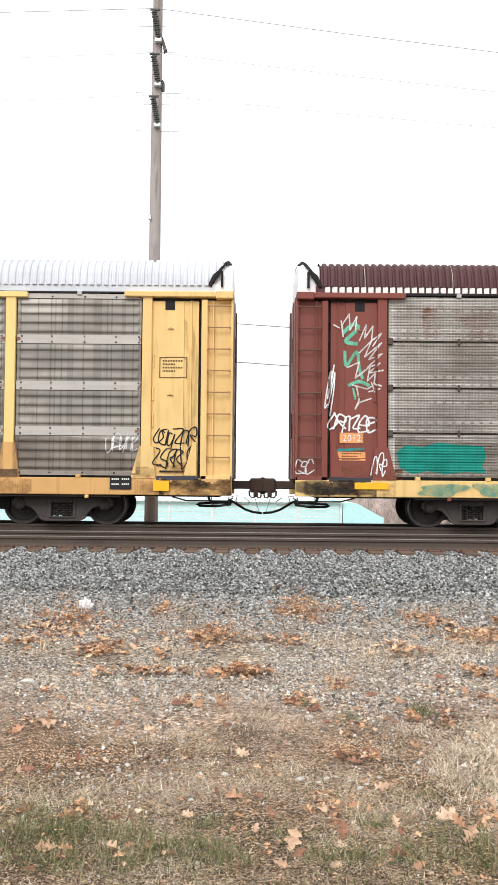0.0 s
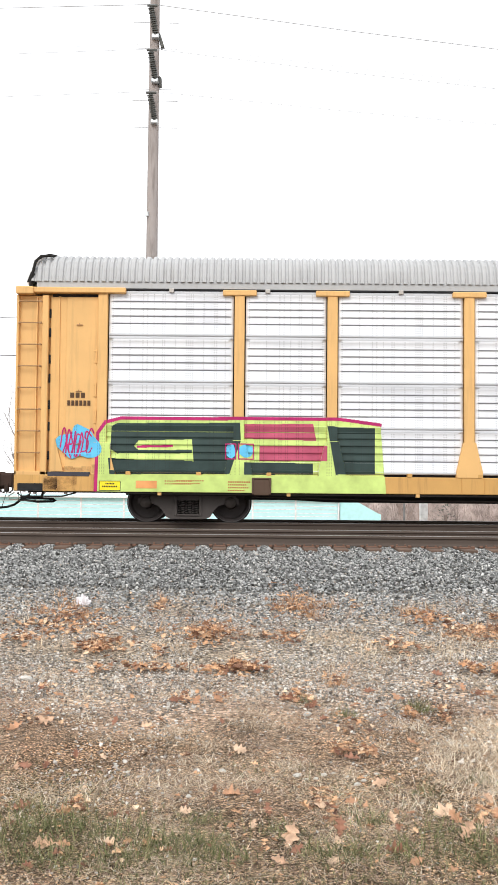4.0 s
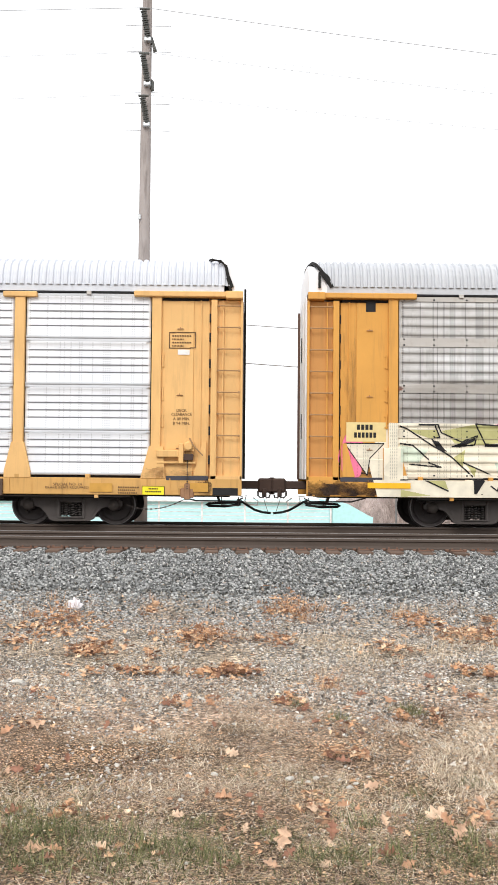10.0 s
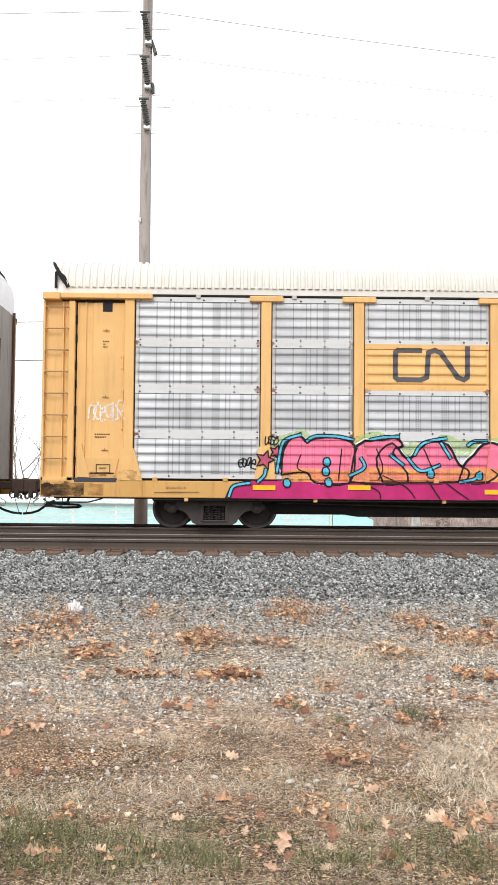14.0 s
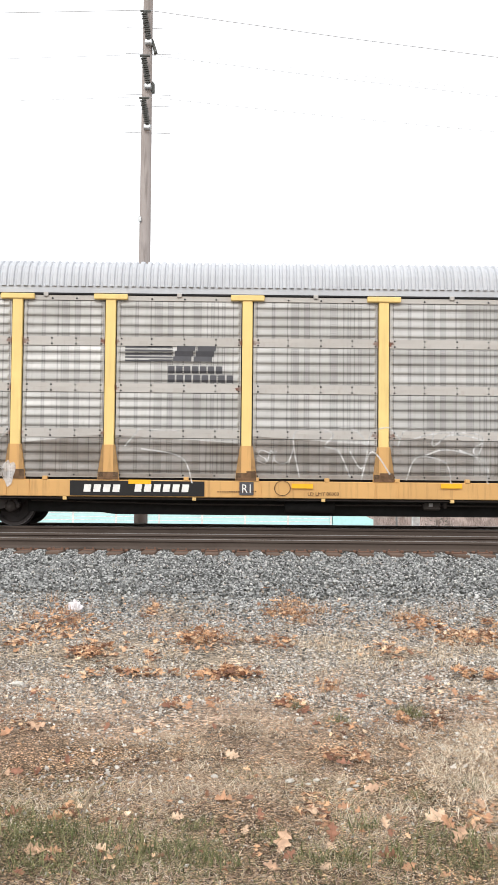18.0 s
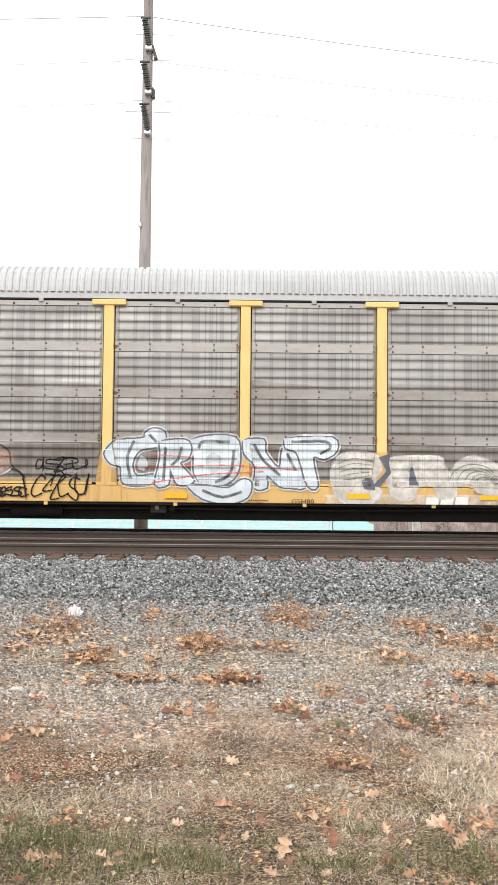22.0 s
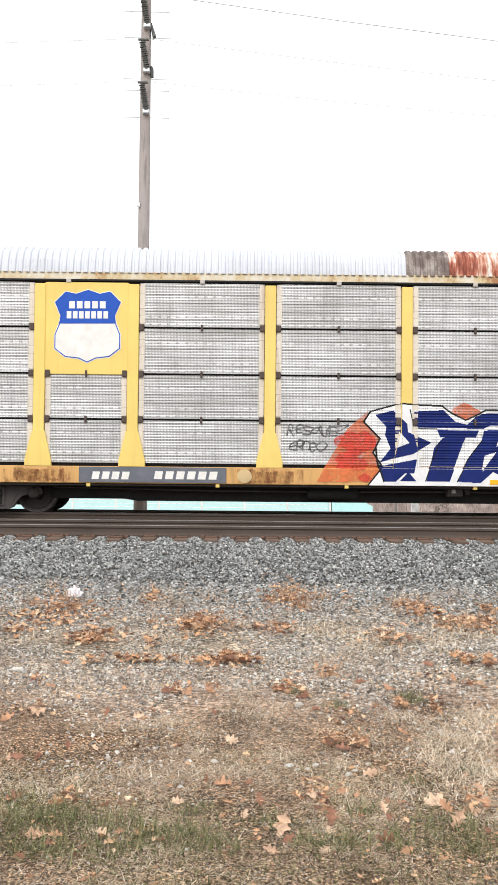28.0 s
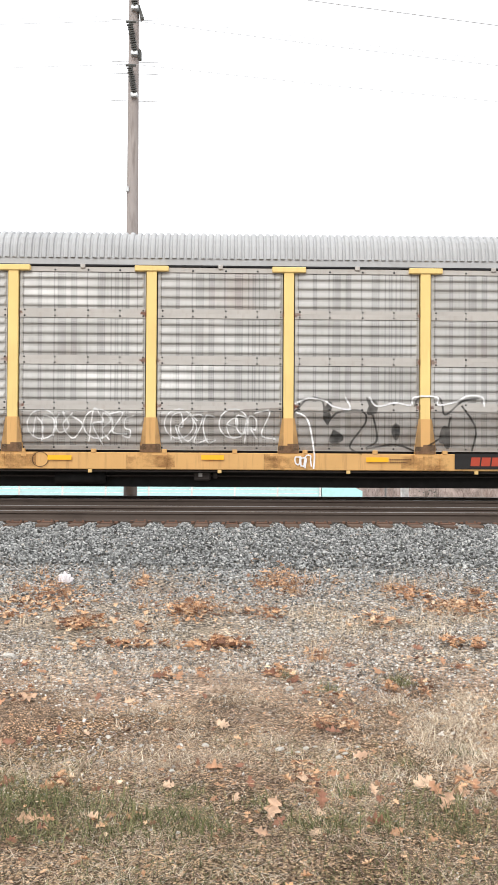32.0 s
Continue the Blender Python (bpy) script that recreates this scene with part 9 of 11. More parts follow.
SPARK += [[(715, 170), (750, 170), (730, 185)], [(905, 135), (925, 130), (930, 165), (912, 165)], [(1035, 180), (1055, 178), (1055, 200), (1040, 205)], [(225, 280), (260, 310), (255, 335), (235, 320)], [(520, 260), (550, 270), (545, 290), (525, 280)], [(1020, 310), (1038, 315), (1030, 335)], [(905, 275), (925, 275), (920, 300)], [(820, 215), (832, 225), (825, 250)]]
paint(8, [to_car(G_, q) for q in SPARK], INK["blush_pink"], 5, "graffiti", "muted coral sparks in the black cuts")
paint(8, [to_car(G_, [(562, 180), (590, 172), (590, 225), (565, 205)])], INK["silver"], 5, "graffiti", "bare metal left between the letters")
paint(8, stroke(G_, [(102, 150), (78, 225)], 3) + stroke(G_, [(552, 182), (598, 150), (600, 252)], 3) + stroke(G_, [(1070, 92), (1135, 225), (1100, 240)], 3) + stroke(G_, [(435, 82), (488, 195), (455, 235)], 3), INK["pistachio"], 6, "graffiti", "pale edges of the mint letters")
paint(8, [blob(G_, 345, 292, 46, 40, 5, 0.04), rect(G_, 575, 278, 806, 314)], INK["tan"], 6, "stencil_plate", "tan stencil patches", step=0.03)
for uu in (214, 460, 704):
    tape(8, E, uu, 869 + uu * 0.005, 40, 9)
text(8, E, "LD LMT 80000", 394, 876, 453, 883, None, 8)
text(8, E, "JSH80", 828, 887, 860, 896)
E = easel(-959.9, 857)
mint_word(lambda X, Y: easel(-959.9, 857)(502 + (X - 357) * 0.295, 727 + Y / 1.85), 1)
paint(8, [blob(E, 525, 880, 26, 10, 3, 0.3), blob(E, 630, 878, 22, 10, 4, 0.3), blob(E, 570, 812, 20, 10, 5, 0.3)], INK["haze_lime"], 3, "graffiti")
leasing_mark(8, E, 670, 870, 54, 16)
for uu in (556, 800):
    tape(8, E, uu, 867 + uu * 0.006, 40, 9)
paint(8, scrawl(E, 726, 800, 742, 830, 94, 2.2, 2) + scrawl(E, 845, 800, 882, 845, 95, 2.2, 3), INK["black"], 1, "tag", "small black scrawls")
small_print(8, E, 296, 874, 64, 2)
# -- car 9
E = easel(59.2, 844)
a, b = POSTS[1] + 0.1, POSTS[2] - 0.1
part("name_board", Geo().box(a, b, -1.475, -1.43, 2.89, 4.8, bev=0.01), YELLOWS["bright"], CARS[9], "bright yellow board carrying a plain shield")
SH = [(484, 554), (502, 536), (520, 540), (541, 533), (562, 540), (580, 536), (598, 554), (588, 578), (590, 592), (598, 612), (598, 636), (580, 650), (556, 653), (541, 660), (526, 653), (502, 650), (484, 636), (484, 612), (492, 592), (494, 578)]
for grow, y0, y1, mat in ((0.03, -1.479, -1.475, "white"), (0.015, -1.483, -1.479, "blue"), (-0.006, -1.487, -1.483, "white")):
    part("shield", Geo().plate(grown([to_car(E, SH)], grow)[0], y0, y1), SIGN[mat], CARS[9], "blue and white shield")
part("shield", Geo().plate(to_car(E, SH[:9] + [(490, 592)] + SH[19:]), -1.491, -1.487), SIGN["blue"], CARS[9], "blue upper field of the shield")
g = Geo()
for v, n_, u0, u1 in ((552, 5, 508, 576), (570, 7, 504, 580)):
    for i in range(n_):
        w = (u1 - u0) / n_
        p, q = E(u0 + w * i, v), E(u0 + w * (i + 0.75), v + 13)
        g.box(p[0], q[0], -1.495, -1.491, q[1], p[1])
part("shield_bars", g, SIGN["white"], CARS[9], "white blocks on the blue field")
p = paint(9, [rect(E, 530, 848, 790, 873)], INK["slate"], 0, "number_panel", "faded black sill panel with white block marks", step=0.1)
bars(9, E, 552, 855, 622, 868, 4, SIGN["white"], 1, 0.2)
bars(9, E, 662, 855, 778, 868, 6, SIGN["white"], 1, 0.2)
paint(9, [blob(E, 80, 788, 13, 12, 2, 0.03)], SIGN["white"], 1, "round_sticker", "round white sticker", step=0.01)
small_print(9, E, 120, 746, 60, 2)
bars(9, E, 138, 772, 166, 778, 6, SIGN["sepia"])
paint(9, ring_box(E, 124, 796, 176, 812, 1.2), SIGN["sepia"], 1, "stencil", step=U * 0.5)
small_print(9, E, 68, 742, 24, 4)
small_print(9, E, 215, 864, 70, 1, "black")
paint(9, [blob(E, 140, 832, 60, 8, 5, 0.2)], INK["haze_rust"], 1, "rust", "rust along the door foot")
E = easel(-691.2, 810)
paint(9, [blob(E, 470, 712, 30, 16, 52, 0.3), blob(E, 590, 720, 20, 16, 53, 0.3)], INK["haze_red"], 1, "graffiti", "orange-red haze")
O_ = lambda X, Y: easel(-811, 809)(X / 1.6, 420 + Y / 1.6)
paint(9, [to_car(O_, [(272, 456), (300, 480), (325, 540), (300, 600), (316, 656), (128, 656), (150, 615), (184, 560), (215, 505)])], INK["haze_red"], 0, "graffiti", "orange-red haze fading into the sheets")
paint(9, [blob(O_, 240, 545, 46, 40, 51, 0.3), blob(O_, 225, 600, 50, 22, 54, 0.3), blob(O_, 265, 645, 18, 12, 55, 0.2)], INK["haze_coral"], 1, "graffiti", "coral sprayed patches")
paint(9, scrawl(E, 145, 730, 248, 750, 100, 2.6, 7) + scrawl(E, 152, 758, 210, 778, 101, 2.6, 5), INK["haze_black"], 1, "tag", "black tag in two lines")
Z = zoomed(-1071.6, 803, 680)
piece(9, [to_car(Z, [(-150, 32), (-60, 8), (75, 15), (100, 35), (150, 60), (185, 45), (215, 28), (370, 28), (362, 70), (395, 55), (470, 65), (530, 58), (520, 28), (610, 38), (675, 40), (685, 30), (775, 43), (800, 70), (855, 45), (900, 45), (957, 72), (895, 185), (1002, 195), (1006, 272), (-165, 272), (-110, 205), (-140, 160), (-118, 115), (-170, 62)])],
      [("black", 3, 0, 0), ("white", 0, 0, 0)], label="white ground of a huge navy word with black edge", even=False, base=2)
piece(9, [to_car(Z, [(352, 100), (385, 92), (470, 78), (530, 66), (540, 40), (612, 50), (640, 60), (690, 48), (760, 52), (800, 85), (855, 62), (890, 62), (925, 80), (820, 196), (850, 205), (955, 205), (955, 262), (385, 262), (372, 235), (330, 205), (318, 180), (372, 140)])], [("blue", 0, 0, 0)], label="navy blue body of a huge word", even=False, base=4)
Q = lambda X, Y: easel(-1071.6, 803)(X / 2.24, 670 + Y / 2.24)
T_ = lambda X, Y: easel(-811, 809)(X / 1.6, 420 + Y / 1.6)
ETR = [[(294, 466), (345, 453), (384, 492), (386, 515), (455, 545), (400, 578), (345, 590), (306, 602), (338, 562), (322, 522), (326, 500)], [(306, 612), (412, 592), (404, 632), (378, 632), (352, 655), (318, 655)], [(362, 655), (388, 628), (410, 655)], [(404, 456), (488, 452), (524, 486), (556, 494), (580, 472), (602, 462), (690, 460), (672, 494), (620, 497), (604, 505), (408, 502)],
       [(462, 560), (486, 532), (560, 515), (545, 545), (505, 655), (438, 655), (452, 610)]]
ETR += [[(470, 508), (590, 510), (582, 530), (480, 530)], [(604, 510), (726, 505), (742, 528), (735, 548), (692, 580), (664, 606), (706, 632), (742, 660), (690, 662), (628, 628), (592, 660), (528, 656), (560, 590), (598, 540)]]
paint(9, [to_car(T_, q) for q in ETR], INK["blue"], 4, "graffiti", "navy blue letters on the white ground")
paint(9, [to_car(T_, q) for q in ([(362, 514), (390, 546), (350, 562)], [(646, 534), (674, 540), (640, 556)], [(606, 582), (640, 572), (598, 628)])], INK["white"], 5, "graffiti", "white eyes of the navy letters")
paint(9, stroke(T_, [(296, 560), (300, 600), (318, 655)], 5) + stroke(T_, [(392, 452), (404, 504), (470, 506)], 3) + stroke(T_, [(478, 545), (455, 600), (436, 655)], 3) + stroke(T_, [(598, 540), (560, 590), (526, 656)], 3), INK["black"], 5, "graffiti", "black edges of the navy letters")
GAPS = [[(460, 195), (562, 215), (530, 262)]]
GAPS += [[(512, 96), (586, 95), (592, 118), (660, 95), (690, 112), (612, 165), (560, 172), (500, 166), (540, 142), (490, 136)], [(682, 62), (702, 70), (692, 100), (662, 76)], [(720, 215), (762, 200), (746, 296), (706, 296)], [(770, 75), (856, 75), (850, 140), (830, 150), (790, 130), (770, 110)], [(800, 230), (835, 285), (812, 345), (786, 345)], [(926, 76), (986, 86), (1002, 125), (960, 160), (936, 120)], [(915, 165), (1002, 150), (976, 205), (926, 250), (918, 200)]]
GAPS += [[(1126, 95), (1206, 106), (1190, 150), (1110, 236), (1060, 240), (1110, 170), (1142, 110)], [(1075, 245), (1102, 240), (1112, 266), (1090, 280)], [(1206, 270), (1268, 265), (1256, 365), (1210, 365)], [(540, 352), (600, 326), (742, 340), (746, 356)], [(910, 352), (962, 310), (986, 340), (1050, 285), (1092, 330), (1092, 356)]]
paint(9, [to_car(Q, q) for q in GAPS], INK["white"], 6, "graffiti", "white gaps and edges between the navy letters")
ls = []
for q in ([(690, 116), (660, 182), (602, 285), (700, 300), (748, 298), (742, 340)], [(610, 150), (680, 170), (760, 195), (770, 130)], [(560, 215), (600, 170)], [(775, 150), (770, 330), (752, 352)], [(905, 250), (965, 300), (920, 356)], [(835, 290), (895, 325)], [(650, 118), (770, 145)], [(690, 60), (770, 75)], [(960, 150), (1010, 120), (1080, 90)]):
    ls += stroke(Q, q, 7)
paint(9, ls, INK["white"], 7, "graffiti", "thin white outlines of the navy letters")
for uu in (506, 820):
    tape(9, E, uu, 829, 40, 8)
paint(9, [blob(E, 72, 822, 13, 12, 2, 0.03)], INK["tan"], 1, "stencil", step=0.01)
E = easel(-1071.6, 803)
paint(9, [to_car(Z, [(950, 70), (1010, 80), (1050, 120), (1078, 195), (1000, 196), (890, 188)]), to_car(Z, [(1005, 205), (1090, 212), (1150, 236), (1180, 272), (1005, 272)])], INK["haze_red"], 1, "graffiti", "orange-red haze")
paint(9, [blob(Z, 1000, 150, 36, 26, 5, 0.4), blob(Z, 1050, 245, 34, 18, 6, 0.4), blob(Z, 1120, 262, 30, 12, 7, 0.4)], INK["red"], 2, "graffiti", "red sprayed flowers")
paint(9, [to_car(Z, [(1135, 235), (1175, 230), (1160, 268), (1140, 262)])], INK["white"], 3, "graffiti")
paint(9, scrawl(E, 612, 735, 680, 752, 102, 2.4, 5) + scrawl(E, 612, 758, 665, 774, 103, 2.4, 5) + scrawl(E, 612, 778, 680, 796, 104, 2.4, 5), INK["haze_black"], 2, "tag", "black tag in three lines")
tape(9, E, 692, 812, 36, 8)
E = easel(-1788.1, 805.6)
paint(9, stroke(E, curve_through([(214, 760), (225, 728), (245, 726), (262, 760), (255, 800), (270, 810)]), 3) + stroke(E, curve_through([(222, 795), (245, 780), (268, 800)]), 3), INK["acid"], 1, "tag", "thin yellow scrawl")
mark_box(9, E, 438, 609, 50, 38, "ochre")
small_print(9, E, 436, 592, 54, 2, "ochre")
paint(9, [rect(E, 422, 700, 468, 736)], INK["worn_slate"], 1, "picture_plate", "dark plate with worn yellow emblem", step=0.05)
paint(9, [blob(E, 446, 716, 9, 7, 8, 0.5), blob(E, 454, 724, 6, 5, 9, 0.5), blob(E, 436, 722, 4, 3, 10, 0.5)], SIGN["gold"], 2, "picture_plate")
paint(9, [rect(E, 420, 671, 508, 675)], M["slot"], 1, "door_gap", "dark gap across the door", step=0.02)
bars(9, E, 446, 738, 474, 744, 6, SIGN["sepia"])
paint(9, [blob(E, 531, 754, 13, 12, 2, 0.03)], SIGN["white"], 1, "round_sticker", "round white sticker", step=0.01)
tape(9, E, 370, 812, 42, 18)
paint(9, [rect(E, 422, 812, 508, 832)], INK["haze_rust"], 1, "sill_patch", step=0.1)
small_print(9, E, 318, 816, 50, 3, "black")
small_print(9, E, 516, 718, 22, 4)
# -- car 10
E = easel(672.3, 805.6)
paint(10, scrawl(E, 742, 590, 800, 622, 110, 3.0, 6, 0.1) + scrawl(E, 748, 612, 806, 648, 112, 2.8, 6, 0.1) + scrawl(E, 745, 665, 768, 680, 111, 2.8, 2), INK["haze_sky"], 1, "tag", "pale blue scrawl on the door pocket")
paint(10, ring_box(E, 740, 762, 803, 770, 1.2), SIGN["sepia"], 1, "stencil", step=U * 0.5)
tape(10, E, 782, 812, 42, 18)
E = easel(-80.5, 812)
Z = zoomed(-80.9, 812, 700)
q = [(110, 90), (150, 50), (205, 44), (240, 48), (290, 40), (340, 44), (385, 40), (440, 42), (480, 46), (520, 57), (585, 45), (592, 105), (642, 112), (648, 150), (632, 170), (657, 192), (650, 250), (155, 250), (140, 200), (160, 175), (140, 140)]
piece(10, [to_car(Z, q)], [("white", 2.6, 0, 0), ("black", 0, 0, 0)], label="fat black bubble letters outlined in white", even=False, base=1)
ls = []
for q in ([(205, 48), (215, 90), (220, 130)], [(180, 130), (240, 130), (275, 100), (275, 50)], [(240, 125), (300, 110), (340, 120), (345, 150), (300, 155), (270, 170)], [(335, 50), (335, 130)], [(370, 65), (365, 155), (440, 150), (440, 130), (400, 125), (420, 60), (390, 45)], [(475, 80), (475, 185)], [(520, 60), (530, 90), (515, 120), (525, 150), (510, 175), (530, 200), (520, 245)]):
    ls += stroke(Z, curve_through(q), 6)
for q in ([(590, 105), (530, 112)], [(530, 170), (590, 160), (640, 175)], [(160, 175), (215, 165), (230, 168)], [(245, 245), (290, 165), (350, 170), (355, 215), (340, 245)], [(410, 165), (440, 190), (435, 245)], [(550, 60), (555, 85)]):
    ls += stroke(Z, curve_through(q), 6)
paint(10, ls, INK["white"], 4, "graffiti", "white lines between the letters")
striped_sign(10, E, 508, 577)
number_plate(10, E, 424, 813, 650, 840)
tape(10, E, 530, 814, 38, 8)
tape(10, E, 790, 821, 42, 8)
paint(10, stroke(E, [(777 + 14 * math.cos(a), 828 + 13 * math.sin(a)) for a in np.linspace(0, 6.28, 22)], 1.2), SIGN["sepia"], 1, "stencil", step=U * 0.5)
paint(10, scrawl(E, 522, 735, 640, 790, 112, 2.4, 5, 0) + stroke(E, curve_through([(560, 735), (600, 728), (635, 760), (625, 780)]), 2.4), INK["line_white"], 1, "tag", "white round tag")
E = easel(-784.5, 802.5)
for u in (46, 145, 288, 385):
    paint(10, stroke(E, [(u + 28 + 26 * math.cos(a), 750 + 26 * math.sin(a)) for a in np.linspace(0.4, 6.6, 18)], 2.4) + scrawl(E, u + 12, 730, u + 86, 782, 113 + u, 2.4, 4, 0), INK["line_white"], 1, "tag", "white round tag")
BL = [[(522, 730), (545, 706), (570, 710), (578, 745), (600, 730), (640, 728), (648, 748), (620, 790), (640, 805)], [(650, 705), (662, 740), (668, 780), (650, 795), (700, 788), (735, 800)], [(735, 720), (745, 705), (780, 706), (790, 735), (820, 712), (850, 706)], [(760, 790), (790, 770), (800, 740)], [(820, 720), (845, 760), (838, 800)]]
ls = []
for q in BL:
    ls += stroke(E, curve_through(q), 3.4)
paint(10, ls + [blob(E, 702, 765, 7, 16, 3, 0.1), blob(E, 595, 775, 10, 14, 4, 0.3), blob(E, 580, 732, 8, 18, 5, 0.3), blob(E, 790, 775, 12, 16, 6, 0.3), blob(E, 660, 722, 8, 16, 7, 0.3)], INK["haze_black"], 2, "graffiti", "black outline letters")
paint(10, stroke(E, curve_through([(522, 715), (545, 706), (575, 710), (590, 720), (620, 725), (612, 705)]), 3) + stroke(E, curve_through([(655, 704), (668, 720), (700, 714), (728, 718), (735, 704), (775, 704), (778, 718), (810, 712), (830, 702), (856, 704), (860, 720)]), 3) + stroke(E, curve_through([(524, 730), (545, 745), (556, 800), (555, 830)]), 3) + scrawl(E, 520, 806, 548, 830, 140, 2.4, 3), INK["white"], 3, "graffiti", "white top outlines")
tape(10, E, 648, 811, 40, 8)
tape(10, E, 356, 806, 40, 8)
small_print(10, E, 690, 814, 40, 2)
paint(10, [rect(E, 806, 806, 900, 832)], SIGN["black"], 0, "mark_panel", step=0.1)
leasing_mark(10, E, 834, 812, 56, 15, "black")

# -- dirt: the sill ends, post feet and seams; brown patches: pockets and jambs
def box_loop(x0, z0, x1, z1, rr):
    """A strip with a ragged outline."""
    n = max(3, int((x1 - x0) / 0.12))
    top = [(x0 + (x1 - x0) * i / n, z1 - rr.uniform(0, 0.3) * (z1 - z0)) for i in range(n + 1)]
    low = [(x1 - (x1 - x0) * i / n, z0 + rr.uniform(0, 0.12) * (z1 - z0)) for i in range(n + 1)]
    return top + low


for ci, spec in enumerate(SPECS):
    rr = random.Random(300 + ci)
    heavy = ci in (0, 1, 4, 6, 7, 8, 9, 10)
    for right in (False, True):
        X = (lambda a: LONG - a) if right else (lambda a: a)

        def strip(a, z0, b, z1, ink, layer, name, label):
            lo, hi = sorted((X(a), X(b)))
            paint(ci, [box_loop(lo, z0, hi, z1, rr)], INK[ink], layer, name, label, step=0.03, under=True)
        strip(0.62 if spec.get("well") else 0.0, 0.655, 1.9 if heavy else 1.3, 0.995, "dirt", 0, "sill_dirt", "brown dirt over the end of the sill")
        strip(0.62 if spec.get("well") else 0.02, 0.66, 1.5 if heavy else 0.9, 0.995, "soot", 1, "sill_soot", "black soot over the end of the sill")
        strip(0.74, 1.055, 1.58, 1.34 if heavy else 1.18, "dirt", 0, "pocket_dirt", "ragged brown patches along the foot of the pocket")
        strip(JAMB - 0.18, 1.01, JAMB + 0.26, 1.24, "dirt", 0, "jamb_dirt", "ragged brown patches on the foot of the jamb")
        if ci in (7, 8):
            strip(1.9, 0.66, 7.5, 0.99, "dirt", 0, "sill_dirt", "brown dirt along the sill")
        if ci in (0, 4, 6):
            strip(0.74, 1.3, 1.02, 4.6, "runs", 0, "pocket_stain", "sooty runs down the fold of the pocket")
    for p in POSTS[1:-1] if heavy else []:
        if ci in (0, 1, 4, 8, 9, 10):
            paint(ci, [box_loop(p - 0.5, 0.66, p + 0.5, 0.99, rr)], INK["dirt"], 0, "sill_dirt", "brown dirt under a post", step=0.04, under=True)
        if spec["sheet"] == "rib" and ci not in (7, 8) and rr.random() < 0.8:
            paint(ci, [[(p - 0.21, 1.005), (p + 0.21, 1.005), (p + 0.21, 1.12), (p + 0.2, 1.16 + rr.uniform(0, 0.05)), (p - 0.2, 1.16), (p - 0.21, 1.12)]], INK["foot"], 0, "post_dirt", "dark dirt on a post foot", step=0.04, under=True)
    if ci in (0, 1, 4, 6, 7, 8, 10):
        paint(ci, [[(a + 0.1, 1.06), (b - 0.1, 1.06), (b - 0.1, 1.95 + rr.uniform(-0.2, 0)), (a + 0.1, 1.95 + rr.uniform(-0.2, 0))] for a, b in zip(POSTS, POSTS[1:])], INK["dust"], 0, "sheet_dust", "brown dust on the lowest sheets", under=True)
    if ci in (4, 7, 8):
        paint(ci, [[(a + 0.1, 1.9), (b - 0.1, 1.9), (b - 0.1, 3.1 + rr.uniform(-0.2, 0.2)), (a + 0.1, 3.1 + rr.uniform(-0.2, 0.2))] for a, b in zip(POSTS, POSTS[1:])], INK["thin_dust"], 0, "sheet_dust", "thin brown dust on the middle sheets", under=True)
    if spec["sheet"] == "rib":
        ls = []
        for a, b in zip(POSTS, POSTS[1:]):
            for z in ROWS_Z[1:4]:
                for p, q in ((a + 0.1, 1), (b - 0.1, -1)):
                    if rr.random() < 0.75:
                        w = rr.uniform(0.07, 0.17)
                        ls.append([(p, z - rr.uniform(0.06, 0.1)), (p + q * w * 0.4, z - 0.05), (p + q * w, z - rr.uniform(0, 0.03)), (p + q * w * 0.8, z + 0.015), (p + q * w * 0.3, z + 0.035), (p, z + 0.06)])
        paint(ci, ls, INK["rust_spot"], 0, "rust_stain", "rust bleeding from the ends of the seams", step=0.03, under=True)
    if ci == 1:
        paint(1, [[(a + 0.1, 1.06), (b - 0.1, 1.06), (b - 0.1, 4.64), (a + 0.1, 4.64)] for a, b in zip(POSTS[:4], POSTS[1:5])], INK["thin_dust"], 0, "sheet_dust", "thin brown dust on the old sheets", under=True)
        ls = []
        for a, b in zip(POSTS, POSTS[1:]):
            m = (a + b) / 2
            ls.append(box_loop(m - 0.75, 3.9, m + 0.75, 4.66, rr))
        paint(1, ls, INK["bruise"], 0, "rust_stain", "reddish bruises of rust on the old sheets", step=0.03, under=True)
    if ci == 9:
        paint(9, [box_loop(p - 0.7, 0.66, p + 0.7, 0.99, rr) for p in POSTS], INK["rust"], 0, "sill_rust", "orange rust along the sill", step=0.03, under=True)

# ---- stones, grass and leaves ----
ICO = np.array([(0, 1, 1.618), (0, -1, 1.618), (0, 1, -1.618), (0, -1, -1.618), (1, 1.618, 0), (-1, 1.618, 0), (1, -1.618, 0), (-1, -1.618, 0),
                (1.618, 0, 1), (-1.618, 0, 1), (1.618, 0, -1), (-1.618, 0, -1)]) / 1.9
ICO_F = np.array([(0, 1, 8), (0, 8, 4), (0, 4, 5), (0, 5, 9), (0, 9, 1), (3, 2, 10), (3, 10, 6), (3, 6, 7), (3, 7, 11), (3, 11, 2),
                  (1, 6, 8), (8, 6, 10), (8, 10, 4), (4, 10, 2), (4, 2, 5), (5, 2, 11), (5, 11, 9), (9, 11, 7), (9, 7, 1), (1, 7, 6)])
OCT = np.array([(1, 0, 0), (-1, 0, 0), (0, 1, 0), (0, -1, 0), (0, 0, 1), (0, 0, -1)], float)
OCT_F = np.array([(0, 2, 4), (2, 1, 4), (1, 3, 4), (3, 0, 4), (2, 0, 5), (1, 2, 5), (3, 1, 5), (0, 3, 5)])


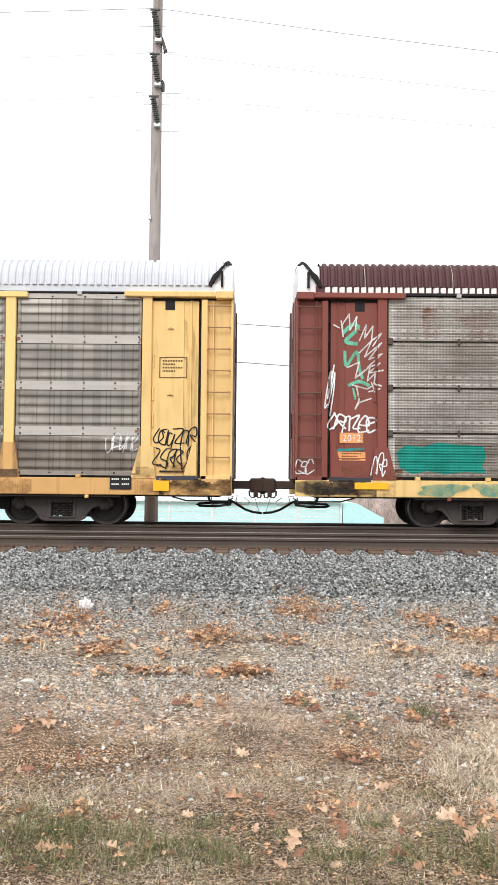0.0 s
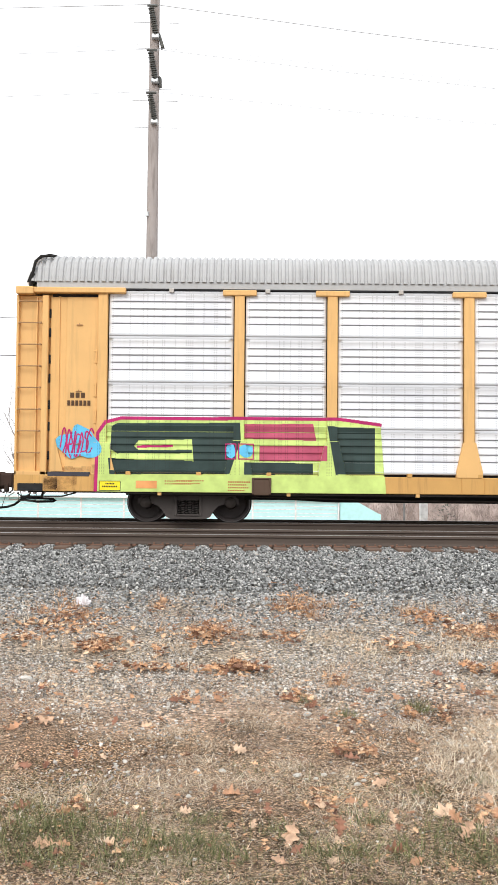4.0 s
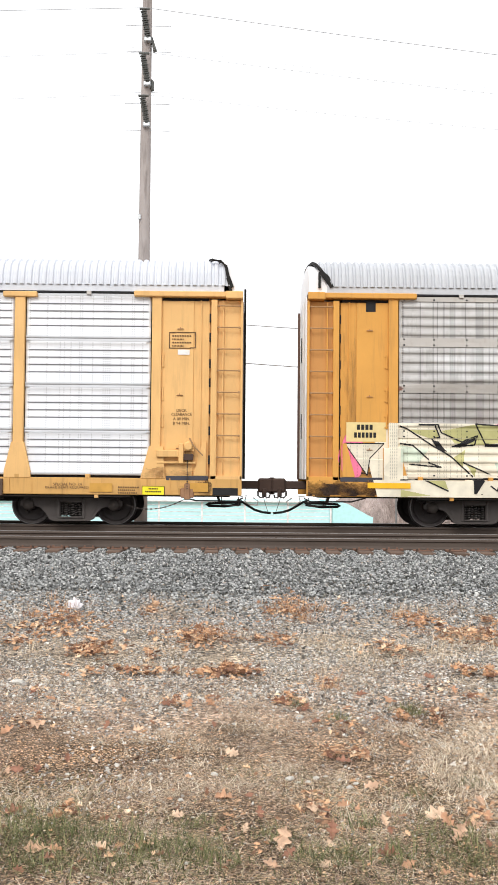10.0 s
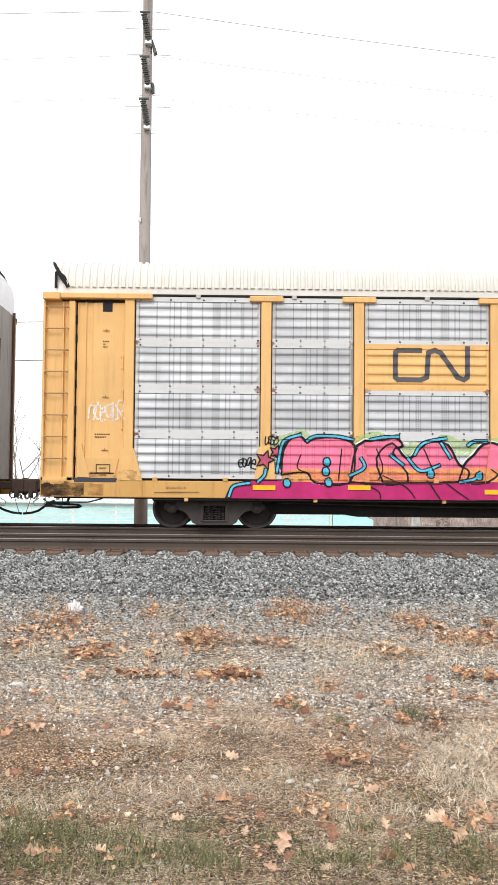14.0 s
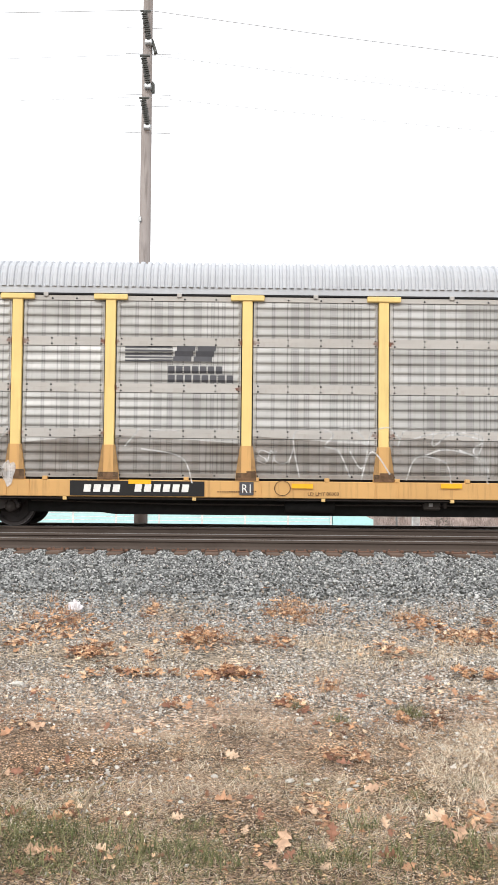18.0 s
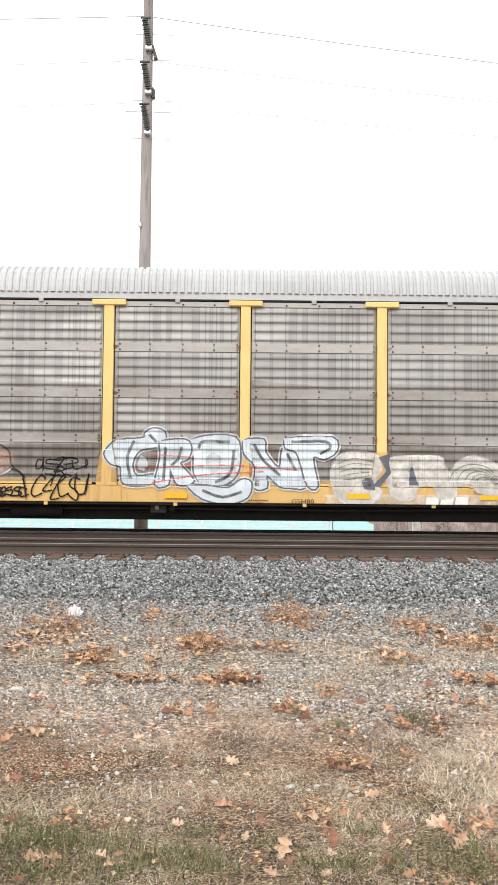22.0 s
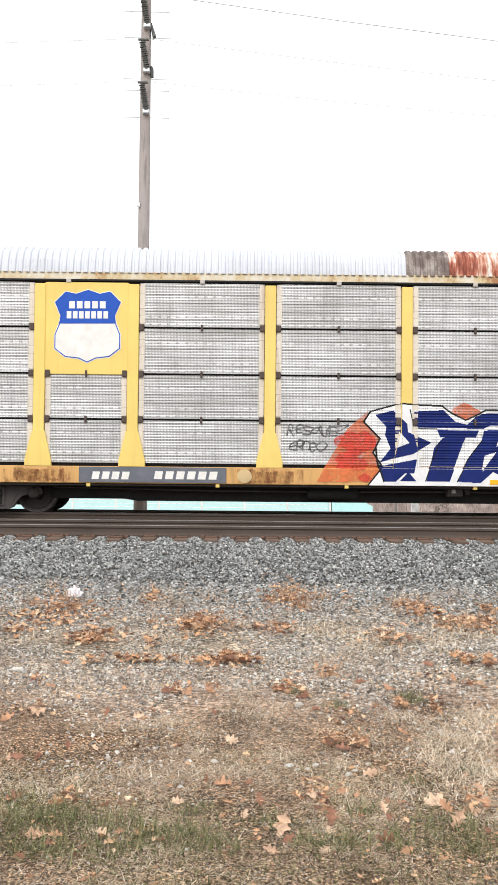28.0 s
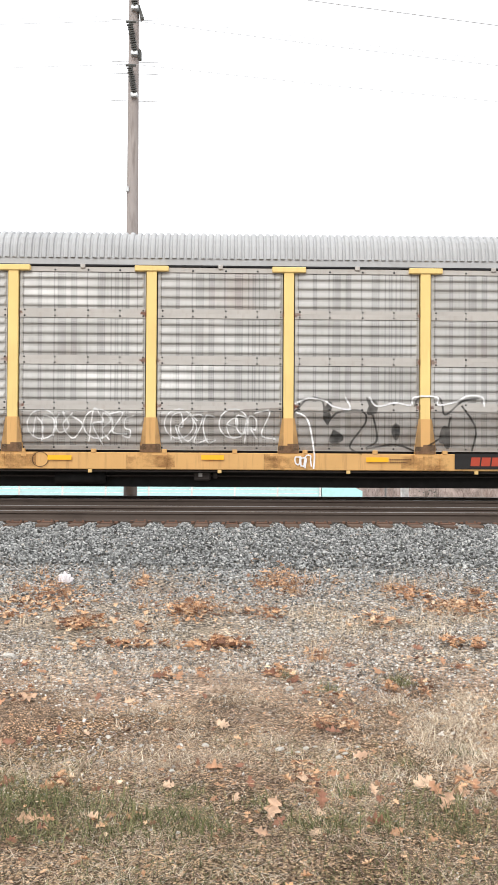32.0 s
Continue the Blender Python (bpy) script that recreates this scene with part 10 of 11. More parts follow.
def turned(rng, n):
    """n random rotations as matrices."""
    q = rng.normal(size=(n, 4))
    q /= np.linalg.norm(q, axis=1, keepdims=True)
    w, x, y, z = q.T
    return np.stack([1 - 2 * (y * y + z * z), 2 * (x * y - z * w), 2 * (x * z + y * w), 2 * (x * y + z * w), 1 - 2 * (x * x + z * z), 2 * (y * z - x * w),
                     2 * (x * z - y * w), 2 * (y * z + x * w), 1 - 2 * (x * x + y * y)], 1).reshape(n, 3, 3)


def heap(name, base, faces, pts, sizes, flat, mats, rng, label, category):
    n = len(pts)
    shape = base[None] * (1 + rng.uniform(-0.38, 0.3, (n, len(base), 1))) * rng.uniform(0.5, 1.35, (n, 1, 3))
    v = np.einsum("nij,nkj->nki", turned(rng, n), shape) * sizes[:, None, None]
    v[:, :, 2] *= flat
    v += pts[:, None, :]
    f = faces[None] + (np.arange(n) * len(base))[:, None, None]
    me = bpy.data.meshes.new(name)
    me.from_pydata(v.reshape(-1, 3).tolist(), [], f.reshape(-1, 3).tolist())
    me.materials.append(mats)
    return tagged(new(name, me), label, category, kind="stuff")


def island_material(name, stops, rough=0.9, relief=40.0):
    m, n, l, b = shader(name, rough, 0, 0.3)
    g = n.new("ShaderNodeNewGeometry")
    r = ramp(n, stops)
    r.color_ramp.interpolation = "LINEAR"
    l.new(g.outputs["Random Per Island"], r.inputs[0])
    t = noise_at(n, l, relief, 4, rough=0.7)
    s = ramp(n, [(0.3, (0.62, 0.62, 0.62)), (0.7, (1.25, 1.25, 1.25))])
    l.new(t.outputs[0], s.inputs[0])
    l.new(mixed(n, l, 1.0, r.outputs[0], s.outputs[0], "MULTIPLY"), b.inputs["Base Color"])
    bump(n, l, b, t.outputs[0], 0.5, 0.006)
    return m


rng = np.random.default_rng(11)
ballast_mat = island_material("crushed grey granite", [(0, (0.045, 0.045, 0.042)), (0.28, (0.15, 0.153, 0.15)), (0.6, (0.3, 0.305, 0.3)), (0.87, (0.45, 0.455, 0.445)), (0.97, (0.66, 0.65, 0.63)), (1, (0.3, 0.23, 0.17))])
gravel_mat = island_material("pale mixed gravel", [(0, (0.12, 0.11, 0.1)), (0.3, (0.29, 0.265, 0.235)), (0.65, (0.52, 0.485, 0.44)), (0.92, (0.82, 0.79, 0.74)), (1, (0.42, 0.28, 0.19))])

n = 84000
by_ = 8.0 + 6.9 * rng.beta(2.0, 1.0, n)
bx_ = rng.uniform(-1, 1, n) * (by_ * 0.36 + 0.6)
keep = rng.random(n) < np.clip((by_ - 7.6) / 4.2, 0.02, 1) * np.clip(0.35 + 1.3 * bumps(bx_ + 20, by_, 17, 0.6), 0, 1) + (by_ > 11.6)
bx_, by_ = bx_[keep], by_[keep]
size = (0.009 + 0.0165 * rng.random(len(bx_)) ** 1.2) * np.interp(by_, [8, 11.5], [0.62, 1.0])
heap("ballast", ICO, ICO_F, np.stack([bx_, by_, ground_z(bx_, by_) + rng.uniform(-0.014, 0.035, len(bx_)) * (by_ > 11.6) + 0.002], 1), size, 0.85, ballast_mat, rng, "crushed grey granite ballast along the track shoulder", "ballast")
n = 5200
bx_, by_ = rng.uniform(-9, 9, n), rng.uniform(14.8, 23.6, n)
heap("ballast", ICO, ICO_F, np.stack([bx_, by_, ground_z(bx_, by_) + rng.uniform(-0.04, 0.03, n) - 0.05], 1), rng.uniform(0.03, 0.05, n), 0.85, ballast_mat, rng, "crushed grey granite ballast between the tracks", "ballast")
n = 21000
bx_, by_ = rng.uniform(-6.2, 6.2, n), rng.uniform(14.55, 15.33, n)
off = np.abs((bx_ / 0.515 + 0.5) % 1 - 0.5) * 0.515
top = 0.345 + 0.06 * np.clip((off - 0.1) / 0.1, 0, 1) * np.clip((by_ - 14.55) / 0.25, 0.3, 1)
heap("ballast", ICO, ICO_F, np.stack([bx_, by_, top + rng.uniform(-0.035, 0.012, n)], 1), 0.0095 + 0.0165 * rng.random(n) ** 1.2, 0.85, ballast_mat, rng, "crushed grey granite heaped between the tie ends", "ballast")
n = 140000
by_ = rng.uniform(3.2, 12.0, n)
bx_ = rng.uniform(-1, 1, n) * (by_ * 0.32 + 0.4)
patch = bumps(bx_ + 9, by_ * 0.8, 8, 0.55)
lane = np.interp(by_ + 1.1 * (bumps(bx_, by_, 12, 0.9) - 0.5), [3.2, 4.3, 4.85, 5.3, 6.3, 7.0, 9.0, 12.0], [0.04, 0.1, 0.34, 0.16, 0.5, 1.0, 0.75, 0.5])
keep = rng.random(n) < lane * np.clip(patch * 1.9 - 0.1, 0.1, 1)
bx_, by_ = bx_[keep], by_[keep]
size = (0.004 + 0.009 * rng.random(len(bx_)) ** 2 + 0.012 * rng.random(len(bx_)) ** 9) * np.interp(by_, [3.5, 6.5], [0.5, 1.0])
heap("gravel", OCT, OCT_F, np.stack([bx_, by_, ground_z(bx_, by_) + size * 0.35], 1), size, 0.75, gravel_mat, rng, "pale loose gravel scattered over the soil", "gravel")


def blades(name, pts, length, width, lean, material, label, seed):
    """Bent tapering blades of grass, two faces each."""
    r = np.random.default_rng(seed)
    n = len(pts)
    a = r.uniform(0, 2 * np.pi, n)
    d = np.stack([np.cos(a), np.sin(a), np.zeros(n)], 1)
    side = np.stack([-np.sin(a), np.cos(a), np.zeros(n)], 1) * (width * r.uniform(0.6, 1.3, n))[:, None]
    tilt = lean[0] + (lean[1] - lean[0]) * r.random(n)
    L = length[0] + (length[1] - length[0]) * r.random(n) ** 1.6
    up = np.array([0, 0, 1.0])
    p1 = pts + d * (L * 0.5 * np.sin(tilt))[:, None] + up * (L * 0.5 * np.cos(tilt))[:, None]
    t2 = np.minimum(tilt + r.uniform(0.1, 0.7, n), 1.75)
    p2 = p1 + d * (L * 0.5 * np.sin(t2))[:, None] + up * (L * 0.5 * np.cos(t2))[:, None]
    p2[:, 2] = np.maximum(p2[:, 2], pts[:, 2] + 0.004)
    v = np.stack([pts - side, pts + side, p1 + side * 0.7, p1 - side * 0.7, p2], 1).reshape(-1, 3)
    k = np.arange(n)[:, None] * 5
    faces = [tuple(q) for q in (k + np.array([[0, 1, 2, 3]])).tolist()] + [tuple(q) for q in (k + np.array([[3, 2, 4]])).tolist()]
    me = bpy.data.meshes.new(name)
    me.from_pydata(v.tolist(), [], faces)
    me.materials.append(material)
    return tagged(new(name, me), label, "grass", kind="stuff")


straw = island_material("dry straw", [(0, (0.3, 0.215, 0.14)), (0.35, (0.56, 0.43, 0.3)), (0.75, (0.8, 0.67, 0.5)), (1, (0.94, 0.86, 0.72))], 0.8, 8)
bleached = island_material("bleached straw", [(0, (0.46, 0.34, 0.23)), (0.4, (0.76, 0.62, 0.46)), (1, (0.94, 0.85, 0.7))], 0.8, 8)
russet = island_material("russet dead stalks", [(0, (0.17, 0.105, 0.08)), (0.5, (0.42, 0.29, 0.215)), (1, (0.68, 0.52, 0.41))], 0.85, 8)
ginger = island_material("ginger weed stalks", [(0, (0.3, 0.14, 0.07)), (0.5, (0.58, 0.32, 0.17)), (1, (0.78, 0.54, 0.33))], 0.85, 8)
green = island_material("tired green grass", [(0, (0.05, 0.065, 0.02)), (0.5, (0.15, 0.155, 0.06)), (1, (0.36, 0.34, 0.17))], 0.7, 8)


peat = island_material("dark rotted stems", [(0, (0.03, 0.022, 0.015)), (0.6, (0.09, 0.065, 0.045)), (1, (0.2, 0.15, 0.1))], 0.9, 8)


def field(seed, n, y0, y1, power, scale, floor, gain):
    r = np.random.default_rng(seed)
    y = y0 + (y1 - y0) * r.random(n) ** power
    x = r.uniform(-1, 1, n) * (y * 0.31 + 0.6)
    k = r.random(n) < np.clip((bumps(x + 40, y + 7, seed, scale) - floor) * gain, 0.02, 1)
    x, y = x[k], y[k]
    return np.stack([x, y, ground_z(x, y)], 1)


blades("dry_grass", field(21, 100000, 3.0, 8.6, 0.95, 0.45, 0.28, 2.6), (0.012, 0.09), 0.0011, (1.15, 1.66), straw, "flattened dry straw-coloured grass", 21)
blades("dry_grass", field(22, 95000, 3.0, 7.6, 0.85, 0.4, 0.25, 2.4), (0.01, 0.06), 0.0013, (0.9, 1.66), russet, "russet dead stalks matted on the soil", 22)
blades("dry_grass", field(24, 12000, 3.0, 7.4, 0.9, 0.7, 0.3, 2.4), (0.06, 0.19), 0.0011, (1.35, 1.6), straw, "long bleached straws lying over the turf", 24)
blades("dry_grass", field(25, 42000, 3.0, 8.2, 0.9, 0.35, 0.4, 3.0), (0.015, 0.07), 0.0016, (0.6, 1.6), peat, "dark rotted stems between the tufts", 25)
blades("green_grass", field(23, 22000, 2.9, 5.0, 1.7, 0.55, 0.42, 3.2), (0.012, 0.06), 0.0016, (0.3, 1.5), green, "short tired green grass among the leaves", 23)


def tufts(seed, spots, per, spread, length, material, label, lean=(0.35, 1.4), width=0.0015):
    r = np.random.default_rng(seed)
    out = []
    for x, y, s in spots:
        k = int(per * s)
        px, py = x + r.normal(0, spread * s, k), y + r.normal(0, spread * 0.7 * s, k)
        out.append(np.stack([px, py, ground_z(px, py)], 1))
    return blades("grass_tuft", np.concatenate(out), length, width, lean, material, label, seed)


STRAW_AT = [(1.27, 5.44, 1.6), (1.37, 5.34, 2), (1.44, 5.23, 2), (1.23, 5.03, 2), (1.31, 4.85, 2.2), (1.3, 4.68, 2), (1.11, 4.76, 1.4), (1.03, 4.93, 1.2), (1.46, 5.68, 1.6), (1.6, 5.81, 1.8), (1.46, 5.94, 1.4), (1.18, 5.23, 1.4), (-0.27, 5, 1.2), (-0.24, 5.35, 1), (-0.34, 5.3, 0.8), (0.22, 4.96, 1.2), (-0.82, 4.48, 1.6), (-0.8, 4.59, 1.2), (0.49, 4.64, 1.3), (0.53, 4.83, 0.8), (1.08, 8.13, 1.2), (-0.28, 4.53, 1.2), (-0.49, 4.6, 1.2), (-1.1, 4.55, 1.4), (-0.99, 4.47, 1.2), (-1.11, 4.4, 1.4), (0.37, 4.42, 1), (0.88, 4.51, 1.2), (0.78, 4.58, 0.8), (0.1, 6.04, 1.2)]
STRAW_AT += [(0.17, 5.77, 1), (0.28, 5.91, 0.7), (-0.56, 6.72, 1), (-0.23, 6.73, 1), (-1.3, 6.07, 0.8), (-1.03, 5.87, 0.8), (-0.01, 6.04, 1), (0.02, 5.77, 1), (1.57, 5.94, 1.4), (1.06, 5.8, 1), (-0.81, 5.39, 0.6), (-0.65, 5.19, 0.6), (0.79, 5.43, 0.7)]
WEED_AT = [(2.08, 8.49, 2), (2.03, 8.71, 1.4), (2.23, 8.44, 1.4), (0.89, 8.66, 1.2), (0.96, 8.39, 1), (1.15, 8.26, 1), (1.41, 8.27, 1.2), (0.87, 9.02, 0.8), (0.71, 7.12, 1), (1.82, 10.51, 1), (2.08, 10.83, 0.8), (-0.76, 8.45, 1), (-0.64, 8.32, 0.8), (-1.19, 8.57, 0.6), (-1.87, 8.27, 0.8), (1.02, 7.65, 1), (1.72, 8.29, 1), (1.21, 7.66, 1), (0.95, 7.88, 0.8)]
GINGER_AT = [(0.61, 11.1, 1.6), (0.49, 10.61, 1.4), (0.69, 10.62, 1.2), (0.94, 10.63, 0.9), (0.72, 10.17, 0.8), (1.83, 10.36, 1), (2.06, 10.37, 0.8), (-2.12, 10.51, 1), (-2.31, 10.21, 0.8), (-2.29, 11.15, 0.7), (-1.03, 10.71, 0.8), (-0.39, 8.9, 1.2), (-0.26, 9.22, 1), (-1.84, 10.04, 1.2), (2.35, 9.34, 1), (2.57, 9.52, 1), (0.67, 6.93, 0.8), (-1.38, 8.56, 1), (-0.12, 7.61, 0.6), (-0.33, 10.58, 0.5), (-0.88, 9.19, 0.4)]
GREEN_AT = [(-0.97, 4.12, 2), (-0.84, 4, 2), (-0.97, 3.94, 2), (-0.75, 4.07, 1.6), (-0.83, 3.77, 2), (-0.71, 3.72, 1.6), (-0.54, 4.01, 1.2), (-0.39, 3.89, 1), (-0.21, 3.78, 1.6), (-0.19, 3.89, 1), (-0.46, 3.73, 1.4), (-0.07, 3.73, 1), (0.14, 4.02, 1), (0.46, 3.79, 1), (0.32, 3.76, 1.2), (0.67, 3.8, 1.2), (1.03, 3.91, 1.4), (0.95, 3.77, 1.2), (0.89, 4.03, 0.8), (0.66, 6.05, 0.9), (1.16, 6.33, 0.9), (1.21, 6.21, 0.7), (0.42, 6.4, 0.7), (-0.18, 4.14, 0.8), (0.58, 4.15, 0.6), (1.22, 4.76, 0.7), (0.9, 4.59, 0.6), (-1.04, 4.33, 1)]
r_ = random.Random(5)
tufts(38, [q for q in STRAW_AT if q[0] > 0.95] + [(1.1, 4.5, 1.5), (1.2, 4.3, 1.4), (1.12, 4.05, 1.2), (0.8, 4.4, 1.0)], 130, 0.075, (0.03, 0.13), bleached, "bleached tufts of tangled dead grass", (0.7, 1.55), 0.0014)
tufts(31, [q for q in STRAW_AT if q[0] <= 0.95] + [(r_.uniform(-1.7, 1.9), r_.uniform(3.9, 7.2), r_.uniform(0.3, 0.8)) for _ in range(40)], 90, 0.075, (0.03, 0.12), straw, "bleached tufts of tangled dead grass", (0.7, 1.55), 0.0013)
tufts(36, [(x + r_.uniform(-0.1, 0.1), y + r_.uniform(-0.1, 0.1), s * 0.8) for x, y, s in STRAW_AT[:24]], 34, 0.09, (0.08, 0.2), straw, "long bent straws in the tufts", (1.0, 1.58), 0.0013)
tufts(32, [(r_.uniform(-2.6, 2.8), r_.uniform(8.2, 11.2), r_.uniform(0.4, 1.0)) for _ in range(46)], 34, 0.08, (0.05, 0.2), russet, "rust-brown weed stalks at the foot of the ballast", (0.3, 1.4), 0.0022)
tufts(33, WEED_AT + [(r_.uniform(-2.4, 2.6), r_.uniform(7.4, 10.4), r_.uniform(0.3, 0.8)) for _ in range(26)], 55, 0.09, (0.04, 0.22), straw, "pale dry weed stems in the gravel", (0.2, 1.4), 0.002)
tufts(34, GINGER_AT, 70, 0.08, (0.05, 0.24), ginger, "ginger weed stalks among the drifted leaves", (0.1, 1.2), 0.0024)
tufts(37, GREEN_AT, 140, 0.065, (0.02, 0.13), green, "clumps of tired green grass", (0.3, 1.45), 0.0018)

LEAF_TONES = [(0, (0.13, 0.065, 0.045)), (0.25, (0.33, 0.17, 0.1)), (0.55, (0.62, 0.36, 0.2)), (0.9, (0.76, 0.51, 0.32)), (1, (0.84, 0.66, 0.48))]
leaf_litter_mat = island_material("dead oak leaves", LEAF_TONES, 0.75, 30)


def leaf_outline(seed):
    """An irregular lobed leaf, 1 long, stalk end at the origin: upper side, tip, lower side."""
    rr = random.Random(seed)
    lobes, sides = rr.uniform(2.4, 3.3), []
    for sgn in (1, -1):
        ph, pts = rr.uniform(-0.5, 0.5), []
        for i in range(13):
            u = i / 12
            w = 0.44 * math.sin(math.pi * (0.08 + 0.86 * u)) ** 0.8 * (0.68 - 0.32 * math.cos(2 * math.pi * lobes * u + ph) + rr.uniform(-0.06, 0.06))
            pts.append((0.06 + 0.9 * u, sgn * w))
        sides.append(pts)
    return [(-0.2, 0.008)] + sides[0] + [(1.04, 0)] + sides[1][::-1] + [(-0.2, -0.008)]


LEAVES = [leaf_outline(s) for s in range(6)]


def leaf_verts(size, curl, fold, m, rr=random.Random(91)):
    """Rim and midrib points of a curled, crinkled leaf."""
    shape = LEAVES[rr.randrange(6)]
    tw, roll_ = rr.uniform(-0.5, 0.5), rr.uniform(-0.6, 0.6)

    def lift(x, y):
        u = x - 0.5
        return curl * u * u * 1.5 + fold * abs(y) * 1.5 + tw * u * y * 1.6 + roll_ * y * y * 1.6
    out = [m @ Vector(((x - 0.5) * size, y * size * 0.9, size * (lift(x, y) + rr.uniform(-0.05, 0.05)))) for x, y in shape]
    mid = [m @ Vector(((x - 0.5) * size, 0, size * lift(x, 0))) for x in (0.1, 0.4, 0.7, 0.95)]
    return out, mid


def leaf_faces():
    shape = LEAVES[0]
    k = len(shape)
    mids = [k, k + 1, k + 2, k + 3]
    f = []
    for a in range(k - 1):
        x = (shape[a][0] + shape[a + 1][0]) / 2
        j = min(3, max(0, int(x * 4)))
        f.append((a, a + 1, mids[j]))
        j2 = min(3, max(0, int(shape[a + 1][0] * 4)))
        j1 = min(3, max(0, int(shape[a][0] * 4)))
        if j1 != j:
            f.append((a, mids[j], mids[j1]))
        if j2 != j:
            f.append((a + 1, mids[j2], mids[j]))
    return f


LEAF_F = leaf_faces()


def leaf_pose(x, y, r, lift=0.012):
    z = float(ground_z(np.array([x]), np.array([y]))[0])
    return pose(x, y, z + lift, r.uniform(-25, 25), r.uniform(-25, 25), r.uniform(0, 360))


def litter(name, spots, seed, label, heaped=0.04):
    r = random.Random(seed)
    g = Geo()
    for x, y, s in spots:
        a, b = leaf_verts(s, r.uniform(-0.2, 0.5), r.uniform(-0.1, 0.6), leaf_pose(x, y, r, 0.01 + r.random() * heaped))
        g.add(a + b, LEAF_F)
    me = bpy.data.meshes.new(name)
    me.from_pydata(g.v, [], g.f)
    me.materials.append(leaf_litter_mat)
    return tagged(new(name, me), label, "leaves", kind="stuff")


r_ = random.Random(8)
PILES = [(-1.89, 9.55, 0.44, 0.75, 170), (-2.08, 8.53, 0.21, 0.17, 30), (-1.34, 8.34, 0.26, 0.29, 90), (-0.42, 8.99, 0.33, 0.5, 150), (-0.09, 7.44, 0.25, 0.19, 110), (-0.79, 7.5, 0.23, 0.09, 36), (-1.26, 7.44, 0.18, 0.08, 10), (0.56, 10.68, 0.28, 0.87, 110), (1.95, 9.96, 0.25, 0.42, 70), (2.29, 9.11, 0.4, 0.38, 190), (2.8, 10.12, 0.14, 0.21, 36), (1.37, 8.35, 0.21, 0.21, 40), (0.34, 6.49, 0.1, 0.13, 30), (-0.45, 6.34, 0.08, 0.09, 22), (1.08, 6.07, 0.04, 0.1, 24), (1.3, 6.04, 0.05, 0.11, 24), (0.65, 6.99, 0.08, 0.15, 20), (-0.19, 6.38, 0.05, 0.09, 12), (0.36, 8.87, 0.22, 0.24, 40)]
PILES += [(1.79, 7.22, 0.09, 0.12, 22), (1.96, 7.17, 0.07, 0.1, 18), (1.49, 6.78, 0.13, 0.09, 12), (1.67, 6.5, 0.1, 0.08, 12), (1.22, 10.64, 0.07, 0.43, 10), (-1.04, 10.49, 0.1, 0.24, 20), (-0.81, 8.18, 0.05, 0.15, 12), (0.57, 5.27, 0.13, 0.08, 26), (0.69, 5.16, 0.08, 0.06, 14), (-1.47, 6.74, 0.06, 0.07, 8), (0.45, 6.31, 0.05, 0.08, 10), (0.7, 5.79, 0.21, 0.18, 16), (-0.8, 4.26, 0.05, 0.04, 8), (-1.32, 5.74, 0.14, 0.1, 14), (0.38, 4.21, 0.07, 0.11, 16), (1.09, 4.23, 0.08, 0.14, 16), (0.37, 4.42, 0.07, 0.06, 12)]
spots = []
for x, y, a, b, k in PILES:
    for _ in range(int(k * 1.5)):
        spots.append((r_.gauss(x, a * 0.55), r_.gauss(y, b * 0.6), r_.uniform(0.03, 0.085) if y > 7 else r_.uniform(0.02, 0.055)))
litter("leaf_pile", spots, 1, "rust-brown oak leaves drifted at the foot of the ballast", 0.06)
spots = []
for _ in range(1500):
    y = 3.1 + 8.3 * r_.random() ** 1.0
    spots.append((r_.uniform(-1, 1) * (y * 0.31 + 0.3), y, r_.uniform(0.012, 0.035) if r_.random() < 0.9 else r_.uniform(0.04, 0.06)))
litter("leaf_litter", spots, 2, "small torn brown leaves over the turf", 0.015)

leaf_mats = [plain("dead leaf " + nm, c, 0.75, vary=0.4, scale=25, relief=0.4) for nm, c in
             (("tan", (0.62, 0.41, 0.28)), ("rust", (0.33, 0.165, 0.11)), ("pale", (0.72, 0.52, 0.37)), ("ginger", (0.54, 0.31, 0.19)))]
LEAF_AT = [(0.91, 4.26, 0.123, 2), (0.96, 3.97, 0.098, 0), (1.07, 4.12, 0.079, 0), (0.95, 4.16, 0.08, 3), (1.14, 4.18, 0.069, 3), (0.19, 3.9, 0.113, 0), (0.41, 4, 0.083, 1), (0.39, 3.89, 0.048, 2), (-0.28, 4.23, 0.07, 2), (-0.57, 3.85, 0.069, 2), (-0.85, 3.86, 0.095, 0), (-0.77, 3.86, 0.058, 3), (-1.06, 4.31, 0.095, 1), (-0.84, 4.24, 0.076, 3), (-0.77, 4.28, 0.059, 1), (-0.61, 4.19, 0.046, 1), (-0.5, 3.88, 0.043, 3), (-0.07, 4.46, 0.092, 3), (0.05, 4.48, 0.049, 1), (0.68, 4.67, 0.077, 0), (0.62, 3.82, 0.079, 1), (0.35, 4.35, 0.084, 2), (0.4, 4.17, 0.052, 3), (0.59, 5.11, 0.092, 1)]
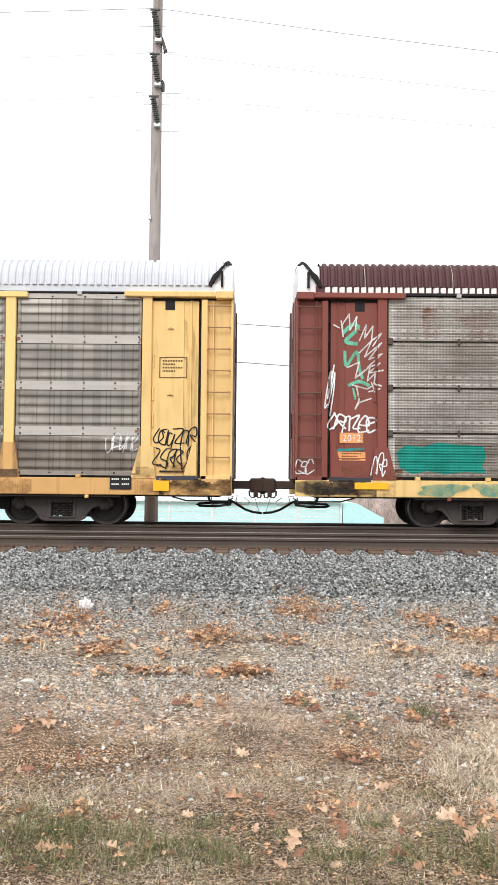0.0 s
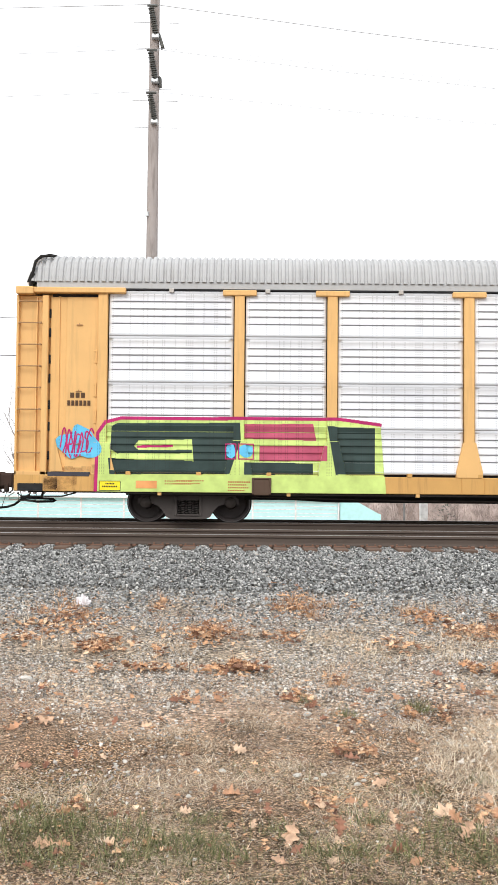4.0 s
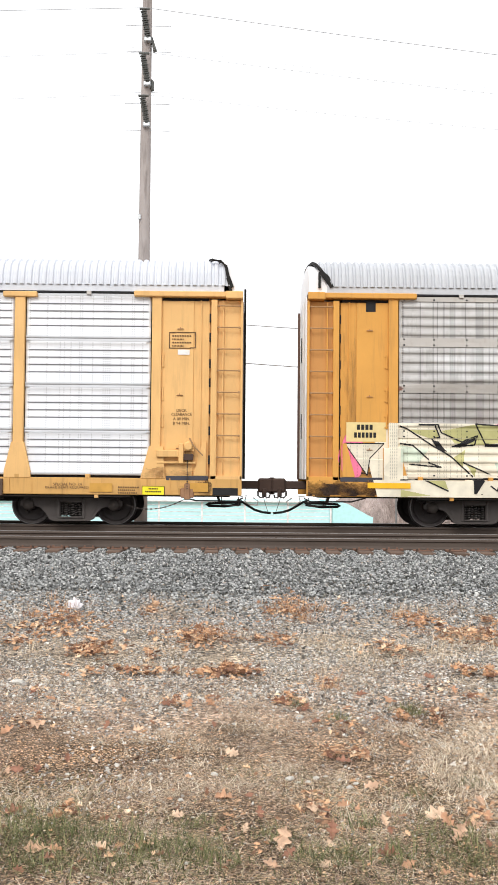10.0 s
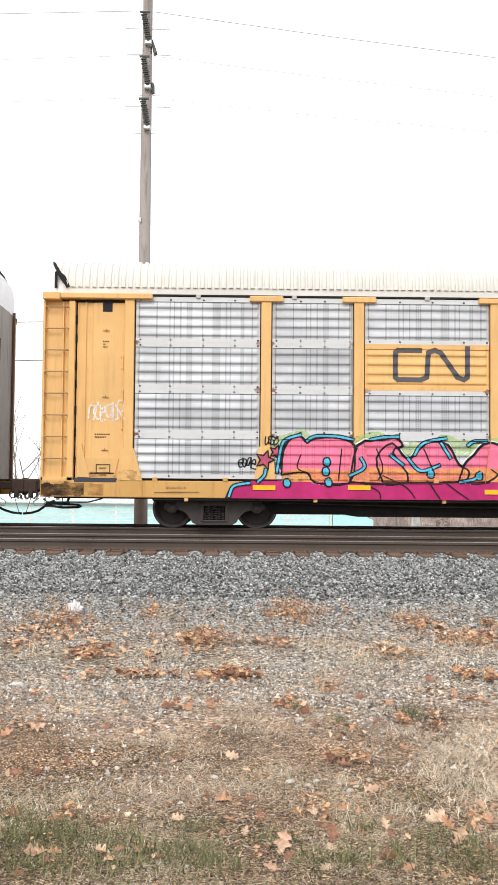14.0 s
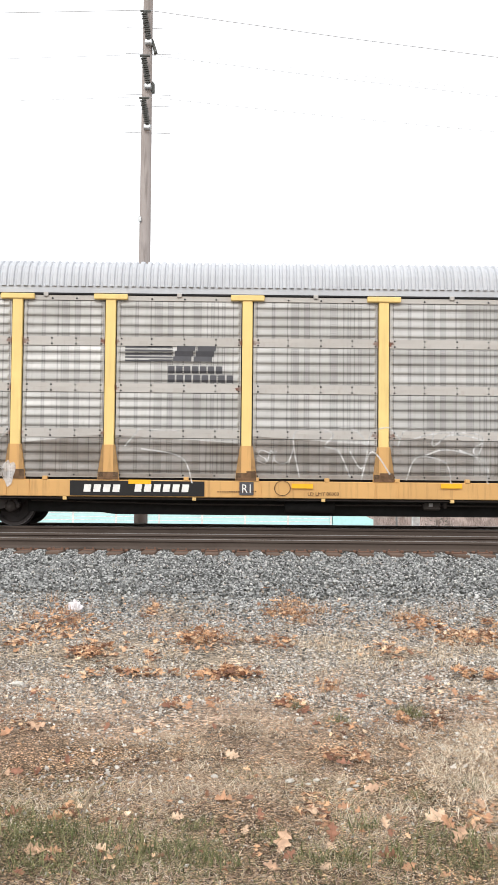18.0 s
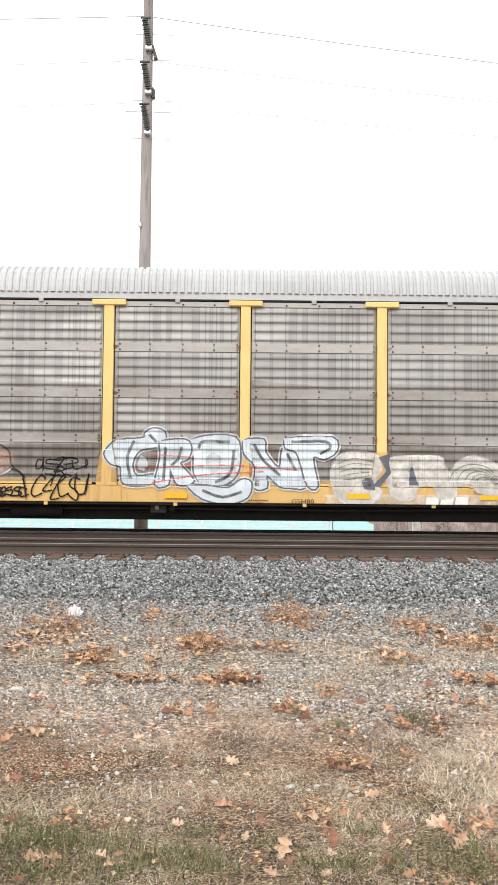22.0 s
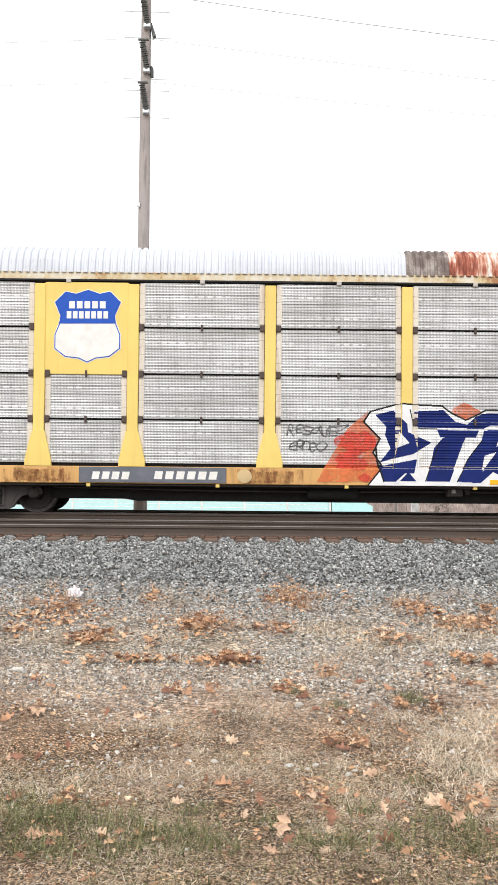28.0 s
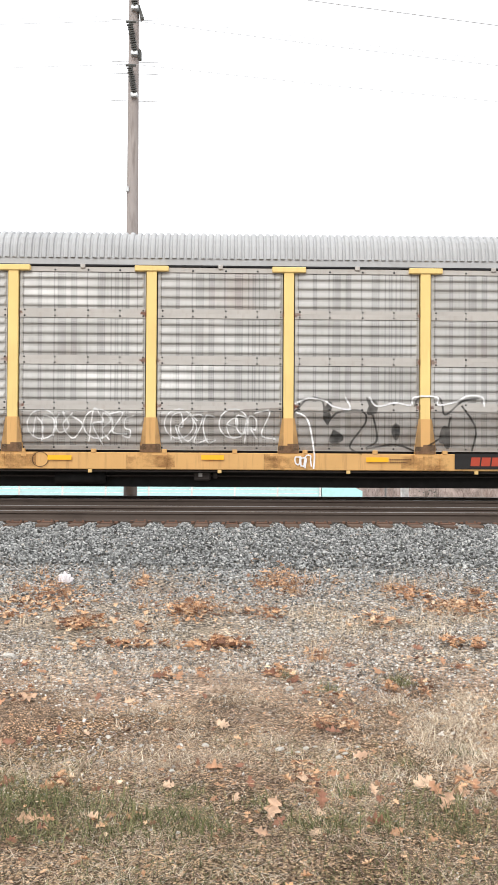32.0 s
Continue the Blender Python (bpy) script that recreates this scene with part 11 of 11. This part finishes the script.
LEAF_AT += [(0.52, 5.26, 0.073, 1), (0.73, 5.22, 0.072, 3), (0.99, 5.51, 0.069, 3), (-0.04, 5.22, 0.086, 2), (-0.96, 5.14, 0.064, 1), (-0.8, 5.1, 0.049, 2), (-1.42, 5.61, 0.093, 3), (-1.26, 5.72, 0.118, 0), (-0.63, 5.75, 0.079, 2), (1.17, 4.43, 0.067, 0), (0.69, 3.71, 0.056, 3), (0.83, 3.68, 0.051, 3), (0.67, 4.04, 0.039, 1), (1.04, 4.13, 0.051, 1), (1.07, 3.9, 0.038, 1), (-0.42, 3.85, 0.042, 3), (-0.38, 3.91, 0.043, 0), (-0.32, 3.8, 0.037, 1), (-0.07, 4.08, 0.039, 3), (0.03, 4.08, 0.05, 2), (0.1, 4.24, 0.064, 1), (0.51, 4.43, 0.067, 3), (0.57, 4.38, 0.042, 3), (0.7, 4.27, 0.041, 3)]
LEAF_AT += [(0.66, 4.14, 0.063, 2), (-0.49, 6.34, 0.114, 1), (-0.35, 6.29, 0.078, 3), (-0.2, 6.35, 0.088, 3), (0.3, 6.49, 0.135, 1), (0.45, 6.29, 0.096, 1), (0.35, 6.43, 0.08, 3), (0.9, 6.73, 0.084, 1), (1.07, 6.52, 0.081, 3), (1.67, 6.58, 0.082, 1), (1.49, 7.15, 0.089, 1), (-1.41, 7.37, 0.092, 3), (-1.52, 6.75, 0.103, 1), (-1.35, 6.56, 0.063, 3), (-0.84, 5.81, 0.064, 1), (-0.16, 5.82, 0.056, 1), (0.5, 5.94, 0.066, 1), (1.58, 6.7, 0.074, 3), (-1.2, 4.96, 0.082, 1), (-1.24, 4.93, 0.054, 0), (-1.09, 4.98, 0.062, 1), (-0.78, 3.78, 0.052, 1), (0.21, 3.79, 0.057, 1), (-0.88, 3.69, 0.045, 1)]
LEAF_AT += [(0.35, 3.69, 0.061, 2), (0.13, 3.68, 0.061, 0)]
r_ = random.Random(77)
for x, y, s, k in LEAF_AT:
    a, b = leaf_verts(s, r_.uniform(0.0, 0.5), r_.uniform(0.0, 0.5), pose(0, 0, 0, r_.uniform(12, 48), r_.uniform(-16, 16), 0) @ pose(0, 0, 0, 0, 0, r_.uniform(0, 360)))
    low = min(v.z for v in a)
    me = bpy.data.meshes.new("fallen_leaf")
    me.from_pydata([tuple(v) for v in a + b], [], LEAF_F)
    me.materials.append(leaf_mats[k])
    o = new("fallen_leaf", me)
    o.location = (x, y, float(ground_z(np.array([x]), np.array([y]))[0]) - low + 0.004)
    tagged(o, ("pale tan", "dark rust-brown", "bleached cream", "ginger-brown")[k] + " curled oak leaf lying on the turf", "leaf", "fallen leaves")

# larger pale stones among the leaves
stone_mat = plain("pale limestone", (0.62, 0.59, 0.54), 0.85, vary=0.35, scale=18, relief=0.5)
r_ = random.Random(4)
nr = np.random.default_rng(9)
STONE_AT = [(-1.72, 7.12, 0.048), (0.27, 4.81, 0.027), (0.41, 4.83, 0.018), (0.46, 4.86, 0.015), (0.36, 4.77, 0.015), (-0.26, 4.85, 0.018), (-0.13, 4.86, 0.021), (-0.47, 4.82, 0.013), (-0.67, 5.03, 0.019), (-0.71, 4.97, 0.015), (-0.63, 4.84, 0.013), (-0.82, 9.79, 0.027), (0.4, 6.05, 0.034), (0.57, 4.7, 0.02), (0.53, 4.81, 0.013), (-0.92, 4.94, 0.015), (0.94, 4.38, 0.013), (-0.28, 4.43, 0.016), (-0.41, 4.48, 0.011), (-0.56, 4.74, 0.012), (0.3, 6.87, 0.019), (0.81, 9.34, 0.029), (0.61, 8.27, 0.023), (1.58, 7.1, 0.022), (1.11, 9.7, 0.03), (1.14, 8.53, 0.026), (-0.65, 4.85, 0.009), (-1.14, 4.95, 0.012), (0.31, 4.76, 0.012), (0.61, 4.75, 0.018)]
STONE_AT += [(0.69, 4.85, 0.013), (0.81, 4.84, 0.012), (1.3, 5.42, 0.017), (1.38, 5.01, 0.015), (-0.24, 4.77, 0.013), (0.12, 7.85, 0.019), (1.66, 9.73, 0.024)]
for x, y, s in STONE_AT:
    v = ICO * nr.uniform(0.7, 1.2, (12, 1)) * np.array([1.2, 0.9, 0.55]) * s
    me = bpy.data.meshes.new("stone")
    me.from_pydata(v.tolist(), [], ICO_F.tolist())
    me.materials.append(stone_mat)
    o = new("stone", me)
    o.matrix_basis = pose(x, y, float(ground_z(np.array([x]), np.array([y]))[0]) + s * 0.25, 0, 0, r_.uniform(0, 360))
    tagged(o, "pale angular limestone lump half sunk in gravel", "stone", "loose stones")

# white plastic bag
bag_mat, bn_, bl_, bb_ = shader("thin white plastic", 0.35)
bb_.inputs["Base Color"].default_value = (0.78, 0.74, 0.76, 1)
bm = bmesh.new()
bmesh.ops.create_icosphere(bm, subdivisions=4, radius=1)
for v in bm.verts:
    k = 1 + 0.55 * noise.noise(v.co * 2.1) + 0.3 * noise.noise(v.co * 5.3 + Vector((3, 1, 2)))
    v.co = Vector((v.co.x * 0.07 * k, v.co.y * 0.06 * k, max(-0.02, v.co.z * 0.065 * k + (0.03 if v.co.z > 0.4 and v.co.x < 0.3 else 0))))
me = bpy.data.meshes.new("plastic_bag")
bm.to_mesh(me)
bm.free()
me.materials.append(bag_mat)
o = new("plastic_bag", me)
o.location = (-1.92, 10.6, float(ground_z(np.array([-1.92]), np.array([10.6]))[0]) + 0.02)
tagged(o, "crumpled white plastic bag caught in brown leaves", "bag")
# a broken stick in the grass
o = new("stick", Geo().rod([(0, 0, 0), (0.015, 0.02, 0.06), (0.035, 0.05, 0.11), (0.06, 0.06, 0.19)], 0.006, 6, r2=0.0035).mesh("stick", plain("grey twig", (0.3, 0.24, 0.17), 0.9)))
o.location = (-0.72, 4.25, float(ground_z(np.array([-0.72]), np.array([4.25]))[0]))
tagged(o, "thin grey broken stick standing in the grass", "stick")

# ---- pole and wires ----
POLE_X, POLE_Y = -2.55, 23.0
wood = painted("weathered grey pole wood", (0.38, 0.34, 0.325), (0.12, 0.1, 0.09), 0.9, 0.85)
dark_wood = plain("tarred pole foot", (0.14, 0.11, 0.09), 0.9)
pole = thing("utility_pole", "tall weathered timber utility pole with slanted grey insulators", "utility pole", at=pose(POLE_X, POLE_Y, 0))
part("shaft", Geo().rod([(0, 0, z) for z in np.linspace(-1.6, 16.5, 30)], 0.185, 14, r2=0.115).mesh("shaft", wood, True), None, pole)
insul = plain("grey silicone insulator", (0.12, 0.125, 0.12), 0.55)
steel = plain("galvanised bracket", (0.55, 0.57, 0.58), 0.4, 0.6)
wire_mat = plain("aluminium wire", (0.5, 0.51, 0.53), 0.5, 0.4)
LINES = [(13.62, 0.72), (12.46, 0.72), (11.36, 0.68)]
for z, L in LINES:
    base, tip = Vector((0.05, -0.19, z - L)), Vector((-0.06, -0.34, z - 0.06))
    ax = (tip - base).normalized()
    s1 = ax.orthogonal().normalized()
    s2 = ax.cross(s1)
    g = Geo()
    rings = [0.035] + [v for k in range(13) for v in ((0.085 if k % 2 == 0 else 0.07), (0.085 if k % 2 == 0 else 0.07), 0.035, 0.035)]
    at = [0.0] + [u for k in range(13) for u in ((k + 0.02) / 13, (k + 0.5) / 13, (k + 0.56) / 13, (k + 0.98) / 13)]
    for u, rr in zip(at, rings):
        c0 = base.lerp(tip, u)
        g.v += [tuple(c0 + s1 * rr * math.cos(a * math.pi / 5) + s2 * rr * math.sin(a * math.pi / 5)) for a in range(10)]
    for k in range(len(at) - 1):
        for a in range(10):
            g.f.append((k * 10 + a, k * 10 + (a + 1) % 10, k * 10 + 10 + (a + 1) % 10, k * 10 + 10 + a))
            g.m.append(0)
    ins = part("insulator", g, insul, pole, "dark grey ribbed insulator")
    part("bracket", Geo().box(-0.05, 0.13, -0.26, -0.08, z - L - 0.1, z - L + 0.02, bev=0.02), steel, ins, "bright metal base bracket")
    part("clamp", Geo().rod([(-0.16, -0.34, z - 0.03), (0.1, -0.34, z - 0.03)], 0.03, 6), insul, ins)
for z, s in ((12.78, 1), (11.72, 1)):
    part("switch_cover", Geo().plate([(0.1, z + 0.2), (0.15, z + 0.21), (0.26, z - 0.12), (0.17, z - 0.16)] if z > 12 else [(0.14, z + 0.16), (0.2, z + 0.1), (0.2, z - 0.1), (0.13, z - 0.12)], -0.1, 0.05), insul, pole, "dark angled cover on the pole")
for z in (13.3, 12.62, 11.55, 11.25, 10.55):
    part("crosspin", Geo().rod([(-0.55, -0.05, z), (0.62, -0.05, z - 0.02)], 0.008, 5), wire_mat, pole)
part("bolt_plate", Geo().box(-0.16, -0.08, -0.17, -0.13, 8.2, 8.33, bev=0.01), steel, pole)


def wire(z, right, left, r, label, y=POLE_Y - 0.34, curve=0.0012):
    pts = []
    for x in list(np.arange(-70, 0, 5.0)) + list(np.arange(0, 71, 5.0)):
        pts.append((POLE_X + x, y, z + (-right * x if x > 0 else left * x) + curve * x * x))
    o = new("overhead_wire", Geo().rod(pts, r, 5).mesh("overhead_wire", wire_mat))
    tagged(o, label, "wire", "overhead wires")


wire(13.62, 0.135, 0.04, 0.009, "thin overhead conductor tied to the top insulator")
wire(12.46, 0.12, 0.05, 0.005, "thin overhead conductor tied to the middle insulator")
wire(11.36, 0.1, 0.05, 0.0045, "thin overhead conductor tied to the lower insulator")
wire(12.7, 0.12, 0.05, 0.003, "fine overhead line strung beside the pole", POLE_Y - 0.12)
wire(5.67, 0.065, 0.03, 0.014, "dark telephone cable along the pole line", POLE_Y - 0.19, 0.0008)
wire(4.69, 0.065, 0.03, 0.014, "dark lower telephone cable along the pole line", POLE_Y - 0.19, 0.0008)

# ---- beyond the tracks ----
cyan = painted("pale turquoise siding", (0.56, 0.88, 0.9), (0.3, 0.5, 0.5), 0.2)
trim_white = plain("white trim", (0.85, 0.86, 0.86), 0.6)
shed = thing("shed", "long low pale turquoise clapboard shed with white trim", "shed", at=pose(0, 50, -4.2))
TOP = 4.55
board = Geo().slab([(0.0, 0), (-0.025, 0), (-0.005, 0.19), (0.02, 0.19)], -26, 4.85).mesh("clapboard", cyan)
# white strips imitate the sky light that each tilted board catches
batten = Geo().slab([(-0.012, 0.15), (-0.02, 0.15), (-0.014, 0.19), (-0.004, 0.19)], -26, 4.85).mesh("batten", trim_white)
for k in range(24):
    b_ = part("clapboard", board, None, shed, at=pose(0, 0, TOP - 0.19 * (k + 1)))
    part("batten", batten, None, b_, "white strip for sky light along the top of a board")
for k in range(13):
    x = 4.95 - 2.37 * k
    part("trim_post", Geo().box(x - 0.05, x + 0.05, -0.05, 0.05, 0, TOP), trim_white, shed, "white vertical trim")
part("eave_board", Geo().box(-26, 5.05, -0.3, 0.0, TOP - 0.02, TOP + 0.05), trim_white, shed)
part("body", Geo().box(-26, 4.9, 0.03, 9, 0, TOP - 0.05), cyan, shed)
part("hip_end", Geo().plate([(5.05, 0), (7.3, 0), (7.3, TOP - 0.82), (7.1, TOP - 0.74), (5.9, TOP - 0.08), (5.05, TOP)], 0.0, 8.5), plain("pale turquoise sheet", (0.5, 0.84, 0.85), 0.6, vary=0.08), shed)
o = thing("gate_post", "square white painted post", "post", at=pose(5.4, 28.0, -1.7))
part("shaft", Geo().box(-0.11, 0.11, -0.11, 0.11, 0, 2.78, bev=0.01), trim_white, o)
part("cap", Geo().box(-0.13, 0.13, -0.13, 0.13, 2.78, 2.83, bev=0.01), trim_white, o)
o = thing("fence_post", "thin grey steel post behind the railway", "post", at=pose(5.15, 30.0, -1.9))
part("shaft", Geo().rod([(0, 0, 0), (0, 0, 3.2)], 0.035, 8), plain("grey steel post", (0.25, 0.25, 0.25), 0.5), o)
part("cap", Geo().rod([(0, 0, 3.2), (0, 0, 3.24)], 0.05, 8), plain("post cap", (0.3, 0.3, 0.3), 0.5), o)
bark = plain("grey-brown bark", (0.24, 0.19, 0.17), 0.9, vary=0.4)
twig = plain("pinkish brown twigs", (0.42, 0.33, 0.3), 0.9, vary=0.3)


def branch(g, p, d, length, r, depth, rnd, droop=0.12):
    pts, q, dd = [p], Vector(p), Vector(d)
    for k in range(3):
        dd = (dd + Vector((rnd.gauss(0, droop), rnd.gauss(0, droop), rnd.gauss(0.06, droop)))).normalized()
        q = q + dd * length / 3
        pts.append(tuple(q))
    g.rod(pts, r, 5 if depth > 1 else 3, r2=r * 0.55)
    if depth:
        for k in range(rnd.choice((2, 3, 3))):
            u = rnd.uniform(0.35, 1.0)
            i = min(2, int(u * 3))
            s = Vector(pts[i]).lerp(Vector(pts[i + 1]), u * 3 - i)
            nd = (dd + Vector((rnd.gauss(0, 0.55), rnd.gauss(0, 0.55), rnd.gauss(0.15, 0.3)))).normalized()
            branch(g, tuple(s), nd, length * rnd.uniform(0.5, 0.75), r * 0.55, depth - 1, rnd, droop)


def bare_tree(x, y, height, seed, depth, label, stems=1, r=0.06, name="bare_tree", mat=None):
    rnd = random.Random(seed)
    z = float(terrain(y)) - 0.1
    t = thing(name, label, "tree", at=pose(x, y, z))
    g = Geo().rod([(0, 0, 0), (0.03, 0.02, height * 0.2), (0.02, 0.05, height * 0.4)], r, 7, r2=r * 0.75)
    part("trunk", g, bark, t)
    g = Geo()
    for k in range(stems + 2):
        branch(g, (0.02, 0.04, height * rnd.uniform(0.25, 0.4)), (rnd.gauss(0, 0.35), rnd.gauss(0, 0.3), 1), height * rnd.uniform(0.3, 0.45), r * 0.6, depth, rnd)
    part("crown", g, mat or bark, t, "leafless branching twigs")
    return t


bare_tree(-14.25, 60, 10.8, 3, 3, "slender leafless tree behind the shed", 2, 0.11)
fork = thing("bare_tree", "thin forked leafless tree behind the shed", "tree", at=pose(-12.6, 62, float(terrain(62)) - 0.1))
part("trunk", Geo().rod([(0, 0, 0), (0.06, 0, 3.2), (0, 0, 6.05)], 0.16, 8, r2=0.11), bark, fork)
g = Geo()
for limb, r in (([(0, 0, -0.05), (-0.05, 0, 0.2), (-0.3, 0.1, 0.45), (-0.42, 0.1, 0.9), (-0.52, 0.1, 1.1)], 0.04), ([(0, 0, -0.05), (0.1, 0, 0.35), (0.12, 0, 0.75), (0.05, 0, 1.25), (0.05, 0, 1.5)], 0.05), ([(0.05, 0, 1.5), (0.16, 0.05, 1.8), (0.3, 0.1, 2.05), (0.42, 0.1, 2.3)], 0.028),
                ([(0.12, 0, 0.65), (0.2, 0, 0.85), (0.42, -0.05, 1.0), (0.6, -0.05, 1.1)], 0.022), ([(0.05, 0, 1.45), (-0.05, 0, 1.75), (-0.2, 0, 2.25), (-0.24, 0, 2.75)], 0.018), ([(-0.3, 0.1, 0.45), (-0.38, 0, 0.45), (-0.42, 0, 0.6)], 0.014), ([(0.3, 0.1, 2.05), (0.28, 0.1, 2.25), (0.3, 0.1, 2.45)], 0.012), ([(0.35, 0, -0.15), (0.42, 0, 0.1), (0.5, 0, 0.45)], 0.014)):
    g.rod([(x * 1.88, y * 1.88, 6.03 + z * 1.88) for x, y, z in limb], r * 1.88, 6, r2=r * 0.85)
part("crown", g, bark, fork, "few forked bare branches")
for k, (x, y, h) in enumerate([(10.6, 61, 6.0), (17.5, 61, 6.0)]):
    bare_tree(x, y, h, 20 + k, 4, "hazy leafless shrub far behind the railway", 9, 0.05, "bare_shrub", twig)
# a bank with leafless brush behind the shed's end
g, rnd = Geo(), random.Random(8)
n_ = 60
for i in range(n_ + 1):
    x = 6.5 + 34 * i / n_
    top = 1.2 + 0.5 * math.sin(i * 0.9) + rnd.uniform(-0.25, 0.25) - (1.2 if i < 3 else 0)
    g.v += [(x, 63.5, -6.5), (x, 64.5 + rnd.uniform(-0.4, 0.4), -2.0 + rnd.uniform(-0.3, 0.3)), (x, 66 + rnd.uniform(-0.4, 0.4), top), (x, 72, -0.5), (x, 80, -7)]
g.f = [(i * 5 + k, i * 5 + 5 + k, i * 5 + 6 + k, i * 5 + 1 + k) for i in range(n_) for k in range(4)]
g.m = [0] * len(g.f)
tagged(new("brush_bank", g.mesh("brush_bank", plain("mauve-brown leaf litter", (0.43, 0.35, 0.32), 0.95, vary=0.5, scale=1.6, relief=0.5), True)), "mauve-brown leaf-strewn bank behind the railway", "bank", kind="structure")
rng = np.random.default_rng(45)
n = 9000
px, py = rng.uniform(7.6, 38, n), rng.uniform(61, 65.5, n)
pz = -5.0 + 6.0 * rng.random(n)
blades("brush", np.stack([px, py, pz], 1), (0.3, 1.5), 0.012, (0.05, 0.9), island_material("mauve brush twigs", [(0, (0.16, 0.115, 0.1)), (0.5, (0.4, 0.32, 0.29)), (1, (0.62, 0.54, 0.5))], 0.9, 6), "leafless mauve-brown brush on the bank", 46)
ev = thing("evergreen", "small dark grey-green evergreen beyond the tracks", "tree", at=pose(12.6, 58, float(terrain(58))))
part("trunk", Geo().rod([(0, 0, 0), (0, 0, 3)], 0.12, 7), bark, ev)
g = Geo()
rnd = random.Random(2)
for k in range(420):
    z = rnd.uniform(1.0, 5.0)
    rr = (1.15 - 0.14 * (z - 1)) * rnd.random() ** 0.5
    a = rnd.uniform(0, 6.283)
    p = Vector((rr * math.cos(a), rr * math.sin(a), z))
    d = Vector((math.cos(a), math.sin(a), rnd.uniform(-0.2, 0.5))) * rnd.uniform(0.15, 0.35)
    w = Vector((-math.sin(a), math.cos(a), 0)) * 0.05
    g.add([p - w, p + w, p + d], [(0, 1, 2)])
part("crown", g, plain("evergreen needles", (0.09, 0.11, 0.09), 0.9), ev)


def motions():
    for c, x in zip(CARS, CAR_X):
        walk(c, [(t, pose(x - s, TRAIN_TRACK, RAIL)) for t, s in RUN])
    turn_wheels()


motions()
